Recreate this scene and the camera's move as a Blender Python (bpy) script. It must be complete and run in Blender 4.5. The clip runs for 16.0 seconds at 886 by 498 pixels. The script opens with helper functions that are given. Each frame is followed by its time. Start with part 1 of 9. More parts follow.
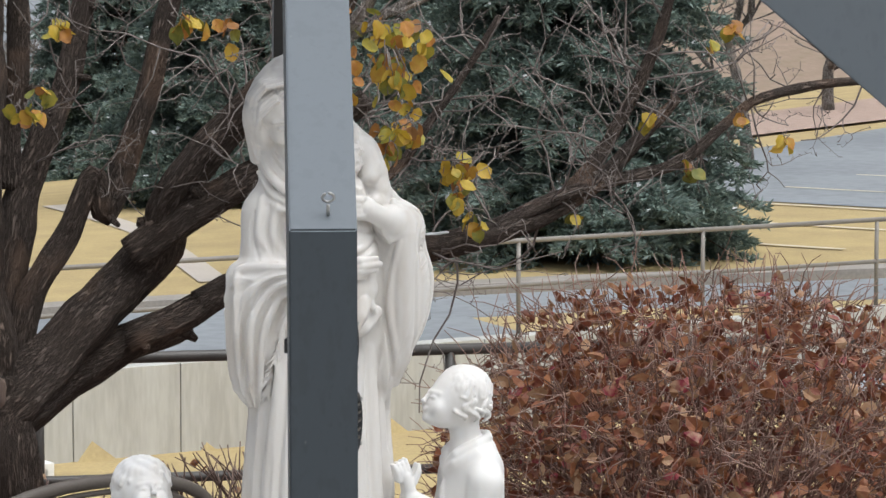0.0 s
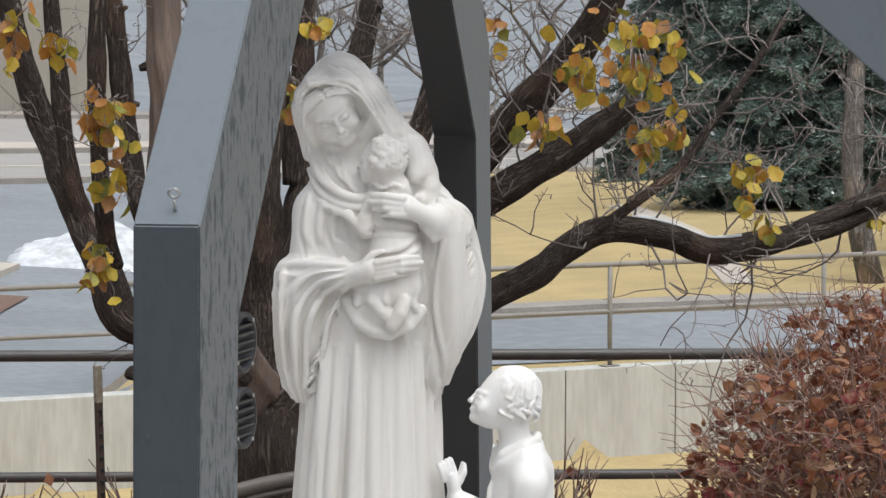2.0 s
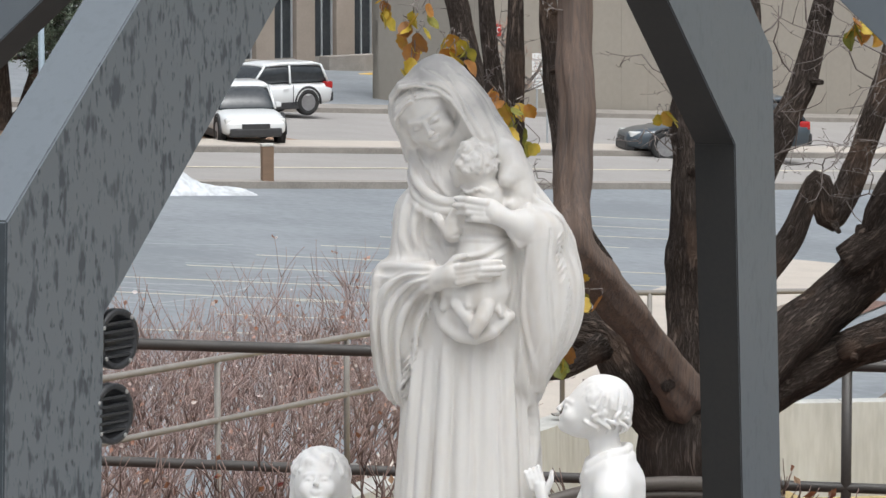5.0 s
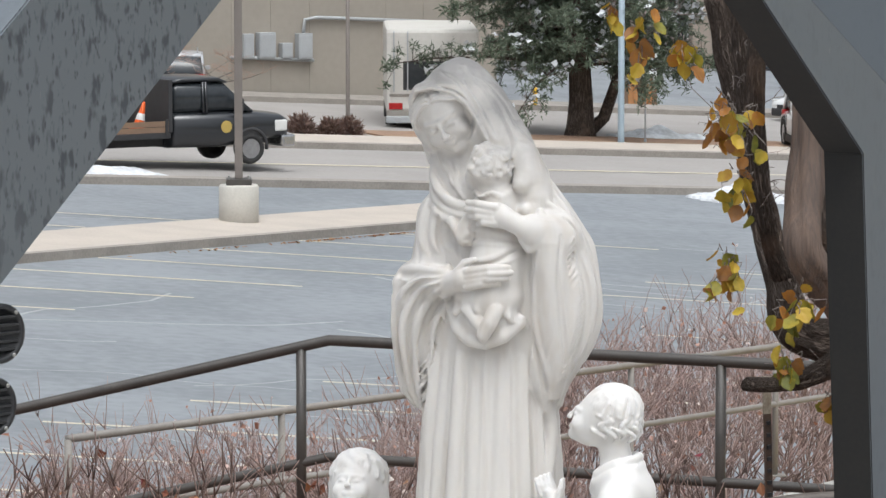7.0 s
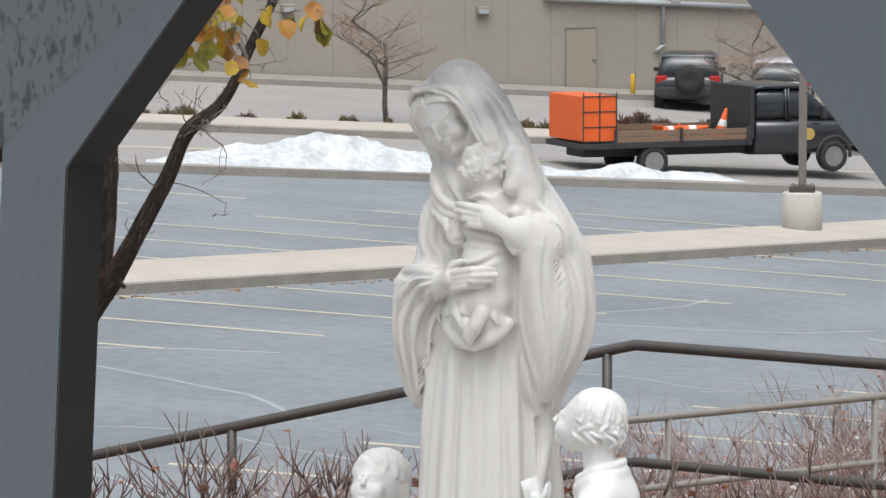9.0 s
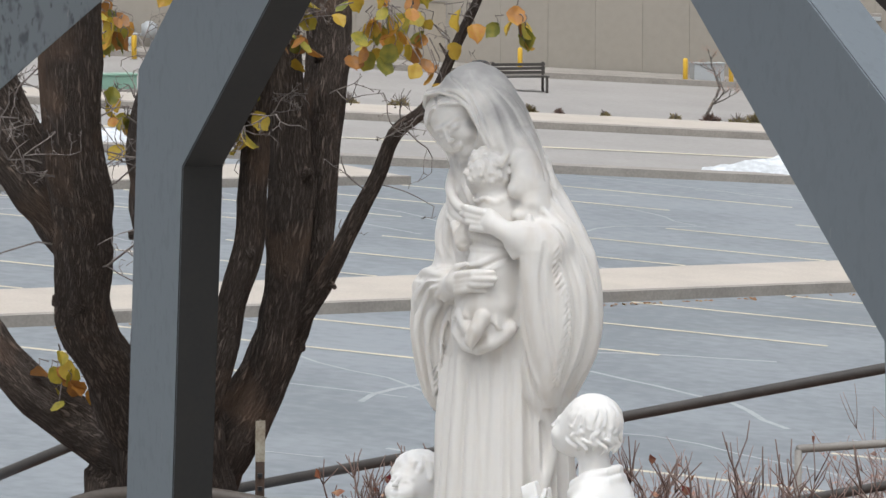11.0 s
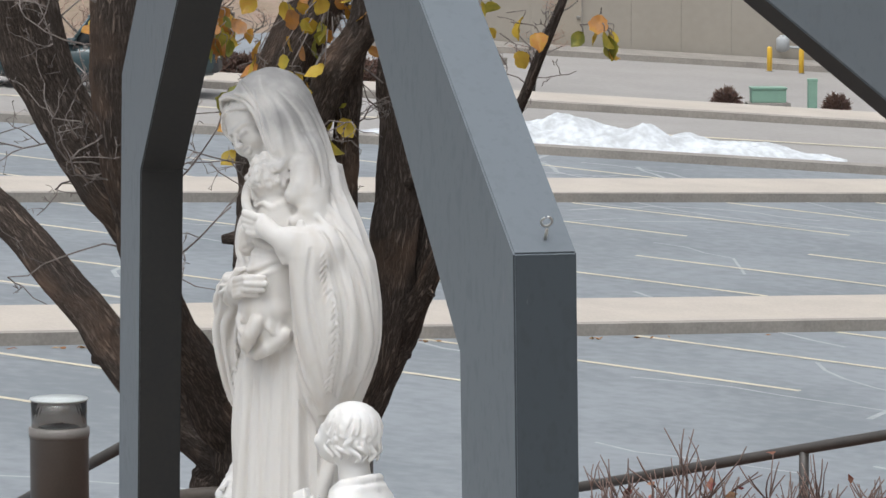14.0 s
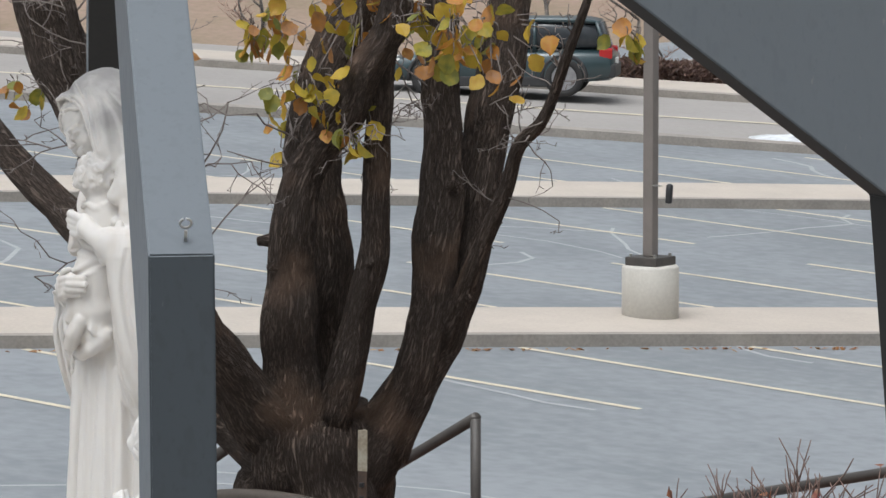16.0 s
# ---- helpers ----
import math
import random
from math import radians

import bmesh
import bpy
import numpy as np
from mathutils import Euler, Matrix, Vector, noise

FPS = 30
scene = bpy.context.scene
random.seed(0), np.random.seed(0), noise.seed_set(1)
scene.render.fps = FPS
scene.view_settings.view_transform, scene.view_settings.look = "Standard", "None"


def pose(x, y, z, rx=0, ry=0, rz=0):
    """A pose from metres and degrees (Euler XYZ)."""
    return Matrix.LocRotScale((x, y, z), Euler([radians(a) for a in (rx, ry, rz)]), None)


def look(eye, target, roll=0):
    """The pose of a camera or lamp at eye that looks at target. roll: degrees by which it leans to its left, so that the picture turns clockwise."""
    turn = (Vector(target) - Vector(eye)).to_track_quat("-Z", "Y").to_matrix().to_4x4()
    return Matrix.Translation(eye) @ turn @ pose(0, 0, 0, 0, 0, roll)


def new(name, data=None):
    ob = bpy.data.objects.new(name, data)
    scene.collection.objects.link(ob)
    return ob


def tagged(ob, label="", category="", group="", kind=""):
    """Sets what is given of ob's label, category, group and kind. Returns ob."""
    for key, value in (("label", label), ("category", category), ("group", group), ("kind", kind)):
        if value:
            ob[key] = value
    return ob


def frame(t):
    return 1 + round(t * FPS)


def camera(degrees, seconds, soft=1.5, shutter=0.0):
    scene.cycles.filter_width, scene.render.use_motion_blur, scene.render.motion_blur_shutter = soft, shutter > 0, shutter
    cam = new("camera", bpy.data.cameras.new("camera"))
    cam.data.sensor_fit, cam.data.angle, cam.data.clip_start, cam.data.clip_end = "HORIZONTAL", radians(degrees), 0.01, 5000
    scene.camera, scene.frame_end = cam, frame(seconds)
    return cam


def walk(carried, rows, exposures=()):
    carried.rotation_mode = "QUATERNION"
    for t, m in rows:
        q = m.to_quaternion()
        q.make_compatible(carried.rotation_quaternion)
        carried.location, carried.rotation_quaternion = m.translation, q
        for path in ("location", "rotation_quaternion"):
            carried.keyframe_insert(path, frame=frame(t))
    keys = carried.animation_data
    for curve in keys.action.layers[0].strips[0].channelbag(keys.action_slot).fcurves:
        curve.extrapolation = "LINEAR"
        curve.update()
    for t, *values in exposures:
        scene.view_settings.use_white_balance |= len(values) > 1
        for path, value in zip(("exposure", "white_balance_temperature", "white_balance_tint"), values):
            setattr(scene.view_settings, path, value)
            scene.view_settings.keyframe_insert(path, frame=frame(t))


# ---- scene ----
cam = camera(12.800, 16.0)
PATH = [
    (0, (-6.9348, -9.1853, 3.7401), (-0.1718, -0.5883, 2.5767), 0.013),
    (0.5, (-6.5670, -9.4790, 3.7368), (-0.1801, -0.5983, 2.5787), 0.014),
    (1, (-6.1805, -9.7397, 3.7314), (-0.1801, -0.5931, 2.5763), 0.031),
    (1.5, (-5.7748, -9.9615, 3.7360), (-0.1739, -0.5658, 2.5734), 0.107),
    (2, (-5.3685, -10.1890, 3.7315), (-0.1822, -0.5578, 2.5728), -0.003),
    (2.5, (-4.9570, -10.4387, 3.7336), (-0.2071, -0.5842, 2.5812), 0.001),
    (3, (-4.5262, -10.6369, 3.7367), (-0.2173, -0.5817, 2.5854), 0.017),
    (3.5, (-4.0851, -10.7991, 3.7297), (-0.2244, -0.5628, 2.5842), -0.008),
    (4, (-3.6408, -10.9426, 3.7289), (-0.2403, -0.5442, 2.5843), -0.019),
    (4.2, (-3.4442, -10.9839, 3.7249), (-0.2469, -0.5211, 2.5817), -0.021),
    (4.72, (-2.9929, -11.0722, 3.7228), (-0.2552, -0.4798, 2.5797), -0.042),
    (5.25, (-2.5374, -11.1432, 3.7205), (-0.2560, -0.4432, 2.5786), -0.050),
    (5.78, (-2.0740, -11.2023, 3.7180), (-0.2476, -0.4150, 2.5788), -0.044),
    (6.3, (-1.5986, -11.2522, 3.7151), (-0.2303, -0.3968, 2.5802), -0.027),
    (6.5, (-1.4115, -11.3003, 3.7113), (-0.2275, -0.4225, 2.5836), 0.033),
    (7, (-0.9076, -11.3477, 3.7052), (-0.2000, -0.4279, 2.5845), 0.037),
    (7.5, (-0.4049, -11.3661, 3.7008), (-0.1726, -0.4253, 2.5848), 0.031),
    (8, (0.1017, -11.3756, 3.6972), (-0.1435, -0.4347, 2.5854), 0.024),
    (8.5, (0.6068, -11.3414, 3.6929), (-0.1147, -0.4211, 2.5854), 0.014),
    (9, (1.1087, -11.3107, 3.6891), (-0.0876, -0.4316, 2.5878), -0.001),
    (9.5, (1.5973, -11.2410, 3.6844), (-0.0714, -0.4236, 2.5890), -0.018),
    (10, (2.0748, -11.1612, 3.6791), (-0.0646, -0.4264, 2.5904), -0.014),
    (10.2, (2.2802, -11.1316, 3.6806), (-0.0632, -0.4391, 2.5941), 0.027),
    (10.72, (2.7527, -11.0217, 3.6761), (-0.0420, -0.4377, 2.5955), 0.035),
    (11.25, (3.2207, -10.8904, 3.6708), (0.0070, -0.4252, 2.5969), 0.040),
    (11.78, (3.6872, -10.7373, 3.6645), (0.0877, -0.3977, 2.5983), 0.039),
    (12.3, (4.1537, -10.5623, 3.6578), (0.1976, -0.3530, 2.5997), 0.032),
    (12.5, (4.3612, -10.4732, 3.6569), (0.2600, -0.3211, 2.6011), 0.021),
    (13, (4.8155, -10.2795, 3.6485), (0.3942, -0.2615, 2.6030), 0.024),
    (13.5, (5.2621, -10.0688, 3.6465), (0.5215, -0.1973, 2.6066), 0.020),
    (14, (5.6944, -9.8288, 3.6449), (0.6361, -0.1160, 2.6084), 0.005),
    (14.5, (6.1071, -9.5648, 3.6397), (0.7375, -0.0198, 2.6097), -0.029),
    (15, (6.5210, -9.3017, 3.6382), (0.8476, 0.0662, 2.6105), -0.027),
    (15.5, (6.9231, -9.0191, 3.6319), (0.9556, 0.1647, 2.6091), -0.063),
    (16, (7.3118, -8.7184, 3.6260), (1.0558, 0.2717, 2.6065), -0.062),
]
walk(cam, [(t, look(eye, target, roll)) for t, eye, target, roll in PATH], [(0.0, -0.20, 6230, 8), (3.5, -0.20, 6230, 8), (6.5, -0.13, 6230, 8), (9.0, -0.19, 6230, 8), (13.0, -0.23, 6230, 8), (16.0, -0.30, 6230, 8)])

# ---- world and light: overcast winter daylight ----
world = bpy.data.worlds.new("overcast_sky")
scene.world = world
world.use_nodes = True
wnt = world.node_tree
sky = wnt.nodes.new("ShaderNodeTexSky")
sky.sky_type, sky.sun_disc = "NISHITA", False
sky.sun_elevation, sky.sun_rotation = radians(66), radians(175)
sky.air_density, sky.dust_density, sky.ozone_density = 1.0, 6.0, 1.0
grey_sky = wnt.nodes.new("ShaderNodeHueSaturation")
grey_sky.inputs["Saturation"].default_value = 0.22
wnt.links.new(sky.outputs[0], grey_sky.inputs["Color"])
# an overcast sky is darker towards the horizon than overhead
way = wnt.nodes.new("ShaderNodeTexCoord")
split = wnt.nodes.new("ShaderNodeSeparateXYZ")
wnt.links.new(way.outputs["Generated"], split.inputs[0])
rise = wnt.nodes.new("ShaderNodeMapRange")
rise.inputs["To Min"].default_value, rise.inputs["To Max"].default_value = 0.62, 1.7
wnt.links.new(split.outputs["Z"], rise.inputs["Value"])
dome = wnt.nodes.new("ShaderNodeVectorMath")
dome.operation = "SCALE"
wnt.links.new(grey_sky.outputs[0], dome.inputs[0])
wnt.links.new(rise.outputs[0], dome.inputs["Scale"])
wnt.links.new(dome.outputs[0], wnt.nodes["Background"].inputs[0])
wnt.nodes["Background"].inputs[1].default_value = 0.15
sun = new("sun", bpy.data.lights.new("sun", "SUN"))
sun.data.energy, sun.data.angle, sun.data.color = 0.85, radians(85), (1.0, 0.985, 0.97)
sun.matrix_basis = look((2, -17, 40), (0, 0, 0))


# ---- materials ----
def nodes_of(name):
    m = bpy.data.materials.new(name)
    m.use_nodes = True
    return m, m.node_tree, m.node_tree.nodes["Principled BSDF"]


def mat(name, c, c2=None, rough=0.6, metal=0.0, scale=6.0, fine=60.0, mix=0.5, bump=0.15, dist=0.004, stretch=(1, 1, 1), spec=0.5, sharp=0.25, per_piece=0.0, coords="world"):
    """Two-scale noise between two base colours, a fine grain, and relief."""
    m, nt, bsdf = nodes_of(name)
    N, Lk = nt.nodes, nt.links
    c2 = c2 or tuple(0.7 * v for v in c)
    src = N.new("ShaderNodeNewGeometry").outputs["Position"] if coords == "world" else N.new("ShaderNodeTexCoord").outputs["Object"]
    mp = N.new("ShaderNodeMapping")
    mp.inputs["Scale"].default_value = stretch
    Lk.new(src, mp.inputs["Vector"])
    big, small = N.new("ShaderNodeTexNoise"), N.new("ShaderNodeTexNoise")
    for n, s, d in ((big, scale, 4), (small, fine, 3)):
        n.inputs["Scale"].default_value, n.inputs["Detail"].default_value = s, d
        Lk.new(mp.outputs[0], n.inputs["Vector"])
    ramp = N.new("ShaderNodeMapRange")
    ramp.inputs["From Min"].default_value, ramp.inputs["From Max"].default_value = 0.5 - sharp, 0.5 + sharp
    ramp.interpolation_type = "SMOOTHSTEP"
    add = N.new("ShaderNodeMath")
    add.operation = "MULTIPLY_ADD"
    add.inputs[1].default_value, add.inputs[2].default_value = 0.45, 0.0
    half = N.new("ShaderNodeMath")
    half.operation = "MULTIPLY_ADD"
    half.inputs[1].default_value = 0.55
    Lk.new(small.outputs["Fac"], add.inputs[0])
    Lk.new(big.outputs["Fac"], half.inputs[0])
    Lk.new(add.outputs[0], half.inputs[2])
    Lk.new(half.outputs[0], ramp.inputs["Value"])
    mx = N.new("ShaderNodeMix")
    mx.data_type = "RGBA"
    mx.inputs[6].default_value, mx.inputs[7].default_value = (*c, 1), (*c2, 1)
    k = N.new("ShaderNodeMath")
    k.operation = "MULTIPLY"
    k.inputs[1].default_value = mix * 2 if mix < 0.5 else 1.0
    Lk.new(ramp.outputs[0], k.inputs[0])
    Lk.new(k.outputs[0], mx.inputs[0])
    out = mx.outputs[2]
    if per_piece:
        oi = N.new("ShaderNodeObjectInfo")
        hs = N.new("ShaderNodeHueSaturation")
        mr = N.new("ShaderNodeMapRange")
        mr.inputs["To Min"].default_value, mr.inputs["To Max"].default_value = 1 - per_piece, 1 + per_piece
        Lk.new(oi.outputs["Random"], mr.inputs["Value"])
        Lk.new(mr.outputs[0], hs.inputs["Value"])
        Lk.new(out, hs.inputs["Color"])
        out = hs.outputs[0]
    Lk.new(out, bsdf.inputs["Base Color"])
    bsdf.inputs["Roughness"].default_value, bsdf.inputs["Metallic"].default_value = rough, metal
    bsdf.inputs["Specular IOR Level"].default_value = spec
    if bump:
        b = N.new("ShaderNodeBump")
        b.inputs["Strength"].default_value, b.inputs["Distance"].default_value = bump, dist
        Lk.new(half.outputs[0], b.inputs["Height"])
        Lk.new(b.outputs[0], bsdf.inputs["Normal"])
    return m


def paint_streaked(name, c, dark, amount):
    """Grey steel paint with dark run-off streaks and spots, and faint chips."""
    m, nt, bsdf = nodes_of(name)
    N, Lk = nt.nodes, nt.links
    pos = N.new("ShaderNodeNewGeometry").outputs["Position"]
    fac = []
    for sc, st, lo, hi in ((1.0, (26, 26, 13), 0.55, 0.66), (1.0, (56, 56, 30), 0.58, 0.70), (1.0, (1.6, 1.6, 1.0), 0.30, 0.50)):
        mp = N.new("ShaderNodeMapping")
        mp.inputs["Scale"].default_value = st
        Lk.new(pos, mp.inputs["Vector"])
        n = N.new("ShaderNodeTexNoise")
        n.inputs["Scale"].default_value, n.inputs["Detail"].default_value = sc, 2.5
        Lk.new(mp.outputs[0], n.inputs["Vector"])
        r = N.new("ShaderNodeMapRange")
        r.inputs["From Min"].default_value, r.inputs["From Max"].default_value = lo, hi
        Lk.new(n.outputs["Fac"], r.inputs["Value"])
        fac.append(r.outputs[0])
    a = N.new("ShaderNodeMath")
    a.operation = "MAXIMUM"
    Lk.new(fac[0], a.inputs[0])
    Lk.new(fac[1], a.inputs[1])
    b = N.new("ShaderNodeMath")
    b.operation = "MULTIPLY"
    Lk.new(a.outputs[0], b.inputs[0])
    Lk.new(fac[2], b.inputs[1])
    k = N.new("ShaderNodeMath")
    k.operation = "MULTIPLY"
    k.inputs[1].default_value = amount
    Lk.new(b.outputs[0], k.inputs[0])
    mx = N.new("ShaderNodeMix")
    mx.data_type = "RGBA"
    mx.inputs[6].default_value, mx.inputs[7].default_value = (*c, 1), (*dark, 1)
    Lk.new(k.outputs[0], mx.inputs[0])
    # small bright scratches and rubbed flecks
    mp = N.new("ShaderNodeMapping")
    mp.inputs["Scale"].default_value = (46, 46, 14)
    Lk.new(pos, mp.inputs["Vector"])
    n = N.new("ShaderNodeTexNoise")
    n.inputs["Scale"].default_value, n.inputs["Detail"].default_value = 1.0, 6
    Lk.new(mp.outputs[0], n.inputs["Vector"])
    r = N.new("ShaderNodeMapRange")
    r.inputs["From Min"].default_value, r.inputs["From Max"].default_value, r.inputs["To Max"].default_value = 0.70, 0.76, 0.5
    Lk.new(n.outputs["Fac"], r.inputs["Value"])
    chip = N.new("ShaderNodeMix")
    chip.data_type = "RGBA"
    chip.inputs[7].default_value = (0.22, 0.22, 0.21, 1)
    Lk.new(r.outputs[0], chip.inputs[0])
    Lk.new(mx.outputs[2], chip.inputs[6])
    Lk.new(chip.outputs[2], bsdf.inputs["Base Color"])
    ro = N.new("ShaderNodeMapRange")
    ro.inputs["To Min"].default_value, ro.inputs["To Max"].default_value = 0.45, 0.8
    Lk.new(k.outputs[0], ro.inputs["Value"])
    Lk.new(ro.outputs[0], bsdf.inputs["Roughness"])
    bsdf.inputs["Specular IOR Level"].default_value, bsdf.inputs["IOR"].default_value = 0.5, 1.45
    bp = N.new("ShaderNodeBump")
    bp.inputs["Strength"].default_value, bp.inputs["Distance"].default_value = 0.08, 0.002
    Lk.new(fac[2], bp.inputs["Height"])
    Lk.new(bp.outputs[0], bsdf.inputs["Normal"])
    return m


def bark_mat(name, c, c2, scale=1.0, along=False):
    """Furrowed bark; with along the furrows follow the limb's own length."""
    m, nt, bsdf = nodes_of(name)
    N, Lk = nt.nodes, nt.links
    mp = N.new("ShaderNodeMapping")
    mp.inputs["Scale"].default_value = (58, 58, 9) if along else (32 * scale, 32 * scale, 3.6 * scale)
    geo = N.new("ShaderNodeNewGeometry")
    if along:
        att = N.new("ShaderNodeAttribute")
        att.attribute_name = "along"
        Lk.new(att.outputs["Vector"], mp.inputs["Vector"])
    else:
        Lk.new(geo.outputs["Position"], mp.inputs["Vector"])
    vor, noi, tint = N.new("ShaderNodeTexVoronoi"), N.new("ShaderNodeTexNoise"), N.new("ShaderNodeTexNoise")
    vor.feature = "DISTANCE_TO_EDGE"
    warp = N.new("ShaderNodeMix")
    warp.data_type = "RGBA"
    warp.inputs[0].default_value = 0.18
    noi.inputs["Scale"].default_value, noi.inputs["Detail"].default_value = 1.6, 5
    tint.inputs["Scale"].default_value, tint.inputs["Detail"].default_value = 5.0, 4
    Lk.new(mp.outputs[0], noi.inputs["Vector"])
    Lk.new(N["Geometry"].outputs["Position"], tint.inputs["Vector"])
    Lk.new(mp.outputs[0], warp.inputs[6])
    sc = N.new("ShaderNodeVectorMath")
    sc.operation = "MULTIPLY_ADD"
    sc.inputs[1].default_value = (2.6, 2.6, 2.6)
    Lk.new(noi.outputs["Color"], sc.inputs[0])
    Lk.new(mp.outputs[0], sc.inputs[2])
    Lk.new(sc.outputs[0], vor.inputs["Vector"])
    vor.inputs["Scale"].default_value = 1.0
    r = N.new("ShaderNodeMapRange")
    r.inputs["From Min"].default_value, r.inputs["From Max"].default_value = 0.0, 0.30
    Lk.new(vor.outputs["Distance"], r.inputs["Value"])
    t = N.new("ShaderNodeMapRange")
    t.inputs["From Min"].default_value, t.inputs["From Max"].default_value = 0.35, 0.68
    Lk.new(tint.outputs["Fac"], t.inputs["Value"])
    top = N.new("ShaderNodeMix")
    top.data_type = "RGBA"
    top.inputs[6].default_value, top.inputs[7].default_value = (*c, 1), (*c2, 1)
    Lk.new(t.outputs[0], top.inputs[0])
    mx = N.new("ShaderNodeMix")
    mx.data_type = "RGBA"
    mx.inputs[6].default_value = (c[0] * 0.52, c[1] * 0.5, c[2] * 0.48, 1)
    Lk.new(r.outputs[0], mx.inputs[0])
    Lk.new(top.outputs[2], mx.inputs[7])
    # worn patches where the brown under-bark shows
    big = N.new("ShaderNodeTexNoise")
    big.inputs["Scale"].default_value, big.inputs["Detail"].default_value = 3.2, 6
    Lk.new(geo.outputs["Position"], big.inputs["Vector"])
    wr = N.new("ShaderNodeMapRange")
    wr.inputs["From Min"].default_value, wr.inputs["From Max"].default_value, wr.inputs["To Max"].default_value = 0.56, 0.70, 0.6
    Lk.new(big.outputs["Fac"], wr.inputs["Value"])
    worn = N.new("ShaderNodeMix")
    worn.data_type = "RGBA"
    worn.inputs[7].default_value = (c2[0] * 1.45, c2[1] * 1.25, c2[2] * 1.1, 1)
    Lk.new(wr.outputs[0], worn.inputs[0])
    Lk.new(mx.outputs[2], worn.inputs[6])
    Lk.new(worn.outputs[2], bsdf.inputs["Base Color"])
    bsdf.inputs["Roughness"].default_value = 0.9
    bsdf.inputs["Specular IOR Level"].default_value = 0.2
    h = N.new("ShaderNodeMath")
    h.operation = "MULTIPLY_ADD"
    h.inputs[1].default_value = 0.5
    Lk.new(noi.outputs["Fac"], h.inputs[0])
    Lk.new(r.outputs[0], h.inputs[2])
    b = N.new("ShaderNodeBump")
    b.inputs["Strength"].default_value, b.inputs["Distance"].default_value = 1.0, 0.022
    Lk.new(h.outputs[0], b.inputs["Height"])
    Lk.new(b.outputs[0], bsdf.inputs["Normal"])
    return m


def leaf_mat(name, cols, obj=True):
    """Dry autumn leaves, each its own colour."""
    m, nt, bsdf = nodes_of(name)
    N, Lk = nt.nodes, nt.links
    ramp = N.new("ShaderNodeValToRGB")
    el = ramp.color_ramp.elements
    while len(el) < len(cols):
        el.new(0.5)
    for i, c in enumerate(cols):
        el[i].position, el[i].color = i / (len(cols) - 1), (*c, 1)
    rnd = N.new("ShaderNodeObjectInfo").outputs["Random"] if obj else N.new("ShaderNodeNewGeometry").outputs["Random Per Island"]
    noi = N.new("ShaderNodeTexNoise")
    noi.inputs["Scale"].default_value, noi.inputs["Detail"].default_value = 28.0, 3
    Lk.new(N.new("ShaderNodeNewGeometry").outputs["Position"], noi.inputs["Vector"])
    a = N.new("ShaderNodeMath")
    a.operation = "MULTIPLY_ADD"
    a.inputs[1].default_value, a.inputs[2].default_value = 0.5, -0.25
    Lk.new(noi.outputs["Fac"], a.inputs[0])
    s = N.new("ShaderNodeMath")
    s.operation = "ADD"
    Lk.new(rnd, s.inputs[0])
    Lk.new(a.outputs[0], s.inputs[1])
    Lk.new(s.outputs[0], ramp.inputs[0])
    Lk.new(ramp.outputs[0], bsdf.inputs["Base Color"])
    bsdf.inputs["Roughness"].default_value = 0.55
    tr = N.new("ShaderNodeBsdfTranslucent")
    Lk.new(ramp.outputs[0], tr.inputs["Color"])
    mixs = N.new("ShaderNodeMixShader")
    mixs.inputs[0].default_value = 0.3
    Lk.new(bsdf.outputs[0], mixs.inputs[1])
    Lk.new(tr.outputs[0], mixs.inputs[2])
    Lk.new(mixs.outputs[0], N["Material Output"].inputs["Surface"])
    return m


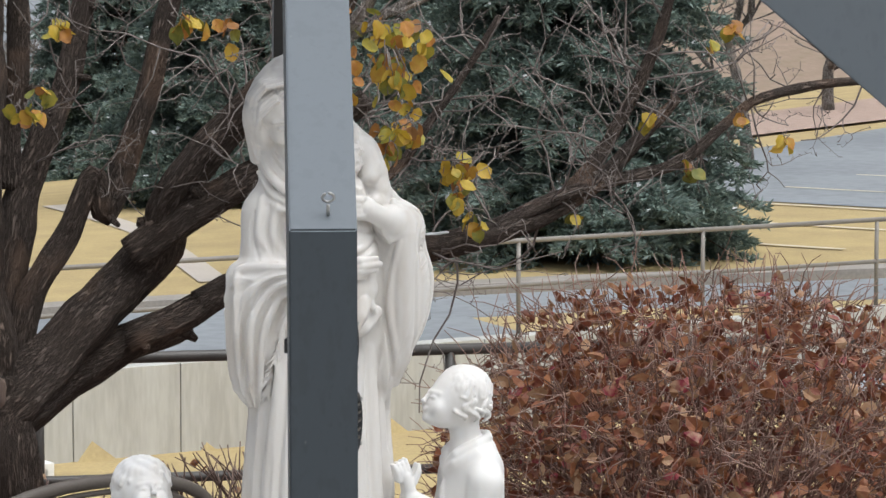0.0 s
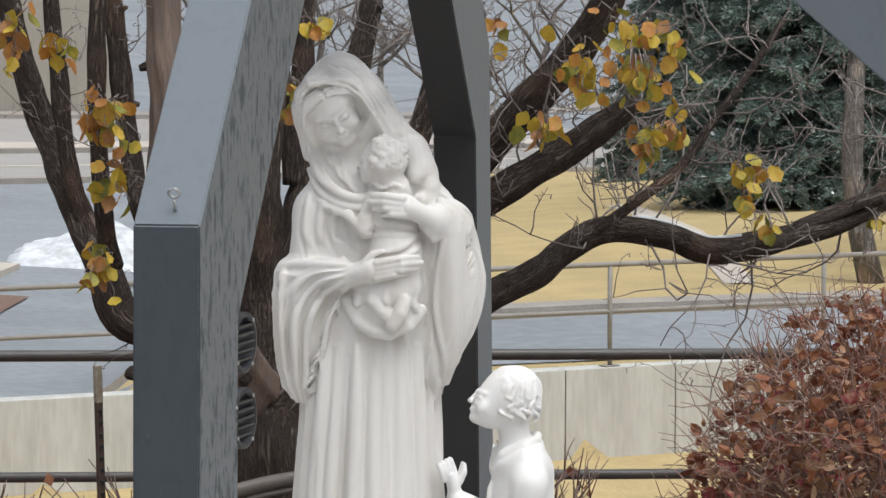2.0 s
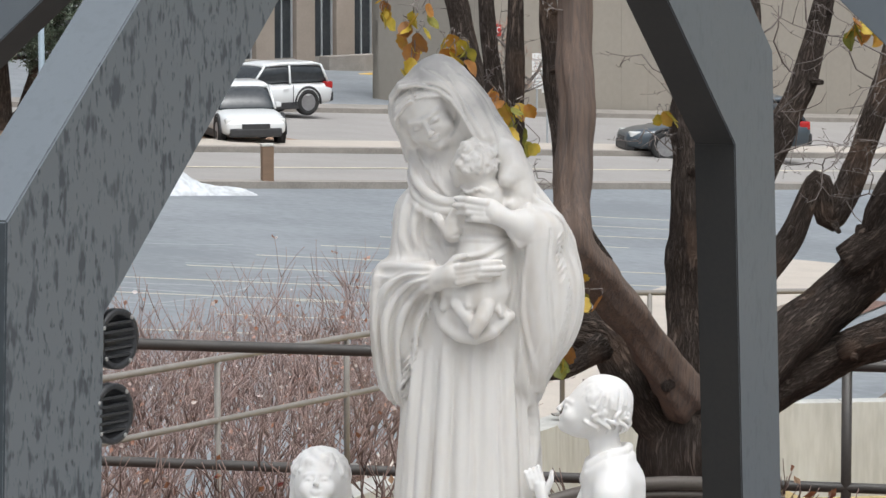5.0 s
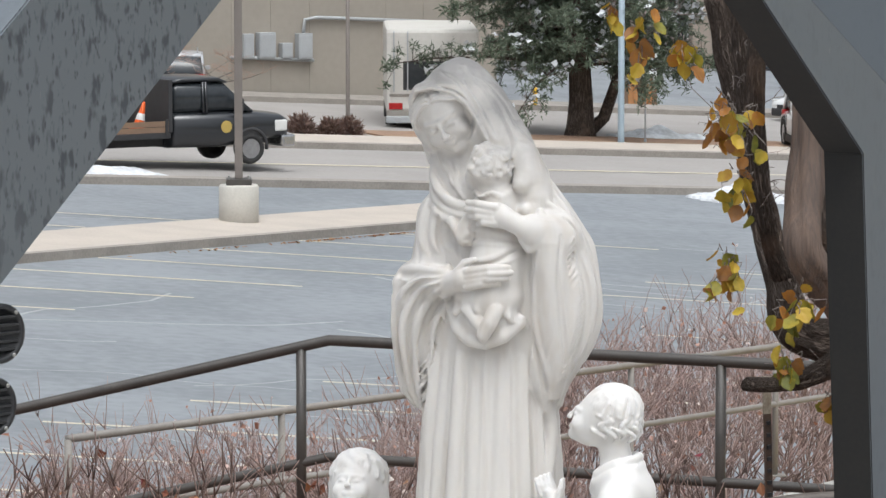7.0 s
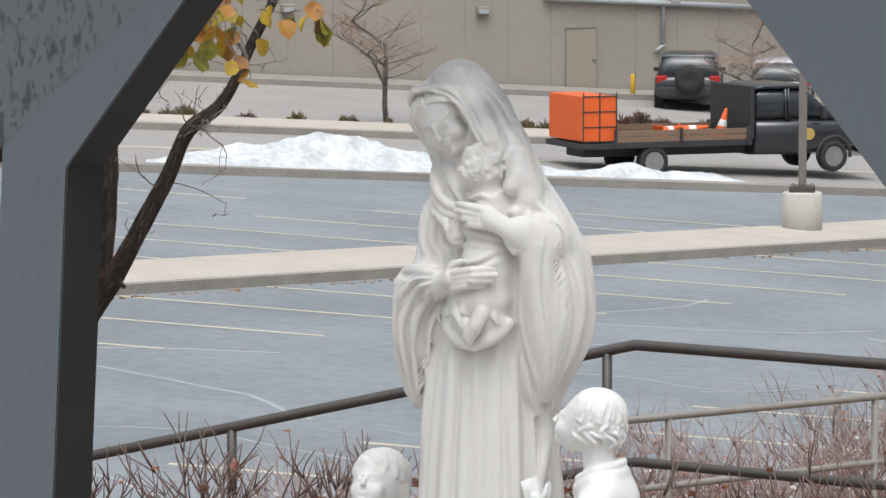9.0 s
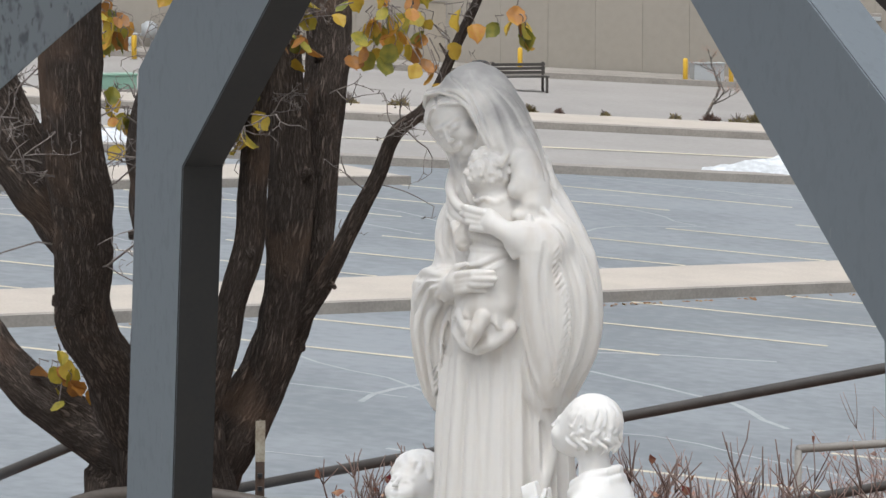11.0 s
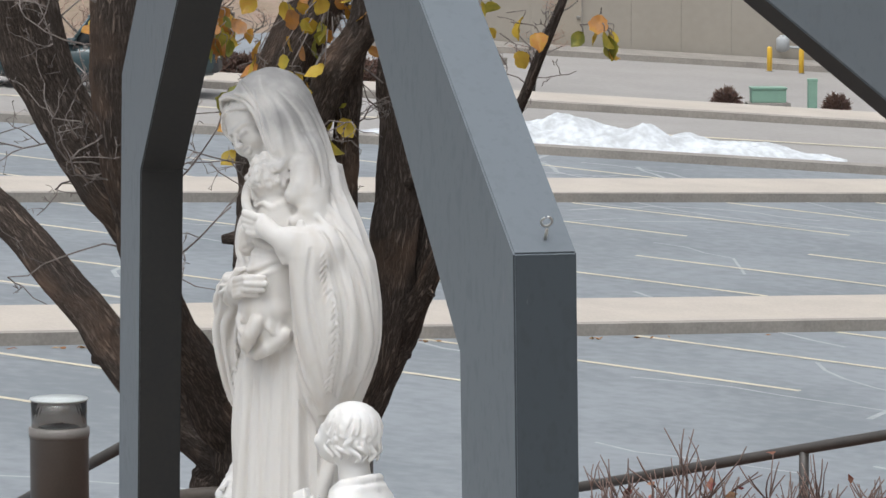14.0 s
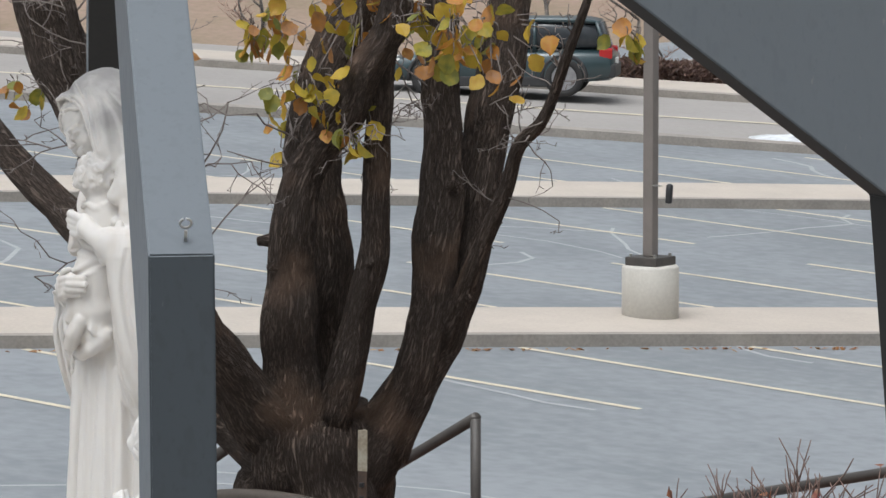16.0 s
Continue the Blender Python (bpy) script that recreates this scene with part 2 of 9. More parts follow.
def marble_mat(name, clean, dust, soot):
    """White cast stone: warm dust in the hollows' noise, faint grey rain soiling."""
    m, nt, bsdf = nodes_of(name)
    N, Lk = nt.nodes, nt.links
    pos = N.new("ShaderNodeNewGeometry").outputs["Position"]
    n1, n2 = N.new("ShaderNodeTexNoise"), N.new("ShaderNodeTexNoise")
    mp = N.new("ShaderNodeMapping")
    mp.inputs["Scale"].default_value = (14, 14, 2.5)
    Lk.new(pos, mp.inputs["Vector"])
    Lk.new(mp.outputs[0], n1.inputs["Vector"])
    n1.inputs["Scale"].default_value, n1.inputs["Detail"].default_value = 1.0, 3
    Lk.new(pos, n2.inputs["Vector"])
    n2.inputs["Scale"].default_value, n2.inputs["Detail"].default_value = 90.0, 3
    r = N.new("ShaderNodeMapRange")
    r.inputs["From Min"].default_value, r.inputs["From Max"].default_value = 0.5, 0.8
    Lk.new(n1.outputs["Fac"], r.inputs["Value"])
    mx = N.new("ShaderNodeMix")
    mx.data_type = "RGBA"
    mx.inputs[6].default_value, mx.inputs[7].default_value = (*clean, 1), (*dust, 1)
    Lk.new(r.outputs[0], mx.inputs[0])
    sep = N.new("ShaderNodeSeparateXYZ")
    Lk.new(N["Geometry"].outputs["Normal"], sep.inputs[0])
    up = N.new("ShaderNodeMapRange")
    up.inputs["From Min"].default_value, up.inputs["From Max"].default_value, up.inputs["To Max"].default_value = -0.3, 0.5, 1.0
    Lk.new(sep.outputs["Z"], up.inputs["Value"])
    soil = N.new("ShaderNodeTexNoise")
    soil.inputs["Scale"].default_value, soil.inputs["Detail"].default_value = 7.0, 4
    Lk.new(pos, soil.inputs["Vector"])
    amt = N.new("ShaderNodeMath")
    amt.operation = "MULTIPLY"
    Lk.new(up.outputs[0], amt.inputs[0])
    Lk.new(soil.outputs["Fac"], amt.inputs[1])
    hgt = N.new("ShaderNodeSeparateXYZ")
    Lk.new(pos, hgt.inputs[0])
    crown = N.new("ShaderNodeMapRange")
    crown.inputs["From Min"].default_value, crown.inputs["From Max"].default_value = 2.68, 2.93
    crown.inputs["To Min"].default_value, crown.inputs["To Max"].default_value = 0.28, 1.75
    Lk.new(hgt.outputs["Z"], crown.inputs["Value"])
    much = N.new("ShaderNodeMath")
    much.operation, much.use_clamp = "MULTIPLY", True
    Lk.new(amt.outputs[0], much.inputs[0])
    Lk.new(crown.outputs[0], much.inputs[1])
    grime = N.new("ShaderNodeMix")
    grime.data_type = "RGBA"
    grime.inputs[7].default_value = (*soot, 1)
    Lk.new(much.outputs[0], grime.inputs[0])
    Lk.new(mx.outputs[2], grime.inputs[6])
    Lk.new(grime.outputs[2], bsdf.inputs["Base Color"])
    bsdf.inputs["Roughness"].default_value = 0.62
    bsdf.inputs["Subsurface Weight"].default_value, bsdf.inputs["Subsurface Scale"].default_value = 0.2, 0.005
    bsdf.inputs["Subsurface Radius"].default_value = (1.0, 0.9, 0.75)
    b = N.new("ShaderNodeBump")
    b.inputs["Strength"].default_value, b.inputs["Distance"].default_value = 0.15, 0.0015
    Lk.new(n2.outputs["Fac"], b.inputs["Height"])
    Lk.new(b.outputs[0], bsdf.inputs["Normal"])
    return m


def glass_mat(name, tint=(1, 1, 1), rough=0.02):
    m, nt, bsdf = nodes_of(name)
    bsdf.inputs["Base Color"].default_value = (*tint, 1)
    bsdf.inputs["Transmission Weight"].default_value = 1.0
    bsdf.inputs["Roughness"].default_value, bsdf.inputs["IOR"].default_value = rough, 1.45
    return m


def plain(name, c, rough=0.5, metal=0.0):
    return mat(name, c, tuple(0.85 * v for v in c), rough=rough, metal=metal, scale=4, fine=40, mix=0.4, bump=0.05)


STEEL = paint_streaked("grey_canopy_paint", (0.128, 0.146, 0.163), (0.07, 0.08, 0.09), 0.12)
STEELS = paint_streaked("spotted_canopy_paint", (0.125, 0.140, 0.152), (0.045, 0.051, 0.057), 0.8)
# darker base colours than STEEL: outward post faces, then inward and under faces
OUTFACE = paint_streaked("dark_outer_face", (0.040, 0.049, 0.057), (0.028, 0.033, 0.037), 0.3)
SOFFIT = mat("dark_brown_inner_face", (0.020, 0.020, 0.0205), (0.028, 0.026, 0.024), rough=0.6, scale=6, fine=60, bump=0.1, spec=0.35)
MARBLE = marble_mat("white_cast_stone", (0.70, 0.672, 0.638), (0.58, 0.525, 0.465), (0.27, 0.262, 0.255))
CLEANSTONE = marble_mat("clean_white_cast_stone", (0.755, 0.738, 0.716), (0.70, 0.67, 0.635), (0.70, 0.69, 0.68))
RAIL = mat("dark_bronze_paint", (0.045, 0.041, 0.038), (0.075, 0.066, 0.058), rough=0.45, scale=9, fine=120, bump=0.1)
GALV = mat("weathered_rail_paint", (0.26, 0.245, 0.225), (0.20, 0.18, 0.16), rough=0.55, scale=7, fine=90)
ASPHALT = mat("parking_asphalt", (0.178, 0.192, 0.206), (0.248, 0.264, 0.28), rough=0.75, scale=0.35, fine=5, mix=0.5, bump=0.3, dist=0.008, sharp=0.16, stretch=(1.0, 1.0, 1))
ROAD = mat("street_asphalt", (0.272, 0.256, 0.242), (0.335, 0.315, 0.297), rough=0.9, scale=0.5, fine=10, bump=0.2)
CONC = mat("walk_concrete", (0.50, 0.445, 0.385), (0.41, 0.365, 0.318), rough=0.9, scale=1.2, fine=25, bump=0.2)
TERRACE = mat("terrace_concrete", (0.42, 0.408, 0.39), (0.345, 0.335, 0.32), rough=0.9, scale=1.2, fine=25, bump=0.2)
KERB = mat("kerb_concrete", (0.34, 0.31, 0.275), (0.225, 0.205, 0.185), rough=0.9, scale=2, fine=25, bump=0.25)
WALLC = mat("retaining_wall_concrete", (0.53, 0.53, 0.50), (0.40, 0.39, 0.36), rough=0.9, scale=2.2, fine=14, bump=0.25, stretch=(1.4, 1.4, 0.22), sharp=0.2)
GRASS = mat("dormant_grass", (0.46, 0.355, 0.165), (0.33, 0.25, 0.125), rough=0.95, scale=1.3, fine=22, bump=0.6, dist=0.03)
MULCH = mat("bark_mulch", (0.22, 0.135, 0.105), (0.11, 0.07, 0.055), rough=0.95, scale=9, fine=40, bump=0.9, dist=0.03)
STRIPE = mat("stall_line_paint", (0.67, 0.595, 0.45), (0.46, 0.42, 0.35), rough=0.8, scale=2.5, fine=30, mix=0.5)
PATCH = mat("crack_sealant", (0.40, 0.41, 0.42), (0.30, 0.31, 0.32), rough=0.75, scale=3, fine=20)
SNOW = mat("ploughed_snow", (0.66, 0.685, 0.71), (0.40, 0.41, 0.42), rough=0.75, scale=2.2, fine=8, mix=0.45, bump=0.7, dist=0.08, sharp=0.16)
STUCCO = mat("building_panel", (0.345, 0.312, 0.268), (0.308, 0.279, 0.238), rough=0.9, scale=0.4, fine=6, bump=0.15)
BARK = bark_mat("pear_bark", (0.128, 0.102, 0.088), (0.175, 0.132, 0.106), 1.0, True)
DEADWOOD = mat("stripped_wood", (0.185, 0.128, 0.098), (0.105, 0.082, 0.072), rough=0.88, scale=1.3, fine=5, mix=0.6, bump=0.9, dist=0.02, stretch=(18, 18, 1.6), sharp=0.2)
TWIG = mat("twig_bark", (0.12, 0.095, 0.085), (0.27, 0.235, 0.215), rough=0.85, scale=5, fine=50)


# ---- builders ----
def finish(name, bm, material, smooth=False):
    me = bpy.data.meshes.new(name)
    bm.to_mesh(me)
    bm.free()
    for m in (material if isinstance(material, (list, tuple)) else [material]):
        me.materials.append(m)
    if smooth:
        me.polygons.foreach_set("use_smooth", [True] * len(me.polygons))
    return me


def part(name, bm, material, parent, label="", smooth=False):
    ob = new(name, finish(name, bm, material, smooth))
    if parent is not None:
        ob.parent = parent
    if label:
        ob["label"] = label
    return ob


def thing(name, label, category, m=None, group="", kind=""):
    ob = new(name)
    if m is not None:
        ob.matrix_basis = m
    return tagged(ob, label, category, group, kind)


def single(name, bm, material, label, category="", group="", kind="", m=None, smooth=False):
    ob = new(name, finish(name, bm, material, smooth))
    if m is not None:
        ob.matrix_basis = m
    return tagged(ob, label, category, group, kind)


def add_box(bm, lo, hi, bevel=0.0, m=None):
    r = bmesh.ops.create_cube(bm, size=1)
    for v in r["verts"]:
        v.co = Vector([lo[i] + (v.co[i] + 0.5) * (hi[i] - lo[i]) for i in range(3)])
    if bevel:
        ed = list({e for v in r["verts"] for e in v.link_edges})
        got = bmesh.ops.bevel(bm, geom=ed, offset=bevel, segments=2, affect="EDGES", profile=0.6)
        vs = list({v for f in got["faces"] for v in f.verts} | {v for v in r["verts"] if v.is_valid})
    else:
        vs = r["verts"]
    if m is not None:
        bmesh.ops.transform(bm, matrix=m, verts=vs)
    return vs


def boxbm(lo, hi, bevel=0.0, m=None):
    bm = bmesh.new()
    add_box(bm, lo, hi, bevel, m)
    return bm


def add_lathe(bm, prof, n=24, m=None):
    """Surface of revolution about z through (radius, height) pairs."""
    rings = []
    for r, z in prof:
        rings.append([bm.verts.new((r * math.cos(2 * math.pi * i / n), r * math.sin(2 * math.pi * i / n), z)) for i in range(n)])
    for a, b in zip(rings, rings[1:]):
        for i in range(n):
            bm.faces.new((a[i], a[(i + 1) % n], b[(i + 1) % n], b[i]))
    bm.faces.new(rings[0][::-1])
    bm.faces.new(rings[-1])
    vs = [v for r in rings for v in r]
    if m is not None:
        bmesh.ops.transform(bm, matrix=m, verts=vs)
    return vs


def lathe(prof, n=24, m=None):
    bm = bmesh.new()
    add_lathe(bm, prof, n, m)
    return bm


def tube_data(pts, rad, n, V, Fc, wob=None, along=None, start=0.0):
    """Appends a swept tube to vertex and face lists."""
    P = [Vector(p) for p in pts]
    base = len(V)
    side = None
    for i, p in enumerate(P):
        d = (P[min(i + 1, len(P) - 1)] - P[max(i - 1, 0)])
        d = d.normalized() if d.length > 1e-9 else Vector((0, 0, 1))
        if side is None:
            side = d.orthogonal().normalized()
        side = (side - d * side.dot(d)).normalized()
        up = d.cross(side)
        for k in range(n):
            a = 2 * math.pi * k / n
            r = rad[i] * (1 if wob is None else wob(p, a, i))
            V.append(p + (side * math.cos(a) + up * math.sin(a)) * r)
            if along is not None:
                run = start + sum((P[j + 1] - P[j]).length for j in range(i)) if k == 0 else along[-1][2]
                along.append((start + rad[i] * math.cos(a), rad[i] * math.sin(a), run))
    for i in range(len(P) - 1):
        for k in range(n):
            a, b = base + i * n + k, base + i * n + (k + 1) % n
            Fc.append((a, b, b + n, a + n))
    Fc.append(tuple(range(base + n - 1, base - 1, -1)))
    e = base + (len(P) - 1) * n
    Fc.append(tuple(range(e, e + n)))


def raw(name, V, Fc, material, parent=None, label="", smooth=True, kind="", along=None):
    me = bpy.data.meshes.new(name)
    me.from_pydata([tuple(v) for v in V], [], Fc)
    for m in (material if isinstance(material, (list, tuple)) else [material]):
        me.materials.append(m)
    if smooth:
        me.polygons.foreach_set("use_smooth", [True] * len(me.polygons))
    if along:
        at = me.attributes.new("along", "FLOAT_VECTOR", "POINT")
        at.data.foreach_set("vector", [c for v in along for c in v])
    ob = new(name, me)
    if parent is not None:
        ob.parent = parent
    if label:
        ob["label"] = label
    if kind:
        ob["kind"] = kind
    return ob


def pipe(name, pts, r, material, parent, label="", n=14):
    V, Fc = [], []
    tube_data(pts, [r] * len(pts), n, V, Fc)
    return raw(name, V, Fc, material, parent, label)


def spline(ctrl, per=6):
    """Catmull-Rom through (x, y, z, r) rows; returns points and radii."""
    C = [Vector(c) for c in ctrl]
    C = [2 * C[0] - C[1]] + C + [2 * C[-1] - C[-2]]
    out = []
    for i in range(1, len(C) - 2):
        for j in range(per):
            t = j / per
            a, b, c, d = C[i - 1], C[i], C[i + 1], C[i + 2]
            out.append(0.5 * ((2 * b) + (c - a) * t + (2 * a - 5 * b + 4 * c - d) * t * t + (3 * b - a - 3 * c + d) * t ** 3))
    out.append(C[-2])
    return [v.to_3d() for v in out], [max(v[3], 0.002) for v in out]


# ---- steel canopy over the statues ----
CX, CY = -0.058, 0.217
canopy = thing("shrine_canopy", "blue-grey painted steel four-legged canopy frame over white statues", "canopy", pose(CX, CY, 0))


def canopy_leg(az, ro, zo, ri, zi, lean, slope, w, paint=None, inner=None):
    """A square-cornered post that bends inwards into a rising rafter."""
    zb = -0.05
    prof = [(ro + lean * (zo - zb), zb), (ro, zo), (0.25, zo + slope * (ro - 0.25)), (0.25, zi + (inner or slope) * (ri - 0.25)), (ri, zi), (ri + lean * (zi - zb), zb)]
    bm = bmesh.new()
    vs = [[bm.verts.new((r, s, z)) for r, z in prof] for s in (-w / 2, w / 2)]
    n = len(prof)
    bm.faces.new(vs[0])
    bm.faces.new(vs[1][::-1])
    for i in range(n):
        bm.faces.new((vs[0][i], vs[0][(i + 1) % n], vs[1][(i + 1) % n], vs[1][i]))
    bmesh.ops.recalc_face_normals(bm, faces=bm.faces)
    bmesh.ops.bevel(bm, geom=list(bm.edges), offset=0.004, segments=2, affect="EDGES")
    bm.faces.ensure_lookup_table()
    # base colour by facing: outward post faces dark, inward and under faces darkest
    for f in bm.faces:
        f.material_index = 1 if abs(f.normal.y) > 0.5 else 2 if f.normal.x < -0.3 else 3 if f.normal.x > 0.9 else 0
    ob = part("leg", bm, [STEEL, paint or STEEL, SOFFIT, OUTFACE], canopy)
    ob.matrix_basis = pose(0, 0, 0, 0, 0, az)
    # small bolt with an eye on the outer shoulder
    d = Vector((-1, 0, slope)).normalized()
    nrm = Vector((slope, 0, 1)).normalized()
    p = Vector((ro, 0.012, zo)) + d * 0.05
    V, Fc = [], []
    tube_data([p - nrm * 0.01, p + nrm * 0.03], [0.004, 0.004], 8, V, Fc)
    c = p + nrm * 0.042 + d * 0.012
    ring = [c + (nrm * math.cos(a) + Vector((0, 1, 0)) * math.sin(a)) * 0.013 for a in [2 * math.pi * i / 14 for i in range(14)]]
    tube_data(ring, [0.0032] * 14, 6, V, Fc)
    h = raw("eye_bolt", V, Fc, ZINC, ob, "bright zinc eye bolt")
    return ob


ZINC = mat("zinc", (0.55, 0.55, 0.54), (0.35, 0.33, 0.30), rough=0.35, metal=0.9, scale=30, fine=200)
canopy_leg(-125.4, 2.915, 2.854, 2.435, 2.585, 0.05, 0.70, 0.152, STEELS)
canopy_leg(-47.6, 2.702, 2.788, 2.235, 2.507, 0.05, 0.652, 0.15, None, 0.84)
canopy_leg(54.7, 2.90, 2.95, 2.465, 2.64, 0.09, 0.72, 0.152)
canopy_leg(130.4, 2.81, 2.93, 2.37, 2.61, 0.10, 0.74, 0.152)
bm = bmesh.new()
add_lathe(bm, [(0.36, 4.15), (0.36, 4.75), (0.2, 4.95), (0.02, 4.98)], 4, pose(0, 0, 0, 0, 0, 5))
part("apex_block", bm, STEEL, canopy)

BLACKP = mat("black_cast_metal", (0.016, 0.017, 0.019), (0.03, 0.03, 0.032), rough=0.4, scale=20, fine=150)


def flood_lamp(p, az):
    """A round black accent lamp with a barred face, on a short bracket."""
    m = Matrix.Translation(Vector(p) - Vector((CX, CY, 0))) @ pose(0, 0, 0, 0, 0, az) @ pose(0, 0, 0, 0, 90, 0) @ Matrix.Scale(0.9, 4)
    bm = lathe([(0.035, -0.13), (0.06, -0.12), (0.075, -0.02), (0.082, -0.015), (0.082, 0.012), (0.068, 0.014), (0.066, 0.002), (0.01, 0.0)], 28)
    ob = part("floodlight", bm, BLACKP, canopy, "round black barred floodlight", True)
    ob.matrix_basis = m
    for i in range(5):
        x = -0.044 + i * 0.022
        h = math.sqrt(0.066 ** 2 - x * x)
        part("grille_bar", boxbm((x - 0.004, -h, 0.002), (x + 0.004, h, 0.013), 0.002), BLACKP, ob)
    for a in (0.6, 2.4, 4.2, 5.4):
        part("screw", lathe([(0.006, 0.0), (0.006, 0.016), (0.003, 0.018)], 8, pose(0.074 * math.cos(a), 0.074 * math.sin(a), 0)), ZINC, ob)
    part("bracket", boxbm((-0.02, -0.02, -0.17), (0.02, 0.02, -0.11), 0.004), BLACKP, ob)


flood_lamp((-1.37, -1.75, 2.52), -48)
flood_lamp((-1.39, -1.79, 2.345), -48)


# ---- white statues, each one solid cast mesh ----
class Clay:
    """A signed-distance block in which a figure is modelled, then skinned with quads."""

    def __init__(self, lo, hi, h):
        self.h, self.lo = h, np.array(lo, float)
        self.n = [int((hi[i] - lo[i]) / h) + 1 for i in range(3)]
        self.ax = [self.lo[i] + h * np.arange(self.n[i]) for i in range(3)]
        self.D = np.full(self.n, 1.0, np.float32)

    def block(self, lo, hi, pad):
        s = []
        for i in range(3):
            a = max(0, int((lo[i] - pad - self.lo[i]) / self.h))
            b = min(self.n[i], int((hi[i] + pad - self.lo[i]) / self.h) + 2)
            if b <= a:
                return None, None
            s.append(slice(a, b))
        g = np.meshgrid(*[self.ax[i][s[i]] for i in range(3)], indexing="ij", sparse=True)
        return tuple(s), g

    def join(self, s, d, k, cut=False):
        a = self.D[s]
        if cut:
            h = np.clip(0.5 - 0.5 * (d + a) / k, 0, 1)
            self.D[s] = a * (1 - h) - d * h + k * h * (1 - h)
        else:
            h = np.clip(0.5 + 0.5 * (a - d) / k, 0, 1)
            self.D[s] = a * (1 - h) + d * h - k * h * (1 - h)

    def cap(self, a, b, ra, rb=None, k=0.012, cut=False):
        rb = ra if rb is None else rb
        a, b = np.array(a, float), np.array(b, float)
        r = max(ra, rb)
        s, g = self.block(np.minimum(a, b) - r, np.maximum(a, b) + r, 2 * k + 3 * self.h)
        if s is None:
            return
        ab = b - a
        l2 = max(float(ab @ ab), 1e-12)
        t = np.clip(sum((g[i] - a[i]) * ab[i] for i in range(3)) / l2, 0, 1)
        d = np.sqrt(sum((g[i] - a[i] - t * ab[i]) ** 2 for i in range(3))) - (ra + (rb - ra) * t)
        self.join(s, d, k, cut)

    def path(self, pts, r, k=0.012, cut=False):
        """A swept round bar through the points, joined to the block as one piece."""
        P = [np.array(p, float) for p in pts]
        R = list(r) if isinstance(r, (list, tuple)) else [r] * len(P)
        m = max(R)
        s, g = self.block(np.min(P, 0) - m, np.max(P, 0) + m, 2 * k + 3 * self.h)
        if s is None:
            return
        d = None
        for a, b, ra, rb in zip(P, P[1:], R, R[1:]):
            ab = b - a
            t = np.clip(sum((g[i] - a[i]) * ab[i] for i in range(3)) / max(float(ab @ ab), 1e-12), 0, 1)
            e = np.sqrt(sum((g[i] - a[i] - t * ab[i]) ** 2 for i in range(3))) - (ra + (rb - ra) * t)
            d = e if d is None else np.minimum(d, e)
        self.join(s, d, k, cut)

    def ell(self, c, r, R=None, k=0.02, cut=False):
        c, r = np.array(c, float), np.array(r, float)
        m = float(max(r))
        s, g = self.block(c - m, c + m, 2 * k + 3 * self.h)
        if s is None:
            return
        q = [g[i] - c[i] for i in range(3)]
        if R is not None:
            q = [sum(R[j][i] * q[j] for j in range(3)) for i in range(3)]
        k0 = np.sqrt(sum((q[i] / r[i]) ** 2 for i in range(3)))
        k1 = np.sqrt(sum((q[i] / r[i] ** 2) ** 2 for i in range(3))) + 1e-9
        self.join(s, k0 * (k0 - 1.0) / k1, k, cut)

    def loft(self, zs, cx, cy, rx, ry, fold=None, k=0.03):
        m = max(max(rx), max(ry)) + 0.05
        s, g = self.block((min(cx) - m, min(cy) - m, zs[0]), (max(cx) + m, max(cy) + m, zs[-1]), 0.03)
        x, y, z = g
        zz = np.clip(z, zs[0], zs[-1])
        X, Y = x - np.interp(zz, zs, cx), y - np.interp(zz, zs, cy)
        A, B = np.interp(zz, zs, rx), np.interp(zz, zs, ry)
        rho = np.sqrt((X / A) ** 2 + (Y / B) ** 2)
        d = (rho - 1) * np.minimum(A, B) * 0.92
        if fold is not None:
            d = d - fold(np.arctan2(Y / B, X / A), z)
        over = np.maximum(zs[0] - z, z - zs[-1])
        d = np.maximum(d, over)
        self.join(s, d, k)

    def front(self, x, z, dy=0.0):
        """The y of the frontmost surface at (x, z), between the grid's columns."""
        u, v = (x - self.lo[0]) / self.h, (z - self.lo[2]) / self.h
        i, j = min(max(int(u), 0), self.n[0] - 2), min(max(int(v), 0), self.n[2] - 2)
        fu, fv = u - i, v - j
        col = self.D[i, :, j] * (1 - fu) * (1 - fv) + self.D[i + 1, :, j] * fu * (1 - fv) + self.D[i, :, j + 1] * (1 - fu) * fv + self.D[i + 1, :, j + 1] * fu * fv
        k = np.where(col < 0)[0]
        if not len(k) or k[0] == 0:
            return dy
        a, b = float(col[k[0] - 1]), float(col[k[0]])
        return float(self.ax[1][k[0] - 1]) + self.h * a / (a - b) + dy

    def flank(self, y, z, dx=0.0):
        """The x of the outermost surface on the +x side at (y, z)."""
        u, v = (y - self.lo[1]) / self.h, (z - self.lo[2]) / self.h
        i, j = min(max(int(u), 0), self.n[1] - 2), min(max(int(v), 0), self.n[2] - 2)
        fu, fv = u - i, v - j
        col = self.D[:, i, j] * (1 - fu) * (1 - fv) + self.D[:, i + 1, j] * fu * (1 - fv) + self.D[:, i, j + 1] * (1 - fu) * fv + self.D[:, i + 1, j + 1] * fu * fv
        k = np.where(col < 0)[0]
        if not len(k) or k[-1] == len(col) - 1:
            return dx
        a, b = float(col[k[-1]]), float(col[k[-1] + 1])
        return float(self.ax[0][k[-1]]) + self.h * a / (a - b) + dx

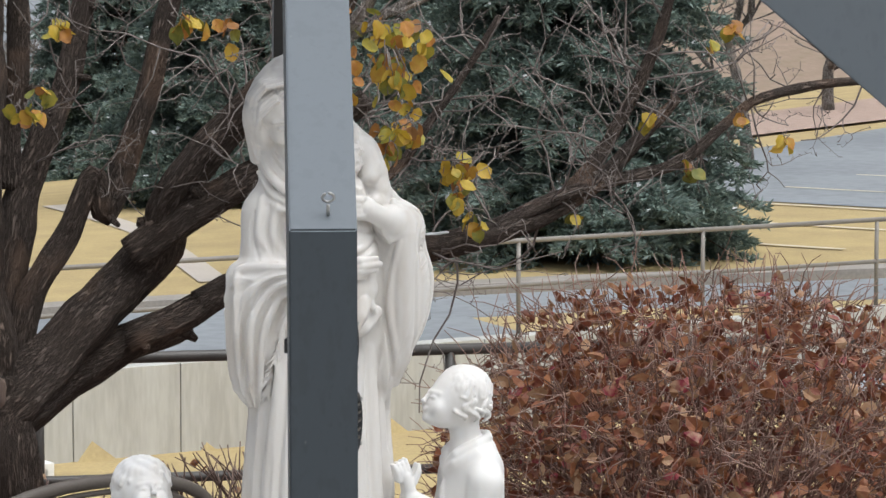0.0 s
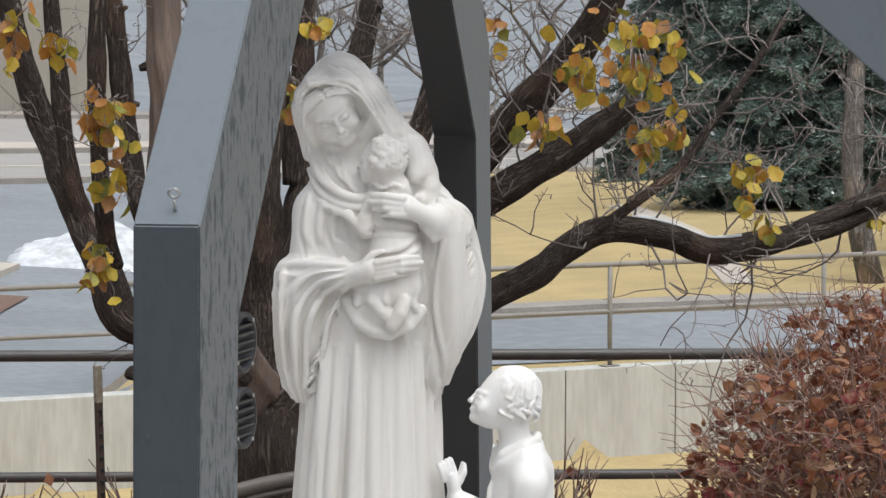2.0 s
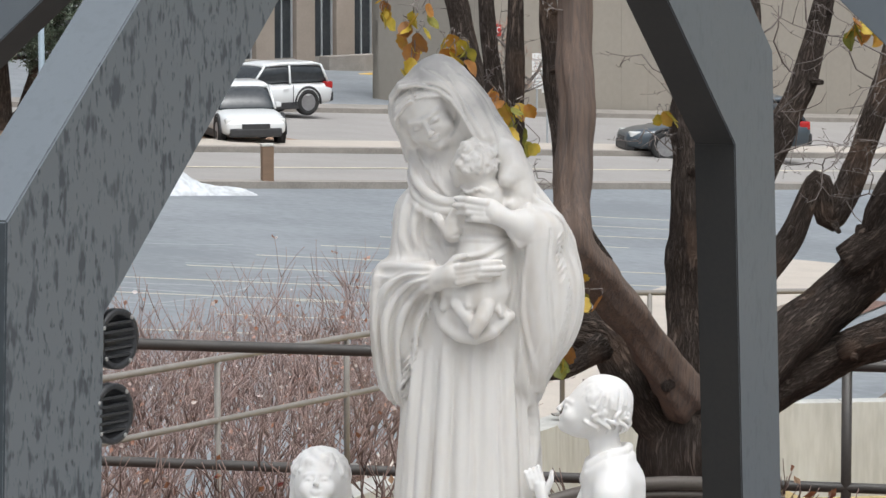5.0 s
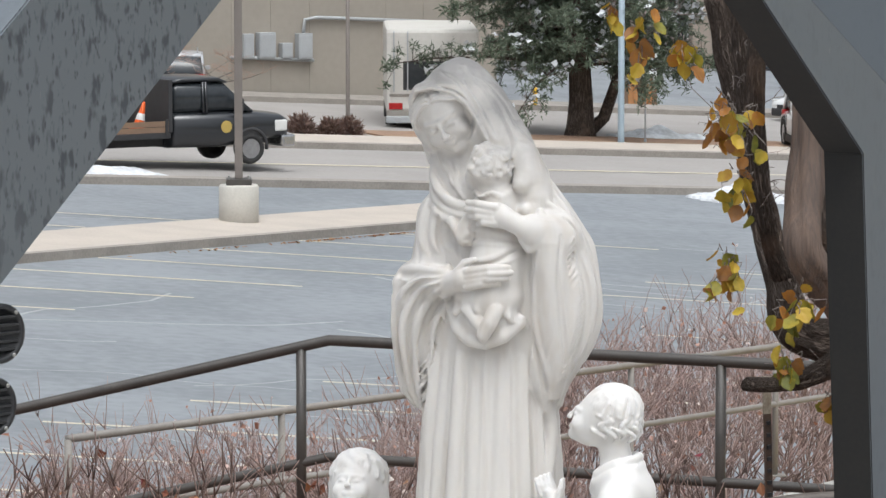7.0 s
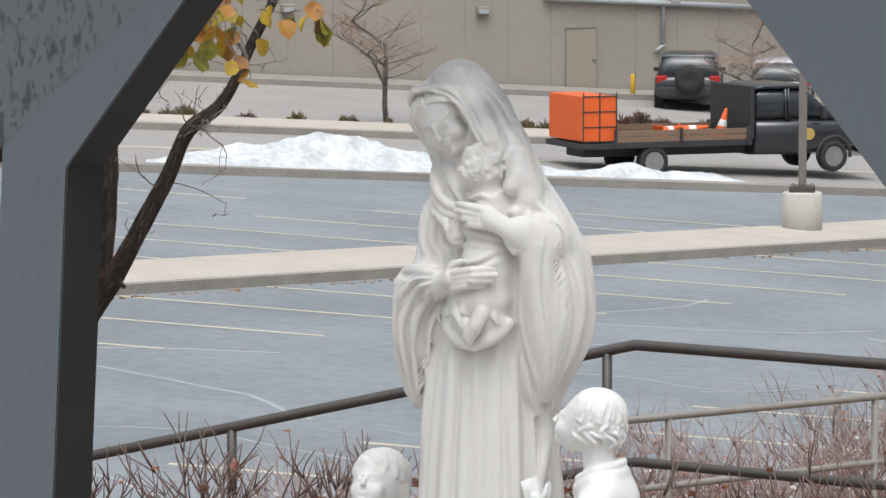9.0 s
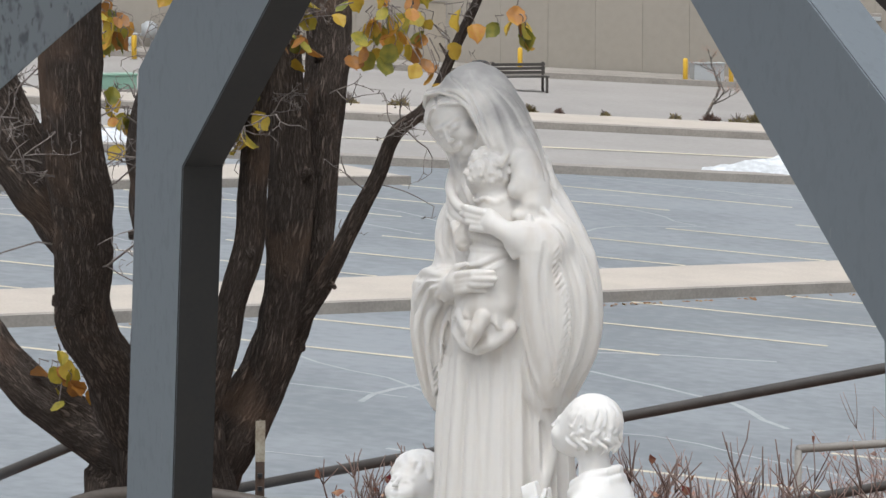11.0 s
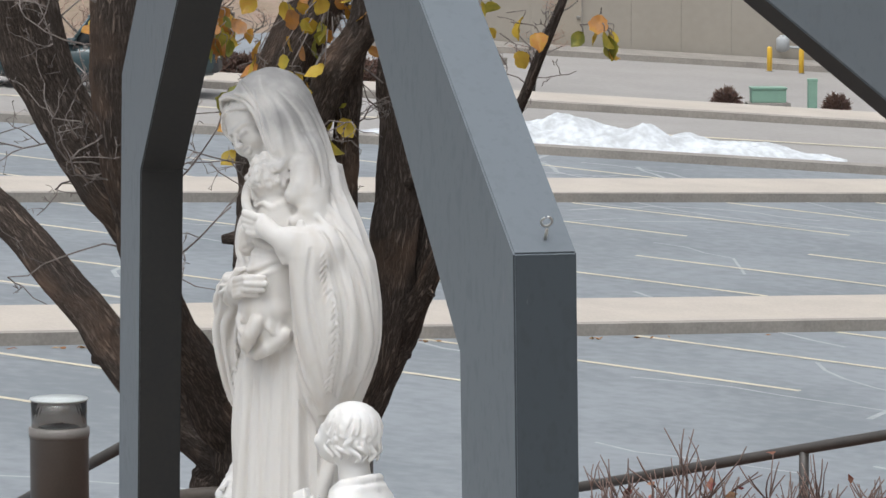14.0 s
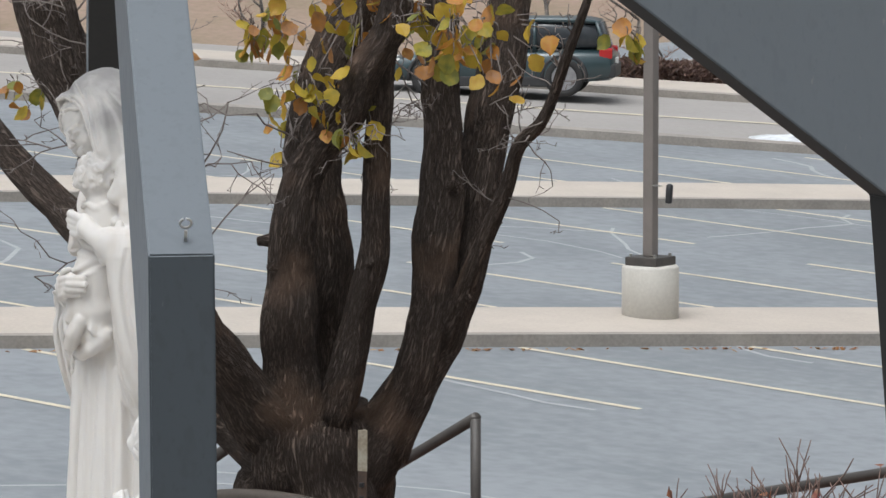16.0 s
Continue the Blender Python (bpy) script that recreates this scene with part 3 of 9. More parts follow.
    def skin(self, name, material):
        D, h = self.D.astype(np.float64), self.h
        D[0], D[-1], D[:, 0], D[:, -1], D[:, :, 0], D[:, :, -1] = 1, 1, 1, 1, 1, 1
        neg = D < 0
        nx, ny, nz = self.n
        acc = np.zeros((nx - 1, ny - 1, nz - 1, 3))
        cnt = np.zeros((nx - 1, ny - 1, nz - 1))
        quads = []
        for ax in range(3):
            a = [slice(None)] * 3
            b = [slice(None)] * 3
            a[ax], b[ax] = slice(0, -1), slice(1, None)
            hit = neg[tuple(a)] != neg[tuple(b)]
            idx = np.argwhere(hit)
            va, vb = D[tuple(a)][hit], D[tuple(b)][hit]
            t = va / (va - vb)
            p = idx.astype(float)
            p[:, ax] += t
            o1, o2 = [i for i in range(3) if i != ax]
            cells = []
            for du, dv in ((-1, -1), (0, -1), (0, 0), (-1, 0)):
                c = idx.copy()
                c[:, o1] += du
                c[:, o2] += dv
                cells.append(c)
                np.add.at(acc, (c[:, 0], c[:, 1], c[:, 2]), p)
                np.add.at(cnt, (c[:, 0], c[:, 1], c[:, 2]), 1)
            inside = va < 0
            if ax == 1:
                inside = ~inside
            q = np.stack(cells, 1)
            q[~inside] = q[~inside][:, ::-1]
            quads.append(q)
        ids = np.full(cnt.shape, -1, int)
        sel = cnt > 0
        ids[sel] = np.arange(sel.sum())
        P = self.lo + h * (acc[sel] / cnt[sel][:, None])
        Q = np.concatenate(quads)
        Q = ids[Q[..., 0], Q[..., 1], Q[..., 2]]
        # one round of smoothing along the quads' edges
        S, C = np.zeros_like(P), np.zeros(len(P))
        for i, j in ((0, 1), (1, 2), (2, 3), (3, 0)):
            np.add.at(S, Q[:, i], P[Q[:, j]])
            np.add.at(S, Q[:, j], P[Q[:, i]])
            np.add.at(C, Q[:, i], 1)
            np.add.at(C, Q[:, j], 1)
        P = 0.68 * P + 0.32 * S / C[:, None]
        me = bpy.data.meshes.new(name)
        me.vertices.add(len(P))
        me.vertices.foreach_set("co", P.astype(np.float32).ravel())
        me.loops.add(4 * len(Q))
        me.loops.foreach_set("vertex_index", Q.ravel().astype(np.int32))
        me.polygons.add(len(Q))
        me.polygons.foreach_set("loop_start", np.arange(0, 4 * len(Q), 4, dtype=np.int32))
        me.polygons.foreach_set("use_smooth", np.ones(len(Q), bool))
        me.update(calc_edges=True)
        me.validate()
        me.materials.append(material)
        return new(name, me)


def frame3(yaw, pitch, roll):
    """Axes (right, back, up) of a head that looks along -y, turned."""
    return np.array((pose(0, 0, 0, 0, 0, yaw) @ pose(0, 0, 0, pitch, 0, 0) @ pose(0, 0, 0, 0, roll, 0)).to_3x3())


def face(cl, c, R, s):
    """A child's or woman's face of height 2 s about c."""
    c = np.array(c)
    at = lambda a, b, u: c + R @ (np.array((a, -b, u)) * s)
    cl.ell(c, np.array((0.72, 0.86, 1.0)) * s, R, 0.01)
    cl.ell(at(0, 0.28, -0.52), np.array((0.46, 0.5, 0.45)) * s, R, 0.02)
    cl.ell(at(0, 0.62, -0.80), np.array((0.2, 0.2, 0.16)) * s, R, 0.02)
    for sx in (-1, 1):
        cl.ell(at(0.40 * sx, 0.56, -0.28), np.array((0.26, 0.24, 0.27)) * s, R, 0.02)
        cl.ell(at(0.30 * sx, 0.97, 0.07), np.array((0.19, 0.13, 0.11)) * s, R, 0.016, cut=True)
        cl.ell(at(0.29 * sx, 0.745, 0.05), np.array((0.16, 0.12, 0.085)) * s, R, 0.004)
        cl.cap(at(0.13 * sx, 0.86, 0.02), at(0.45 * sx, 0.72, 0.03), 0.022 * s, 0.018 * s, 0.003)
        cl.cap(at(0.13 * sx, 0.86, 0.24), at(0.48 * sx, 0.68, 0.25), 0.03 * s, 0.02 * s, 0.016)
        cl.cap(at(0.08 * sx, 0.98, -0.22), at(0.1 * sx, 0.95, -0.22), 0.06 * s, 0.05 * s, 0.008)
    cl.cap(at(0, 0.85, 0.24), at(0, 1.05, -0.20), 0.05 * s, 0.08 * s, 0.010)
    cl.cap(at(-0.15, 0.86, -0.44), at(0.15, 0.86, -0.44), 0.035 * s, 0.035 * s, 0.008)
    cl.cap(at(-0.10, 0.86, -0.53), at(0.10, 0.86, -0.53), 0.045 * s, 0.045 * s, 0.008)


def mother():
    cl = Clay((-0.44, -0.27, 1.30), (0.31, 0.27, 3.12), 0.0036)
    rnd = random.Random(4)

    # strokes that follow the cloth, given as (x, z) from the front or (y, z) from her left side
    def curve(ctrl, n):
        P = [Vector((*c, 0)) for c in ctrl]
        P = [2 * P[0] - P[1]] + P + [2 * P[-1] - P[-2]]
        out = []
        for i in range(1, len(P) - 2):
            for j in range(n):
                t = j / n
                a, b, c, d = P[i - 1], P[i], P[i + 1], P[i + 2]
                out.append(0.5 * ((2 * b) + (c - a) * t + (2 * a - 5 * b + 4 * c - d) * t * t + (3 * b - a - 3 * c + d) * t ** 3))
        return out + [P[-2]]

    def stroke(ctrl, r, sink=0.003, k=0.008, cut=False, side=False, n=7, jump=0.05):
        Q = curve(ctrl, n)
        P = []
        for q in Q:
            P.append([cl.flank(q.x, q.y, -sink), q.x, q.y] if side else [q.x, cl.front(q.x, q.y, sink), q.y])
        a = 0 if side else 1
        for _ in range(2):
            Y = [p[a] for p in P]
            for i in range(1, len(P) - 1):
                P[i][a] = 0.25 * Y[i - 1] + 0.5 * Y[i] + 0.25 * Y[i + 1]
        run = [P[0]]
        for p, q in zip(P, P[1:]):
            if abs(p[a] - q[a]) > jump:
                break
            run.append(q)
        m = len(run) - 1
        if m > 1:
            cl.path(run, [r * (0.3 + 0.7 * math.sin(math.pi * (0.1 + 0.8 * i / m))) for i in range(m + 1)], k, cut)

    def crease(ctrl, r=0.007, side=False):
        stroke(ctrl, r, -0.001, 0.005, True, side)

    # long pleated robe
    def pleat(th, z):
        a = np.clip((2.40 - z) / 0.25, 0, 1)
        w = np.sin(8.5 * th + 1.2 * np.sin(2.2 * th + 1) + 0.35 * np.sin(1.9 * z))
        return a * (0.016 * (1 - np.abs(w)) - 0.008)
    cl.loft([1.30, 1.6, 1.85, 2.05, 2.25, 2.42, 2.52], [-0.09, -0.09, -0.09, -0.088, -0.085, -0.08, -0.08], [0.045, 0.045, 0.045, 0.04, 0.035, 0.03, 0.03], [0.255, 0.235, 0.213, 0.198, 0.185, 0.17, 0.15], [0.22, 0.20, 0.185, 0.17, 0.155, 0.14, 0.12], pleat, 0.02)
    # torso and the cape down her back
    def drape(th, z):
        back = np.clip(np.sin(th) * 0.9 + 0.35, 0, 1)
        w = np.sin(7 * th + 3.1 * z + 0.8 * np.sin(5 * z))
        return back * (0.014 * (1 - np.abs(w)) - 0.005)
    cl.loft([2.08, 2.2, 2.35, 2.5, 2.6, 2.68, 2.75, 2.80], [-0.06, -0.06, -0.06, -0.06, -0.065, -0.08, -0.095, -0.105], [0.06, 0.055, 0.045, 0.045, 0.045, 0.05, 0.055, 0.055], [0.15, 0.19, 0.20, 0.20, 0.19, 0.165, 0.145, 0.13], [0.11, 0.13, 0.135, 0.13, 0.125, 0.115, 0.11, 0.11], drape, 0.03)
    # the mantle over her left arm, wide at the elbow, with a soft lower tip
    zs = [2.06, 2.12, 2.18, 2.24, 2.30, 2.36, 2.42, 2.48, 2.54, 2.60, 2.66, 2.72, 2.77]
    edge = [0.125, 0.150, 0.188, 0.222, 0.243, 0.252, 0.252, 0.242, 0.226, 0.192, 0.146, 0.095, 0.05]
    wide = [0.022, 0.055, 0.08, 0.10, 0.11, 0.115, 0.118, 0.118, 0.115, 0.11, 0.10, 0.09, 0.075]
    deep = [0.05, 0.09, 0.11, 0.122, 0.128, 0.13, 0.13, 0.126, 0.12, 0.112, 0.105, 0.095, 0.08]
    def wing(th, z):
        w = np.sin(6 * th + 0.7 * np.sin(4 * z) + 1.1)
        return 0.008 * (1 - np.abs(w)) ** 1.4 - 0.003
    cl.loft(zs, [e - w for e, w in zip(edge, wide)], [0.045, 0.042, 0.04, 0.038, 0.035, 0.032, 0.03, 0.03, 0.032, 0.035, 0.04, 0.045, 0.05], wide, deep, wing, 0.022)
    # the fringed panel that hangs from her left wrist
    cl.loft([2.09, 2.16, 2.25, 2.36, 2.48, 2.56, 2.62], [0.135, 0.143, 0.150, 0.150, 0.150, 0.145, 0.125], [0.0, -0.015, -0.035, -0.055, -0.07, -0.078, -0.08], [0.016, 0.034, 0.046, 0.05, 0.05, 0.05, 0.04], [0.028, 0.044, 0.056, 0.06, 0.06, 0.055, 0.04], None, 0.010)
    # her right shoulder and upper arm
    cl.cap((-0.16, 0.04, 2.69), (-0.22, 0.03, 2.60), 0.075, 0.085, 0.04)
    cl.cap((-0.228, 0.025, 2.60), (-0.255, 0.005, 2.47), 0.082, 0.07, 0.03)
    # cloth bunched over her right forearm, and the sleeve that hangs from it
    cl.cap((-0.315, -0.015, 2.425), (-0.17, -0.125, 2.435), 0.052, 0.046, 0.018)
    def sleeve(th, z):
        w = np.sin(5.5 * th + 5.0 * (z - 2.3) + 0.9)
        return 0.014 * (1 - np.abs(w)) ** 1.4 - 0.005
    cl.loft([2.04, 2.09, 2.15, 2.22, 2.30, 2.37, 2.43], [-0.285, -0.297, -0.296, -0.288, -0.276, -0.268, -0.26], [-0.02, -0.02, -0.022, -0.025, -0.03, -0.03, -0.03], [0.018, 0.045, 0.060, 0.076, 0.09, 0.098, 0.095], [0.022, 0.045, 0.06, 0.073, 0.083, 0.088, 0.085], sleeve, 0.016)
    # her left cuff
    cl.cap((0.15, -0.03, 2.57), (0.108, -0.108, 2.592), 0.075, 0.050, 0.02)
    # hood and veil
    H = frame3(0, 8, -24)
    cl.loft([2.66, 2.71, 2.76, 2.81, 2.86, 2.91, 2.96, 3.01, 3.045, 3.07, 3.084], [-0.10, -0.105, -0.112, -0.128, -0.144, -0.157, -0.165, -0.170, -0.172, -0.172, -0.172], [0.05, 0.055, 0.058, 0.05, 0.035, 0.02, 0.008, 0.0, 0.0, 0.0, 0.0],
            [0.145, 0.145, 0.150, 0.155, 0.157, 0.153, 0.136, 0.106, 0.075, 0.045, 0.012], [0.115, 0.11, 0.105, 0.10, 0.105, 0.114, 0.122, 0.118, 0.098, 0.062, 0.015], None, 0.02)
    cl.cap((-0.235, -0.045, 2.955), (-0.262, -0.005, 2.88), 0.052, 0.042, 0.03)
    cl.path([(-0.10, -0.045, 2.965), (-0.058, -0.062, 2.915), (-0.022, -0.058, 2.855), (0.0, -0.03, 2.80)], [0.034, 0.036, 0.038, 0.036], 0.03)
    cl.ell((-0.184, -0.165, 2.890), (0.118, 0.150, 0.116), H, 0.003, cut=True)
    cl.ell((-0.15, -0.145, 2.785), (0.090, 0.115, 0.085), None, 0.010, cut=True)
    cl.path([(-0.240, 0.018, 2.93), (-0.232, 0.026, 2.86), (-0.222, 0.02, 2.78), (-0.205, 0.0, 2.71)], [0.045, 0.046, 0.044, 0.042], 0.02)
    rim = [(-0.262, -0.004, 2.775), (-0.276, -0.022, 2.84), (-0.288, -0.062, 2.91), (-0.284, -0.100, 2.958), (-0.258, -0.120, 2.990), (-0.208, -0.118, 3.0), (-0.150, -0.106, 2.988), (-0.106, -0.100, 2.955), (-0.073, -0.098, 2.910), (-0.046, -0.094, 2.862), (-0.018, -0.07, 2.80)]
    for dy, out, r in ((0.062, 0.004, 0.020), (0.036, 0.006, 0.016), (0.016, 0.006, 0.012), (0.0, 0.0, 0.0068)):
        P = []
        for x, y, z in rim:
            v = Vector((x + 0.17, 0, z - 2.88)).normalized() * out
            P.append((x + v.x, y + dy, z + v.z))
        cl.path(P, r, 0.006 if dy else 0.003)
    # neck, hair and face
    cl.cap((-0.14, 0.02, 2.83), (-0.13, 0.02, 2.69), 0.05, 0.06, 0.02)
    F3 = frame3(14, 22, -28)
    fc = np.array((-0.197, -0.034, 2.910))
    hs = 0.099
    hc = fc + F3 @ np.array((0, 0.006, 0.030))
    cl.ell(hc, (0.088, 0.080, 0.078), F3, 0.006)
    for sx in (-1, 1):
        cl.ell(fc + F3 @ np.array((sx * 0.078, 0.016, -0.010)), (0.036, 0.056, 0.088), F3, 0.006)
    face(cl, fc, F3, hs)
    # parted hair, combed to both sides in waves
    for sx in (-1, 1):
        for i in range(6):
            f = radians(40 + 8 * i)
            P = []
            for k in range(13):
                w = radians(5 + 9.4 * k)
                u = k / 12
                ripple = 0.003 * math.sin(1.6 * k + 1.3 * i) * min(1.0, 3 * u)
                P.append(hc + F3 @ np.array((sx * math.sin(w) * (0.098 + ripple), -math.cos(f) * math.cos(w) * 0.084 - 0.030 * math.sin(math.pi * u) * u, math.sin(f) * math.cos(w) * 0.080 + ripple - 0.105 * u ** 2.2)))
            cl.path(P, [0.0050 + 0.0018 * math.sin(math.pi * k / 12) for k in range(13)], 0.0008)
    cl.ell((-0.19, 0.025, 2.785), (0.065, 0.045, 0.085), frame3(0, 0, 20), 0.015)
    for i in range(9):
        u = i / 8
        x0, z0 = -0.262 + 0.075 * u, 2.835 - 0.045 * u
        P = []
        for k in range(10):
            w = k / 9
            P.append((x0 + (0.095 - 0.035 * u) * w ** 0.8 + 0.008 * math.sin(7.5 * w + 1.7 * i), -0.004 - 0.042 * w - 0.016 * u - 0.008 * math.sin(math.pi * w) - 0.005 * (i % 2), z0 - 0.122 * w))
        cl.path(P, 0.0066, 0.002)
    # the veil carried under her chin in folds
    for pts, r in ((((-0.262, 2.80), (-0.236, 2.728), (-0.186, 2.680), (-0.12, 2.655), (-0.05, 2.668)), 0.015),
                   (((-0.268, 2.735), (-0.235, 2.680), (-0.18, 2.642), (-0.115, 2.628), (-0.05, 2.64)), 0.014),
                   (((-0.262, 2.680), (-0.225, 2.638), (-0.16, 2.612), (-0.10, 2.602)), 0.012)):
        P = []
        for i, q in enumerate(curve(pts, 5)):
            u = i / (5 * (len(pts) - 1))
            P.append((q.x, 0.028 - 0.118 * math.sin(math.pi * (0.05 + 0.6 * u)), q.y))
        cl.path(P, [r * min(1.0, 0.35 + 2.5 * i / len(P)) for i in range(len(P))], 0.009)
    # veil's end gathered and turned over her left shoulder, with a hollow mouth
    cl.path([(-0.01, 0.02, 2.84), (0.035, 0.0, 2.775), (0.066, -0.02, 2.725), (0.085, -0.03, 2.685)], [0.05, 0.052, 0.05, 0.038], 0.018)
    cl.path([(0.055, -0.01, 2.80), (0.078, 0.0, 2.755), (0.088, 0.0, 2.715), (0.094, -0.015, 2.675), (0.088, -0.042, 2.650), (0.066, -0.070, 2.650)], [0.026, 0.030, 0.031, 0.028, 0.024, 0.018], 0.014)
    cl.path([(0.045, -0.02, 2.80), (0.062, -0.045, 2.755), (0.054, -0.068, 2.725)], [0.036, 0.034, 0.026], 0.016)
    cl.ell((0.052, -0.092, 2.688), (0.030, 0.034, 0.011), frame3(0, 0, 12), 0.008, cut=True)

    # the child on her arm
    B = frame3(-98, -2, -4)
    bc = Vector((-0.040, -0.086, 2.772))
    cl.cap((-0.03, -0.08, 2.74), (-0.025, -0.075, 2.66), 0.04, 0.055, 0.015)
    cl.ell(bc, (0.060, 0.063, 0.065), B, 0.01)
    face(cl, (-0.060, -0.083, 2.756), B, 0.054)
    fw = Vector(B @ np.array((0, -1, 0)))
    for i in range(84):
        u = 1 - 2 * (i + 0.5) / 84
        a = 2.39996 * i
        v = Vector((math.cos(a) * math.sqrt(1 - u * u) + rnd.gauss(0, 0.09), math.sin(a) * math.sqrt(1 - u * u) + rnd.gauss(0, 0.09), u + rnd.gauss(0, 0.09))).normalized()
        if v.dot(fw) > 0.55 or v.z < -0.55:
            continue
        p = bc + Vector((v.x * 0.057, v.y * 0.060, v.z * 0.062))
        t1 = v.orthogonal().normalized()
        t2 = v.cross(t1)
        a0 = rnd.random() * 6.28
        s = rnd.uniform(0.65, 1.3)
        cl.ell(p, (0.0145 * s, 0.0145 * s, 0.0145 * s), None, 0.005)
        q = [p + (t1 * math.cos(a0 + j) + t2 * math.sin(a0 + j)) * 0.0085 * s + v * 0.0115 * s for j in (0.0, 0.9, 1.8, 2.7)]
        cl.path(q, [0.0034, 0.0038, 0.0037, 0.0034], 0.002, True)
    for i in range(14):
        a = math.pi * (1.0 + 1.0 * i / 13)
        p = Vector((-0.03 + 0.050 * math.cos(a), -0.082 + 0.050 * math.sin(a), 2.694 + 0.006 * math.cos(5 * a)))
        cl.ell(p, (0.009, 0.009, 0.0065), None, 0.002)
    cl.cap((-0.02, -0.07, 2.665), (-0.01, -0.085, 2.50), 0.060, 0.076, 0.016)
    cl.cap((-0.01, -0.09, 2.49), (-0.02, -0.10, 2.385), 0.080, 0.084, 0.02)
    # the child's arm, bent, with its palm against her
    cl.path([(-0.062, -0.100, 2.650), (-0.092, -0.125, 2.595), (-0.098, -0.132, 2.566)], [0.030, 0.028, 0.024], 0.008)
    cl.path([(-0.100, -0.132, 2.566), (-0.126, -0.124, 2.588), (-0.140, -0.116, 2.604)], [0.021, 0.016, 0.012], 0.006)
    cl.ell((-0.146, -0.116, 2.610), (0.016, 0.012, 0.017), None, 0.005)
    # gown folds
    for ctrl in (((-0.085, 2.58), (-0.03, 2.592), (0.04, 2.575)), ((-0.10, 2.545), (-0.03, 2.553), (0.06, 2.548)), ((0.062, 2.555), (0.0, 2.512), (-0.085, 2.50)), ((0.07, 2.52), (0.02, 2.49), (-0.06, 2.475))):
        stroke(ctrl, 0.008, 0.003, 0.006)
    for ctrl in (((-0.09, 2.562), (-0.03, 2.573), (0.05, 2.562)), ((0.066, 2.538), (0.01, 2.50), (-0.075, 2.488)), ((-0.05, 2.65), (-0.07, 2.60), (-0.06, 2.56))):
        crease(ctrl, 0.006)
    # sling of the mantle under the child, ruffled hem and bare feet
    cl.path([(-0.148, -0.10, 2.355), (-0.118, -0.128, 2.300), (-0.073, -0.142, 2.270), (-0.025, -0.145, 2.264), (0.025, -0.135, 2.284), (0.066, -0.10, 2.325)], [0.020, 0.022, 0.022, 0.022, 0.022, 0.020], 0.010)
    cl.ell((-0.036, -0.105, 2.325), (0.100, 0.062, 0.064), None, 0.012)
    cl.ell((-0.032, -0.112, 2.395), (0.100, 0.068, 0.045), None, 0.02)
    n = 44
    hem = []
    for i in range(n + 1):
        u = i / n
        b = math.sin(math.pi * u)
        f = math.sin(2 * math.pi * 4.5 * u + 0.6)
        hem.append((-0.134 + 0.198 * u + 0.006 * math.cos(2 * math.pi * 4.5 * u), -0.128 - 0.052 * b - 0.007 * f, 2.346 - 0.016 * u + 0.024 * b + 0.006 * math.sin(2 * math.pi * 4.5 * u + 2.0)))
    cl.path(hem, 0.006, 0.003)
    for i in range(0, n + 1, 2):
        x, y, z = hem[i]
        cl.cap((x, y, z), (x * 0.84 - 0.004, y * 0.90 + 0.002, z + 0.060), 0.0072, 0.012, 0.006)
    for p, q, e in (((-0.068, -0.160, 2.362), (-0.040, -0.172, 2.330), (-0.018, -0.172, 2.305)), ((0.018, -0.168, 2.362), (0.006, -0.184, 2.325), (-0.014, -0.186, 2.290))):
        cl.path([p, q, e], [0.024, 0.023, 0.020], 0.003)
        d = (Vector(e) - Vector(q)).normalized()
        sd = Vector((d.z, 0, -d.x)).normalized()
        for j in range(5):
            t0 = Vector(e) + sd * (-0.014 + 0.007 * j) + d * 0.008
            cl.cap(t0, t0 + d * (0.012 - 0.0013 * j), 0.0056 - 0.0004 * j, 0.005 - 0.0004 * j, 0.0015)

    # folds of her chest and right sleeve
    for ctrl, r in ((((-0.262, 2.66), (-0.272, 2.56), (-0.256, 2.515)), 0.015), (((-0.222, 2.64), (-0.232, 2.56), (-0.216, 2.515)), 0.014), (((-0.185, 2.61), (-0.190, 2.545), (-0.168, 2.52)), 0.012)):
        stroke(ctrl, r, 0.005, 0.008)
    for ctrl in (((-0.242, 2.64), (-0.252, 2.56), (-0.230, 2.475)), ((-0.203, 2.62), (-0.211, 2.55), (-0.183, 2.482)), ((-0.285, 2.62), (-0.292, 2.55), (-0.275, 2.48)), ((-0.155, 2.59), (-0.15, 2.54), (-0.125, 2.50))):
        crease(ctrl, 0.008)
    arcs = [((-0.150, 2.466), (-0.25, 2.462), (-0.325, 2.452), (-0.352, 2.40)),
            ((-0.150, 2.455), (-0.262, 2.432), (-0.338, 2.330), (-0.336, 2.150)),
            ((-0.150, 2.440), (-0.240, 2.405), (-0.304, 2.300), (-0.304, 2.120)),
            ((-0.156, 2.420), (-0.222, 2.375), (-0.268, 2.270), (-0.276, 2.090)),
            ((-0.160, 2.395), (-0.200, 2.330), (-0.236, 2.230), (-0.258, 2.080))]
    for c in arcs:
        stroke(c, 0.015, 0.004, 0.007)
    for a, b in zip(arcs, arcs[1:]):
        crease([((p[0] + q[0]) / 2, (p[1] + q[1]) / 2) for p, q in zip(a, b)], 0.010)
    # robe: broad soft pleats with narrow valleys
    tops = (-0.215, -0.173, -0.118, -0.064, -0.001, 0.053, 0.098)
    feet = (-0.252, -0.200, -0.134, -0.074, -0.002, 0.069, 0.116)
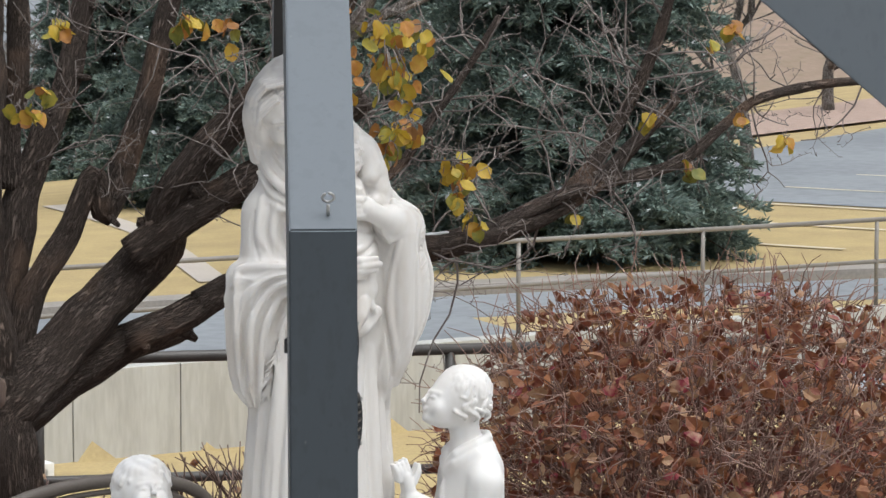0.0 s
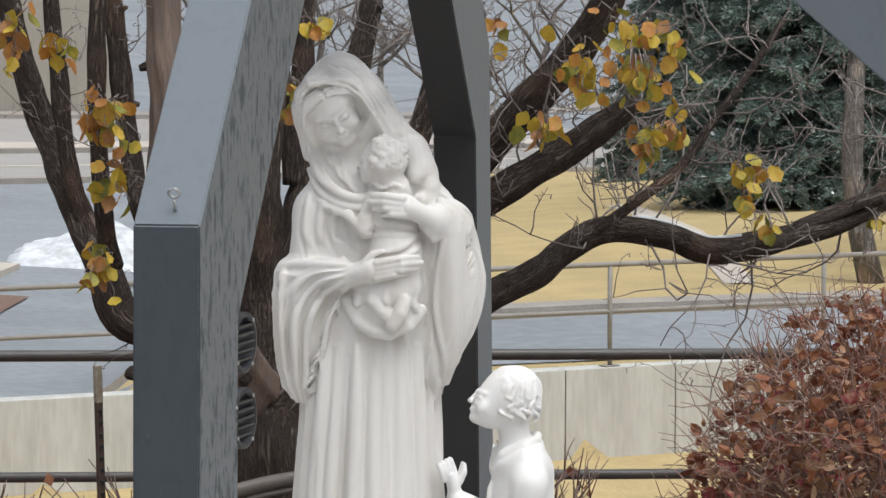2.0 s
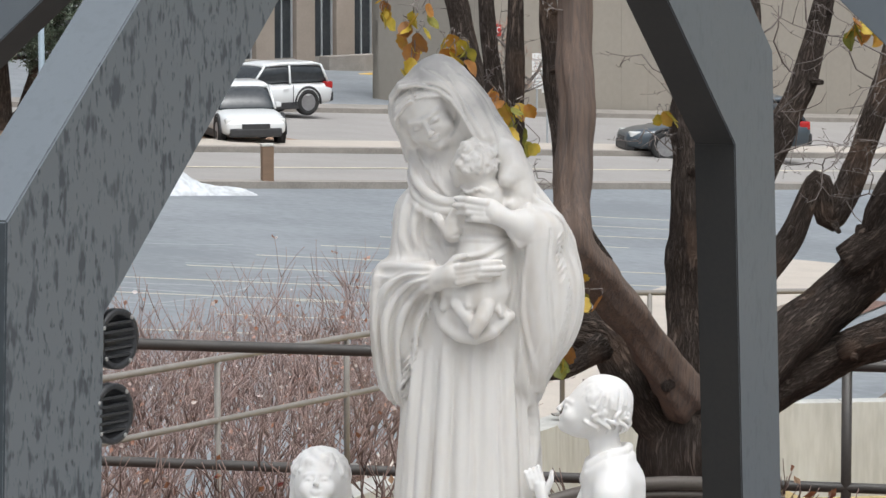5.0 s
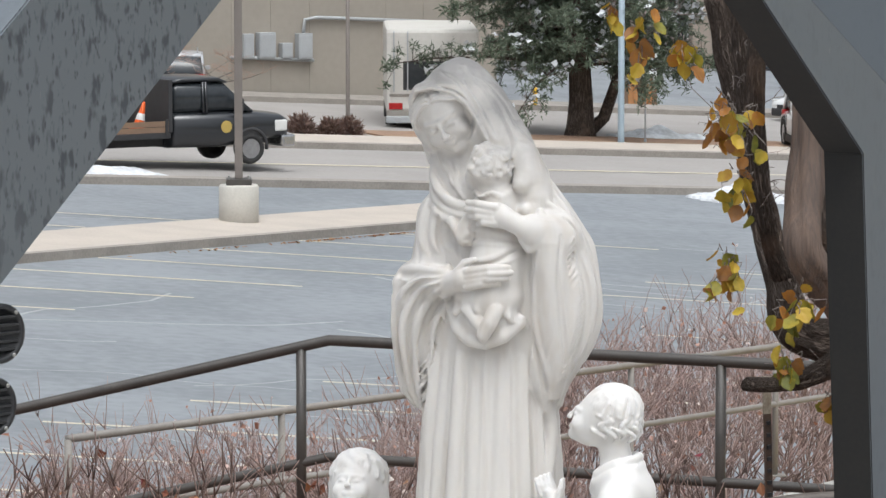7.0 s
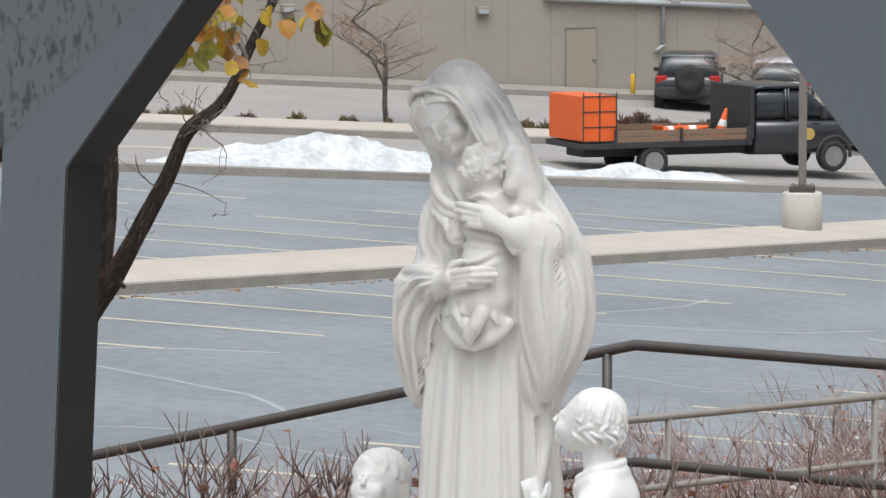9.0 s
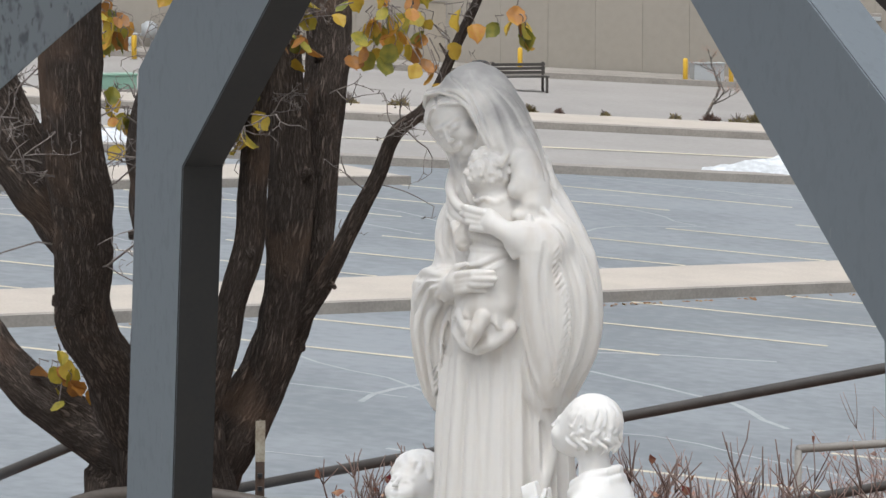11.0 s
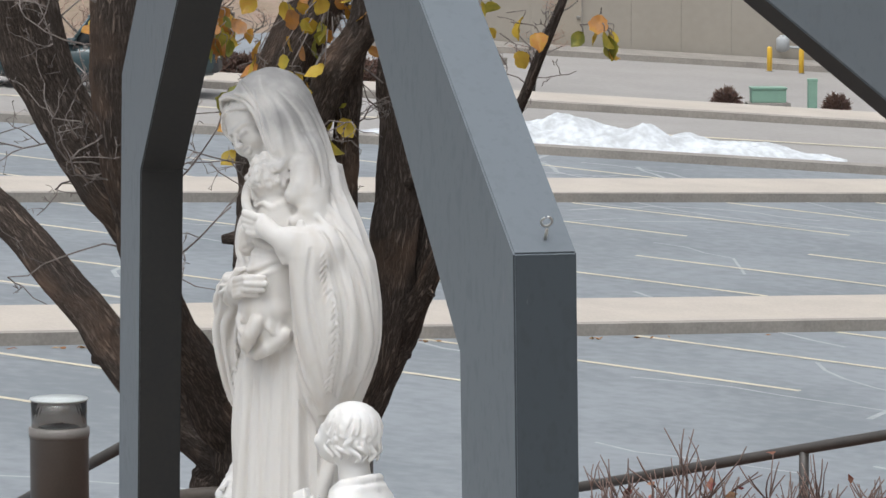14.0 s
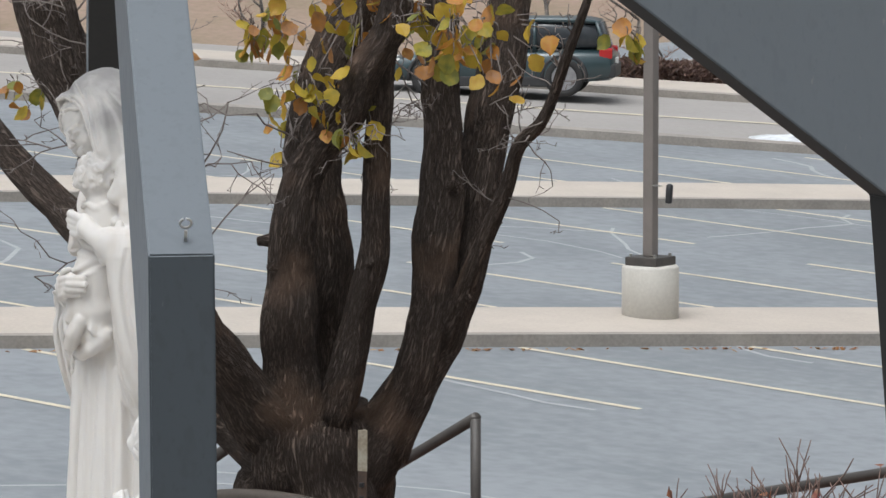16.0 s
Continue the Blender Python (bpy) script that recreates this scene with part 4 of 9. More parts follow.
    for i, (a, b) in enumerate(zip(tops, feet)):
        stroke(((a, 2.215), (0.6 * a + 0.4 * b + 0.004 * (-1) ** i, 2.05), (b, 1.80), (b * 1.06, 1.5)), 0.020, 0.007, 0.012)
    for i in range(6):
        a, b = (tops[i] + tops[i + 1]) / 2, (feet[i] + feet[i + 1]) / 2
        crease(((a, 2.21 - 0.02 * (i % 2)), (0.6 * a + 0.4 * b, 2.02), (b, 1.80), (b * 1.06, 1.5)), 0.006)
    # her hood: long soft folds from the crown to her left shoulder
    for ctrl, r in ((((-0.135, 3.055), (-0.052, 2.965), (0.0, 2.875), (0.025, 2.80)), 0.012), (((-0.10, 2.995), (-0.052, 2.915), (-0.018, 2.85)), 0.010)):
        stroke(ctrl, r, 0.005, 0.012)
    for ctrl, r in ((((-0.118, 3.025), (-0.052, 2.94), (-0.008, 2.86)), 0.006), (((-0.20, 3.05), (-0.13, 3.015), (-0.085, 2.955), (-0.06, 2.90)), 0.005)):
        crease(ctrl, r)
    for c in (((-0.06, 3.02), (-0.025, 2.95), (-0.01, 2.85), (-0.03, 2.76)), ((-0.01, 3.02), (0.04, 2.93), (0.05, 2.83), (0.02, 2.75)), ((0.06, 2.99), (0.10, 2.90), (0.10, 2.80), (0.07, 2.72))):
        stroke(c, 0.010, 0.005, 0.012, side=True)
    for c in (((-0.035, 3.02), (0.008, 2.94), (0.02, 2.84), (-0.005, 2.755)), ((0.025, 3.01), (0.07, 2.915), (0.075, 2.815), (0.045, 2.735))):
        crease(c, 0.008, True)
    # the mantle's front edge and its folds on her left side
    crease(((0.118, 2.545), (0.100, 2.43), (0.096, 2.32), (0.118, 2.20), (0.122, 2.12)), 0.010)
    stroke(((0.135, 2.535), (0.115, 2.43), (0.110, 2.32), (0.135, 2.18), (0.132, 2.12)), 0.010, 0.004, 0.006)
    crease(((0.082, 2.47), (0.090, 2.36), (0.074, 2.28)), 0.008)
    for c, r in ((((-0.03, 2.67), (0.035, 2.51), (0.07, 2.34), (0.075, 2.20)), 0.015), (((0.01, 2.70), (0.085, 2.53), (0.105, 2.33), (0.095, 2.20)), 0.013), (((-0.015, 2.56), (0.012, 2.40), (0.025, 2.22)), 0.012)):
        stroke(c, r, 0.005, 0.010, side=True)
    for c in (((-0.055, 2.63), (-0.018, 2.46), (-0.005, 2.28), (0.005, 2.15)), ((-0.005, 2.63), (0.032, 2.44), (0.048, 2.24)), ((0.01, 2.66), (0.062, 2.50), (0.090, 2.32), (0.085, 2.20)), ((-0.095, 2.58), (-0.105, 2.46), (-0.075, 2.30), (-0.03, 2.16))):
        crease(c, 0.010, True)
    for i in range(5):
        th = 0.95 + 1.4 * i / 4
        P = [(-0.085 + 0.02 * w + (0.10 + 0.09 * w) * math.cos(th), 0.045 + (0.112 + 0.018 * w) * math.sin(th), 2.79 - 0.62 * w) for w in (0, 0.2, 0.4, 0.6, 0.8, 1.0)]
        cl.path(P, [0.008, 0.012, 0.014, 0.014, 0.012, 0.008], 0.02)

    # her hands: the left one flat on the child's back, the right one under it
    cl.path([(0.125, -0.105, 2.598), (0.085, -0.135, 2.606), (0.035, -0.150, 2.632)], [0.036, 0.030, 0.030], 0.010)
    cl.ell((0.020, -0.150, 2.638), (0.044, 0.022, 0.036), frame3(0, 0, 20), 0.010)
    for (z0, x1, z1), x0 in zip(((2.662, -0.078, 2.672), (2.646, -0.084, 2.651), (2.630, -0.072, 2.631), (2.615, -0.045, 2.611)), (0.0, -0.006, -0.004, 0.006)):
        cl.path([(x0 + 0.012, -0.166, z0), ((x0 + x1) / 2, -0.172, (z0 + z1) / 2 + 0.004), (x1, -0.152, z1)], [0.0128, 0.0116, 0.0085], 0.0025)
    cl.path([(0.122, -0.085, 2.648), (0.145, -0.105, 2.60), (0.132, -0.122, 2.556), (0.105, -0.128, 2.540), (0.084, -0.138, 2.568)], [0.012, 0.014, 0.014, 0.012, 0.009], 0.006)
    cl.path([(-0.165, -0.128, 2.425), (-0.125, -0.150, 2.440), (-0.08, -0.168, 2.452)], [0.036, 0.032, 0.034], 0.010)
    cl.ell((-0.080, -0.172, 2.452), (0.046, 0.024, 0.036), frame3(0, 0, -12), 0.010)
    for z0, x1, z1 in ((2.474, 0.058, 2.490), (2.459, 0.068, 2.474), (2.444, 0.056, 2.457), (2.430, 0.025, 2.440)):
        cl.path([(-0.062, -0.190, z0), ((x1 - 0.05) / 2, -0.198, (z0 + z1) / 2 + 0.006), (x1, -0.170, z1)], [0.0132, 0.0120, 0.0088], 0.0025)
    cl.path([(-0.098, -0.178, 2.474), (-0.075, -0.178, 2.500), (-0.048, -0.172, 2.508)], [0.012, 0.0105, 0.008], 0.003)
    cl.path([(-0.162, -0.105, 2.478), (-0.150, -0.150, 2.460), (-0.148, -0.160, 2.430), (-0.155, -0.145, 2.395)], [0.010, 0.012, 0.012, 0.010], 0.006)

    # knotted fringe along the hems
    def tassels(x0, z0, x1, z1, n, dx, dz, bow):
        for i in range(n):
            u = i / (n - 1)
            x, z = x0 + (x1 - x0) * u + bow * math.sin(math.pi * u), z0 + (z1 - z0) * u
            for s in (0.0, 0.55, 1.0):
                ex, ez = x + dx * s + 0.002 * math.sin(5 * i), z - dz * (0.8 + 0.2 * math.sin(3 * i + s))
                y, y2 = cl.front(x, z, 0.0), cl.front(ex, ez, 0.0)
                if abs(y - y2) > 0.022:
                    continue
                cl.path([(x, y + 0.002, z), ((x + ex) / 2 + 0.003, (y + y2) / 2 - 0.003, (z + ez) / 2), (ex, y2 + 0.001, ez)], [0.0030, 0.0038, 0.0020], 0.0012)
    tassels(-0.164, 2.395, -0.248, 2.10, 26, -0.034, 0.060, -0.012)
    for i in range(24):
        u = i / 23
        y, z = -0.062 + 0.036 * u + 0.006 * math.sin(math.pi * u), 2.575 - 0.40 * u
        for dy in (-0.015, 0.012):
            e = z - 0.030 - 0.004 * math.sin(3 * i)
            x, x2 = cl.flank(y, z), cl.flank(y + dy, e)
            cl.path([(x - 0.001, y, z), ((x + x2) / 2 + 0.0015, y + 0.6 * dy, (z + e) / 2), (x2 - 0.002, y + dy, e)], [0.0038, 0.0046, 0.0022], 0.0015)
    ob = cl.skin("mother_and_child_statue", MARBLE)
    ob.matrix_basis = pose(0.043, 0.14, 0, 0, 0, -28)
    return tagged(ob, "white cast-stone statue of a hooded mother holding an infant", "statue")


def boy():
    cl = Clay((-0.2, -0.34, -0.98), (0.2, 0.2, 0.15), 0.0048)
    rnd = random.Random(7)
    R = frame3(0, -20, 0)
    at = lambda a, b, u: R @ np.array((a, -b, u))
    cl.ell((0, 0.02, 0.01), (0.082, 0.100, 0.102), R, 0.01)
    face(cl, at(0, 0.022, -0.018), R, 0.086)
    # hair combed from the crown: forward locks, sides over the ears, curls at the nape
    hc = Vector((0, 0.034, 0.022))
    cl.ell(hc, (0.086, 0.092, 0.086), R, 0.012)
    for i in range(46):
        th = -math.pi + 2 * math.pi * i / 46 + rnd.gauss(0, 0.04)
        front = max(0.0, -math.cos(th))
        reach = 1.62 - 0.72 * front + 0.08 * math.sin(3 * i)
        P, n = [], 9
        for k in range(n + 1):
            w = 0.10 + (reach - 0.10) * k / n
            a = th + (0.10 * math.sin(2.6 * w + i) + 0.25 * math.sin(th)) * (k / n)
            q = Vector((math.sin(a) * math.sin(w) * 0.088, math.cos(a) * math.sin(w) * 0.095, math.cos(w) * 0.089))
            q *= 1.0 + 0.02 * math.sin(2.2 * k + 1.9 * i)
            P.append(hc + q)
        cl.path(P, [0.0045 + 0.004 * math.sin(math.pi * min(1.0, 0.15 + 0.8 * k / n)) for k in range(n + 1)], 0.003)
    # loose wavy ends round the ears and the nape
    for i in range(34):
        th = -2.2 + 4.4 * i / 33 + rnd.gauss(0, 0.06)
        z0 = 0.022 - 0.020 * (i % 3) - rnd.uniform(0, 0.008)
        P, L = [], rnd.uniform(0.036, 0.052)
        for k in range(7):
            u = k / 6
            a = th + (0.16 * math.sin(5 * u + 2 * i) - 0.22 * u * math.copysign(1, th)) * 1.0
            ro = 1.0 - 0.20 * u * u + 0.05 * math.sin(6 * u + i)
            P.append(Vector((math.sin(a) * 0.087 * ro, 0.034 + math.cos(a) * 0.090 * ro, z0 - L * u)))
        cl.path(P, [0.005, 0.0068, 0.0078, 0.008, 0.0075, 0.006, 0.0035], 0.0025)
    cl.cap((0, 0.03, -0.06), (0, 0.05, -0.19), 0.05, 0.056, 0.02)
    # open shirt collar with two points
    for sx in (-1, 1):
        cl.path([(0.006 * sx, -0.024, -0.225), (0.045 * sx, -0.012, -0.178), (0.068 * sx, 0.05, -0.142), (0.045 * sx, 0.105, -0.128), (0.0, 0.118, -0.124)], [0.010, 0.016, 0.016, 0.015, 0.015], 0.004)
        cl.path([(0.010 * sx, -0.032, -0.232), (0.050 * sx, -0.022, -0.205), (0.080 * sx, 0.045, -0.170), (0.052 * sx, 0.112, -0.152), (0.0, 0.126, -0.148)], [0.007, 0.010, 0.012, 0.011, 0.011], 0.003)
        cl.cap((0.07 * sx, 0.07, -0.22), (0.125 * sx, 0.06, -0.27), 0.06, 0.055, 0.04)
        cl.cap((0.125 * sx, 0.06, -0.27), (0.135 * sx, 0.02, -0.44), 0.056, 0.05, 0.03)
        cl.cap((0.135 * sx, 0.02, -0.44), (0.02 * sx, -0.16, -0.33), 0.05, 0.032, 0.02)
        cl.cap((0.016 * sx, -0.165, -0.32), (0.014 * sx, -0.18, -0.25), 0.022, 0.018, 0.008)
        for j in range(4):
            cl.path([(0.011 * sx, -0.164 - 0.014 * j, -0.262), (0.012 * sx, -0.174 - 0.014 * j, -0.228), (0.008 * sx, -0.184 - 0.014 * j, -0.192 - 0.006 * j)], [0.0105, 0.0105, 0.0075], 0.002)
        cl.path([(0.018 * sx, -0.155, -0.27), (0.022 * sx, -0.140, -0.235), (0.014 * sx, -0.138, -0.21)], [0.011, 0.010, 0.007], 0.003)
    cl.cap((0, 0.07, -0.25), (0, 0.06, -0.52), 0.105, 0.115, 0.04)
    cl.path([(0, -0.01, -0.22), (0, -0.045, -0.30), (0, -0.06, -0.45)], 0.011, 0.005)
    for i in range(4):
        cl.ell((0.0, -0.036 - 0.014 * i, -0.265 - 0.055 * i), (0.006, 0.005, 0.006), None, 0.002)
    cl.cap((0.06, 0.02, -0.60), (0.07, -0.05, -0.90), 0.10, 0.085, 0.05)
    cl.cap((-0.06, 0.02, -0.60), (-0.07, -0.05, -0.90), 0.10, 0.085, 0.05)
    cl.cap((0, 0.06, -0.86), (0, 0.14, -0.90), 0.12, 0.06, 0.05)
    ob = cl.skin("kneeling_boy_statue", CLEANSTONE)
    ob.matrix_basis = pose(0.292, -0.055, 2.05, 0, 0, -105) @ Matrix.Scale(0.88, 4)
    return tagged(ob, "clean white cast-stone statue of a kneeling boy with folded palms", "statue")


def girl():
    cl = Clay((-0.2, -0.25, -0.75), (0.2, 0.2, 0.15), 0.0058)
    rnd = random.Random(9)
    R = frame3(0, -30, 0)
    at = lambda a, b, u: R @ np.array((a, -b, u))
    cl.ell((0, 0.02, 0.0), (0.088, 0.104, 0.11), R, 0.01)
    face(cl, at(0, 0.022, -0.02), R, 0.09)
    hc = Vector((0, 0.034, 0.018))
    cl.ell(hc, (0.090, 0.094, 0.094), R, 0.012)
    for i in range(26):
        th = -math.pi + 2 * math.pi * i / 26 + rnd.gauss(0, 0.05)
        reach = 1.75 - 0.75 * max(0.0, -math.cos(th))
        P = []
        for k in range(8):
            w = 0.1 + (reach - 0.1) * k / 7
            a = th + 0.14 * math.sin(2.4 * w + i) * k / 7
            P.append(hc + Vector((math.sin(a) * math.sin(w) * 0.094, math.cos(a) * math.sin(w) * 0.098, math.cos(w) * 0.097)) * (1 + 0.04 * math.sin(2.1 * k + 1.7 * i)))
        cl.path(P, [0.007 + 0.006 * math.sin(math.pi * (0.15 + 0.75 * k / 7)) for k in range(8)], 0.004)
    cl.cap((-0.075, 0.03, -0.02), (-0.09, 0.04, -0.16), 0.03, 0.03, 0.02)
    cl.cap((0.075, 0.03, -0.02), (0.09, 0.04, -0.16), 0.03, 0.03, 0.02)
    cl.cap((0, 0.03, -0.06), (0, 0.05, -0.2), 0.045, 0.055, 0.02)
    cl.cap((0, 0.05, -0.26), (0, 0.05, -0.6), 0.12, 0.16, 0.05)
    cl.cap((-0.1, 0.03, -0.25), (0.1, 0.03, -0.25), 0.055, 0.055, 0.04)
    for sx in (-1, 1):
        cl.cap((0.12 * sx, 0.03, -0.27), (0.03 * sx, -0.15, -0.36), 0.048, 0.03, 0.02)
    ob = cl.skin("kneeling_girl_statue", CLEANSTONE)
    ob.matrix_basis = pose(-0.40, 0.57, 1.755, 0, 0, -18) @ Matrix.Scale(0.9, 4)
    return tagged(ob, "clean white cast-stone statue of a small girl looking upwards", "statue")


mother()
boy()
girl()
PLINTH = mat("plinth_stone", (0.42, 0.40, 0.36), (0.33, 0.31, 0.28), rough=0.9, scale=4, fine=40, bump=0.3)
single("statue_plinth", boxbm((-0.72, -0.55, 0.0), (0.62, 0.85, 1.31), 0.02), PLINTH, "grey cut-stone plinth beneath the white statues", "plinth", m=pose(0, 0, 0, 0, 0, -12))
single("plinth_riser", boxbm((-0.16, -0.16, 1.305), (0.16, 0.16, 1.31 + 0.02), 0.005), PLINTH, "thin stone riser under the kneeling figure", "plinth", m=pose(0.305, -0.11, -0.2))


# ---- ground: one sheet from the raised terrace to the horizon ----
def street(a, n):
    """World x, y from metres along and across the street."""
    return a * 0.883 - n * 0.469, a * 0.469 + n * 0.883


def across(x, y):
    return -x * 0.469 + y * 0.883


def step(t):
    t = min(1.0, max(0.0, t))
    return t * t * (3 - 2 * t)


def lot_z(x, y):
    z = -2.22 - 0.068 * (min(max(x, -70), 70) + 4) - 0.002 * (y - 28)
    n, a = -x * 0.469 + y * 0.883, x * 0.883 + y * 0.469
    if n > 68 and a < 0 and x < -30:
        z -= 0.105 * min(n - 68, 60) * min(1.0, -a / 2)
    return z


def wall_y(x):
    return 25.2 - 0.113 * (x - 7.2)


def edge_y(x):
    e = 10.0 + (0.16 * (-x - 0.16) if x < -0.16 else -0.44 * (x + 0.16))
    return e if x > -4.2 else e - 11.0 * step((-4.2 - x) / 3.0)


def lawn_w(x, y):
    return step((x - (7.6 + 0.6 * (y - 25.2))) / 3.0)


def ground_z(x, y):
    if x > 6.9 and y > wall_y(x) - 0.1 or y > 26:
        p = -1.75 + (lot_z(x, y) + 1.75) * step((across(x, y) - 15) / 40)
        far = lot_z(x, y) + (p - lot_z(x, y)) * lawn_w(x, y)
    else:
        far = lot_z(x, y) + (-2.62 - lot_z(x, y)) * step((x - 3.5) / 3)
    d = y - edge_y(x)
    return far * step(d / 4.5)


def spaced(stops):
    out = []
    for a, b, s in stops:
        n = max(1, round((b - a) / s))
        out += [a + (b - a) * i / n for i in range(n)]
    return out + [stops[-1][1]]


gx = spaced([(-900, -100, 100), (-100, -40, 6), (-40, -10, 1.5), (-10, 30, 0.7), (30, 60, 2), (60, 100, 8), (100, 900, 100)])
gy = spaced([(-600, -60, 90), (-60, -20, 5), (-20, 4, 2), (4, 18, 0.6), (18, 22.5, 0.5), (22.5, 26.4, 0.13), (26.4, 70, 1.2), (70, 110, 4), (110, 900, 80)])
GV = [(x, y, ground_z(x, y)) for y in gy for x in gx]
GF, GM = [], []
nxs = len(gx)
for j in range(len(gy) - 1):
    for i in range(nxs - 1):
        GF.append((j * nxs + i, j * nxs + i + 1, (j + 1) * nxs + i + 1, (j + 1) * nxs + i))
        x, y = (gx[i] + gx[i + 1]) / 2, (gy[j] + gy[j + 1]) / 2
        if y < edge_y(x) + (1.2 if x > -4 else -0.6):
            k = 2 if y > 3.4 else 3
        elif (x > 4.2 and y < wall_y(x)) or lawn_w(x, y) > 0.35 and across(x, y) < 55:
            k = 1
        elif y < 20.5 - 4 * step((-x - 1) / 4) and -4 < x < 6:
            k = 2
        else:
            k = 0
        GM.append(k)
ground = raw("ground", GV, GF, [ASPHALT, GRASS, MULCH, TERRACE], None, "", False)
ground.data.polygons.foreach_set("material_index", GM)
ground.data.polygons.foreach_set("use_smooth", [True] * len(GF))
tagged(ground, "sloping ground of worn asphalt, dormant grass and bark mulch", "ground", kind="structure")


def ribbon(name, line, w, lift, material, label, kind="structure", thick=0.0, per=1.2, group="", parent=None):
    """A strip of given width laid on the ground along a line of (x, y), with a real side where it is thick."""
    pts = []
    for (x0, y0), (x1, y1) in zip(line, line[1:]):
        n = max(1, int(math.hypot(x1 - x0, y1 - y0) / per))
        pts += [(x0 + (x1 - x0) * i / n, y0 + (y1 - y0) * i / n) for i in range(n)]
    pts.append(line[-1])
    V, Fc = [], []
    m = max(1, int(w / 1.5))
    rows = []
    for i, (x, y) in enumerate(pts):
        a, b = pts[max(i - 1, 0)], pts[min(i + 1, len(pts) - 1)]
        dx, dy = b[0] - a[0], b[1] - a[1]
        l = math.hypot(dx, dy) or 1
        nx, ny = -dy / l, dx / l
        row = []
        for k in range(m + 1):
            o = w * (k / m - 0.5)
            px, py = x + nx * o, y + ny * o
            row.append(len(V))
            V.append((px, py, ground_z(px, py) + lift + thick))
        rows.append(row)
    for r, q in zip(rows, rows[1:]):
        for k in range(m):
            Fc.append((r[k + 1], r[k], q[k], q[k + 1]))
    if thick:
        top = len(V)
        V += [(x, y, z - thick - 0.12) for x, y, z in V]
        for r, q in zip(rows, rows[1:]):
            Fc.append((r[0], r[0] + top, q[0] + top, q[0]))
            Fc.append((r[-1], q[-1], q[-1] + top, r[-1] + top))
        for r, flip in ((rows[0], 1), (rows[-1], 0)):
            for k in range(m):
                f = (r[k], r[k + 1], r[k + 1] + top, r[k] + top)
                Fc.append(f[::-1] if flip else f)
    ob = raw(name, V, Fc, material, parent, "", False)
    if parent is None:
        tagged(ob, label, name.replace("_", " "), group, kind)
    return ob


# parking lot: islands, stall lines, crack sealant
def isl(y, k=0):
    return (-18.2 + 0.683 * (y - 23.94)) if k == 0 else (-23.5 + 0.672 * (y - 37.3))


IS0 = [(isl(y) - 1.17, y) for y in (2, 18, 34, 50, 59.6)]
ribbon("parking_island", IS0, 1.8, 0.0, CONC, "long tan concrete parking island with a low kerb", thick=0.12)
ribbon("island_kerb", [(x + 0.84, y - 0.6) for x, y in IS0], 0.16, 0.0, KERB, "weathered concrete kerb along the parking island", thick=0.135)
IS1 = [(isl(y, 1) - 1.2, y) for y in (10, 26, 40, 50.5)]
ribbon("parking_island", IS1, 1.8, 0.0, CONC, "long tan concrete parking island with dry leaves", thick=0.12)
ribbon("island_kerb", [(x + 0.86, y - 0.6) for x, y in IS1], 0.16, 0.0, KERB, "weathered concrete kerb along the parking island", thick=0.135)
paint = random.Random(3)
STALL = thing("stall_marking", "faded yellow stall lines painted on the parking lot", "road marking", kind="structure")
for i in range(16):
    y = 19.7 + 2.27 * i
    x0 = isl(y) + 0.25
    for j, (a, b) in enumerate(((x0, x0 + 4.5), (x0 - 3.4 - 4.4, x0 - 3.4))):
        ribbon("stripe", [(a, y), (b, y)], 0.105, 0.006, STRIPE, "", parent=STALL)
for i in range(12):
    y = 26.9 + 2.27 * i
    x0 = isl(y, 1) + 0.25
    ribbon("stripe", [(x0, y), (x0 + 4.4, y)], 0.105, 0.006, STRIPE, "", parent=STALL)
    if i < 10:
        ribbon("stripe", [(x0 - 8.0, y), (x0 - 3.6, y)], 0.105, 0.006, STRIPE, "", parent=STALL)
for i in range(14):
    y = 23.1 + 2.27 * i
    x0 = -7.1 + 0.683 * (y - 23.1)
    ribbon("stripe", [(x0, y), (x0 + 4.4, y)], 0.105, 0.006, STRIPE, "", parent=STALL)
for i in range(9):
    y = 46 + 2.27 * i
    x0 = 4.5 + 0.683 * (y - 46)
    ribbon("stripe", [(x0, y), (x0 + 4.6, y)], 0.105, 0.006, STRIPE, "", parent=STALL)
CRACK = thing("crack_sealing", "pale wandering sealant lines over cracks in the asphalt", "road repair", kind="structure")
for i in range(150):
    x, y = paint.uniform(-30, 12), paint.uniform(15.0, 55)
    if abs(x + 1.35 - isl(y)) < 2.4 or lawn_w(x, y) > 0:
        continue
    a = paint.choice((0.05, 0.25, 1.35, 2.9, -0.3)) + paint.gauss(0, 0.2)
    line = [(x, y)]
    for k in range(paint.randint(4, 9)):
        a += paint.gauss(0, 0.28)
        x, y = x + 0.55 * math.cos(a), y + 0.55 * math.sin(a)
        line.append((x, y))
    ribbon("sealant", line, paint.uniform(0.035, 0.085), 0.004, PATCH, "", parent=CRACK, per=0.3)

# street with kerbs, walks and verge
def along(n, a0=-70, a1=140):
    return [street(a, n) for a in range(a0, a1 + 1, 14)]


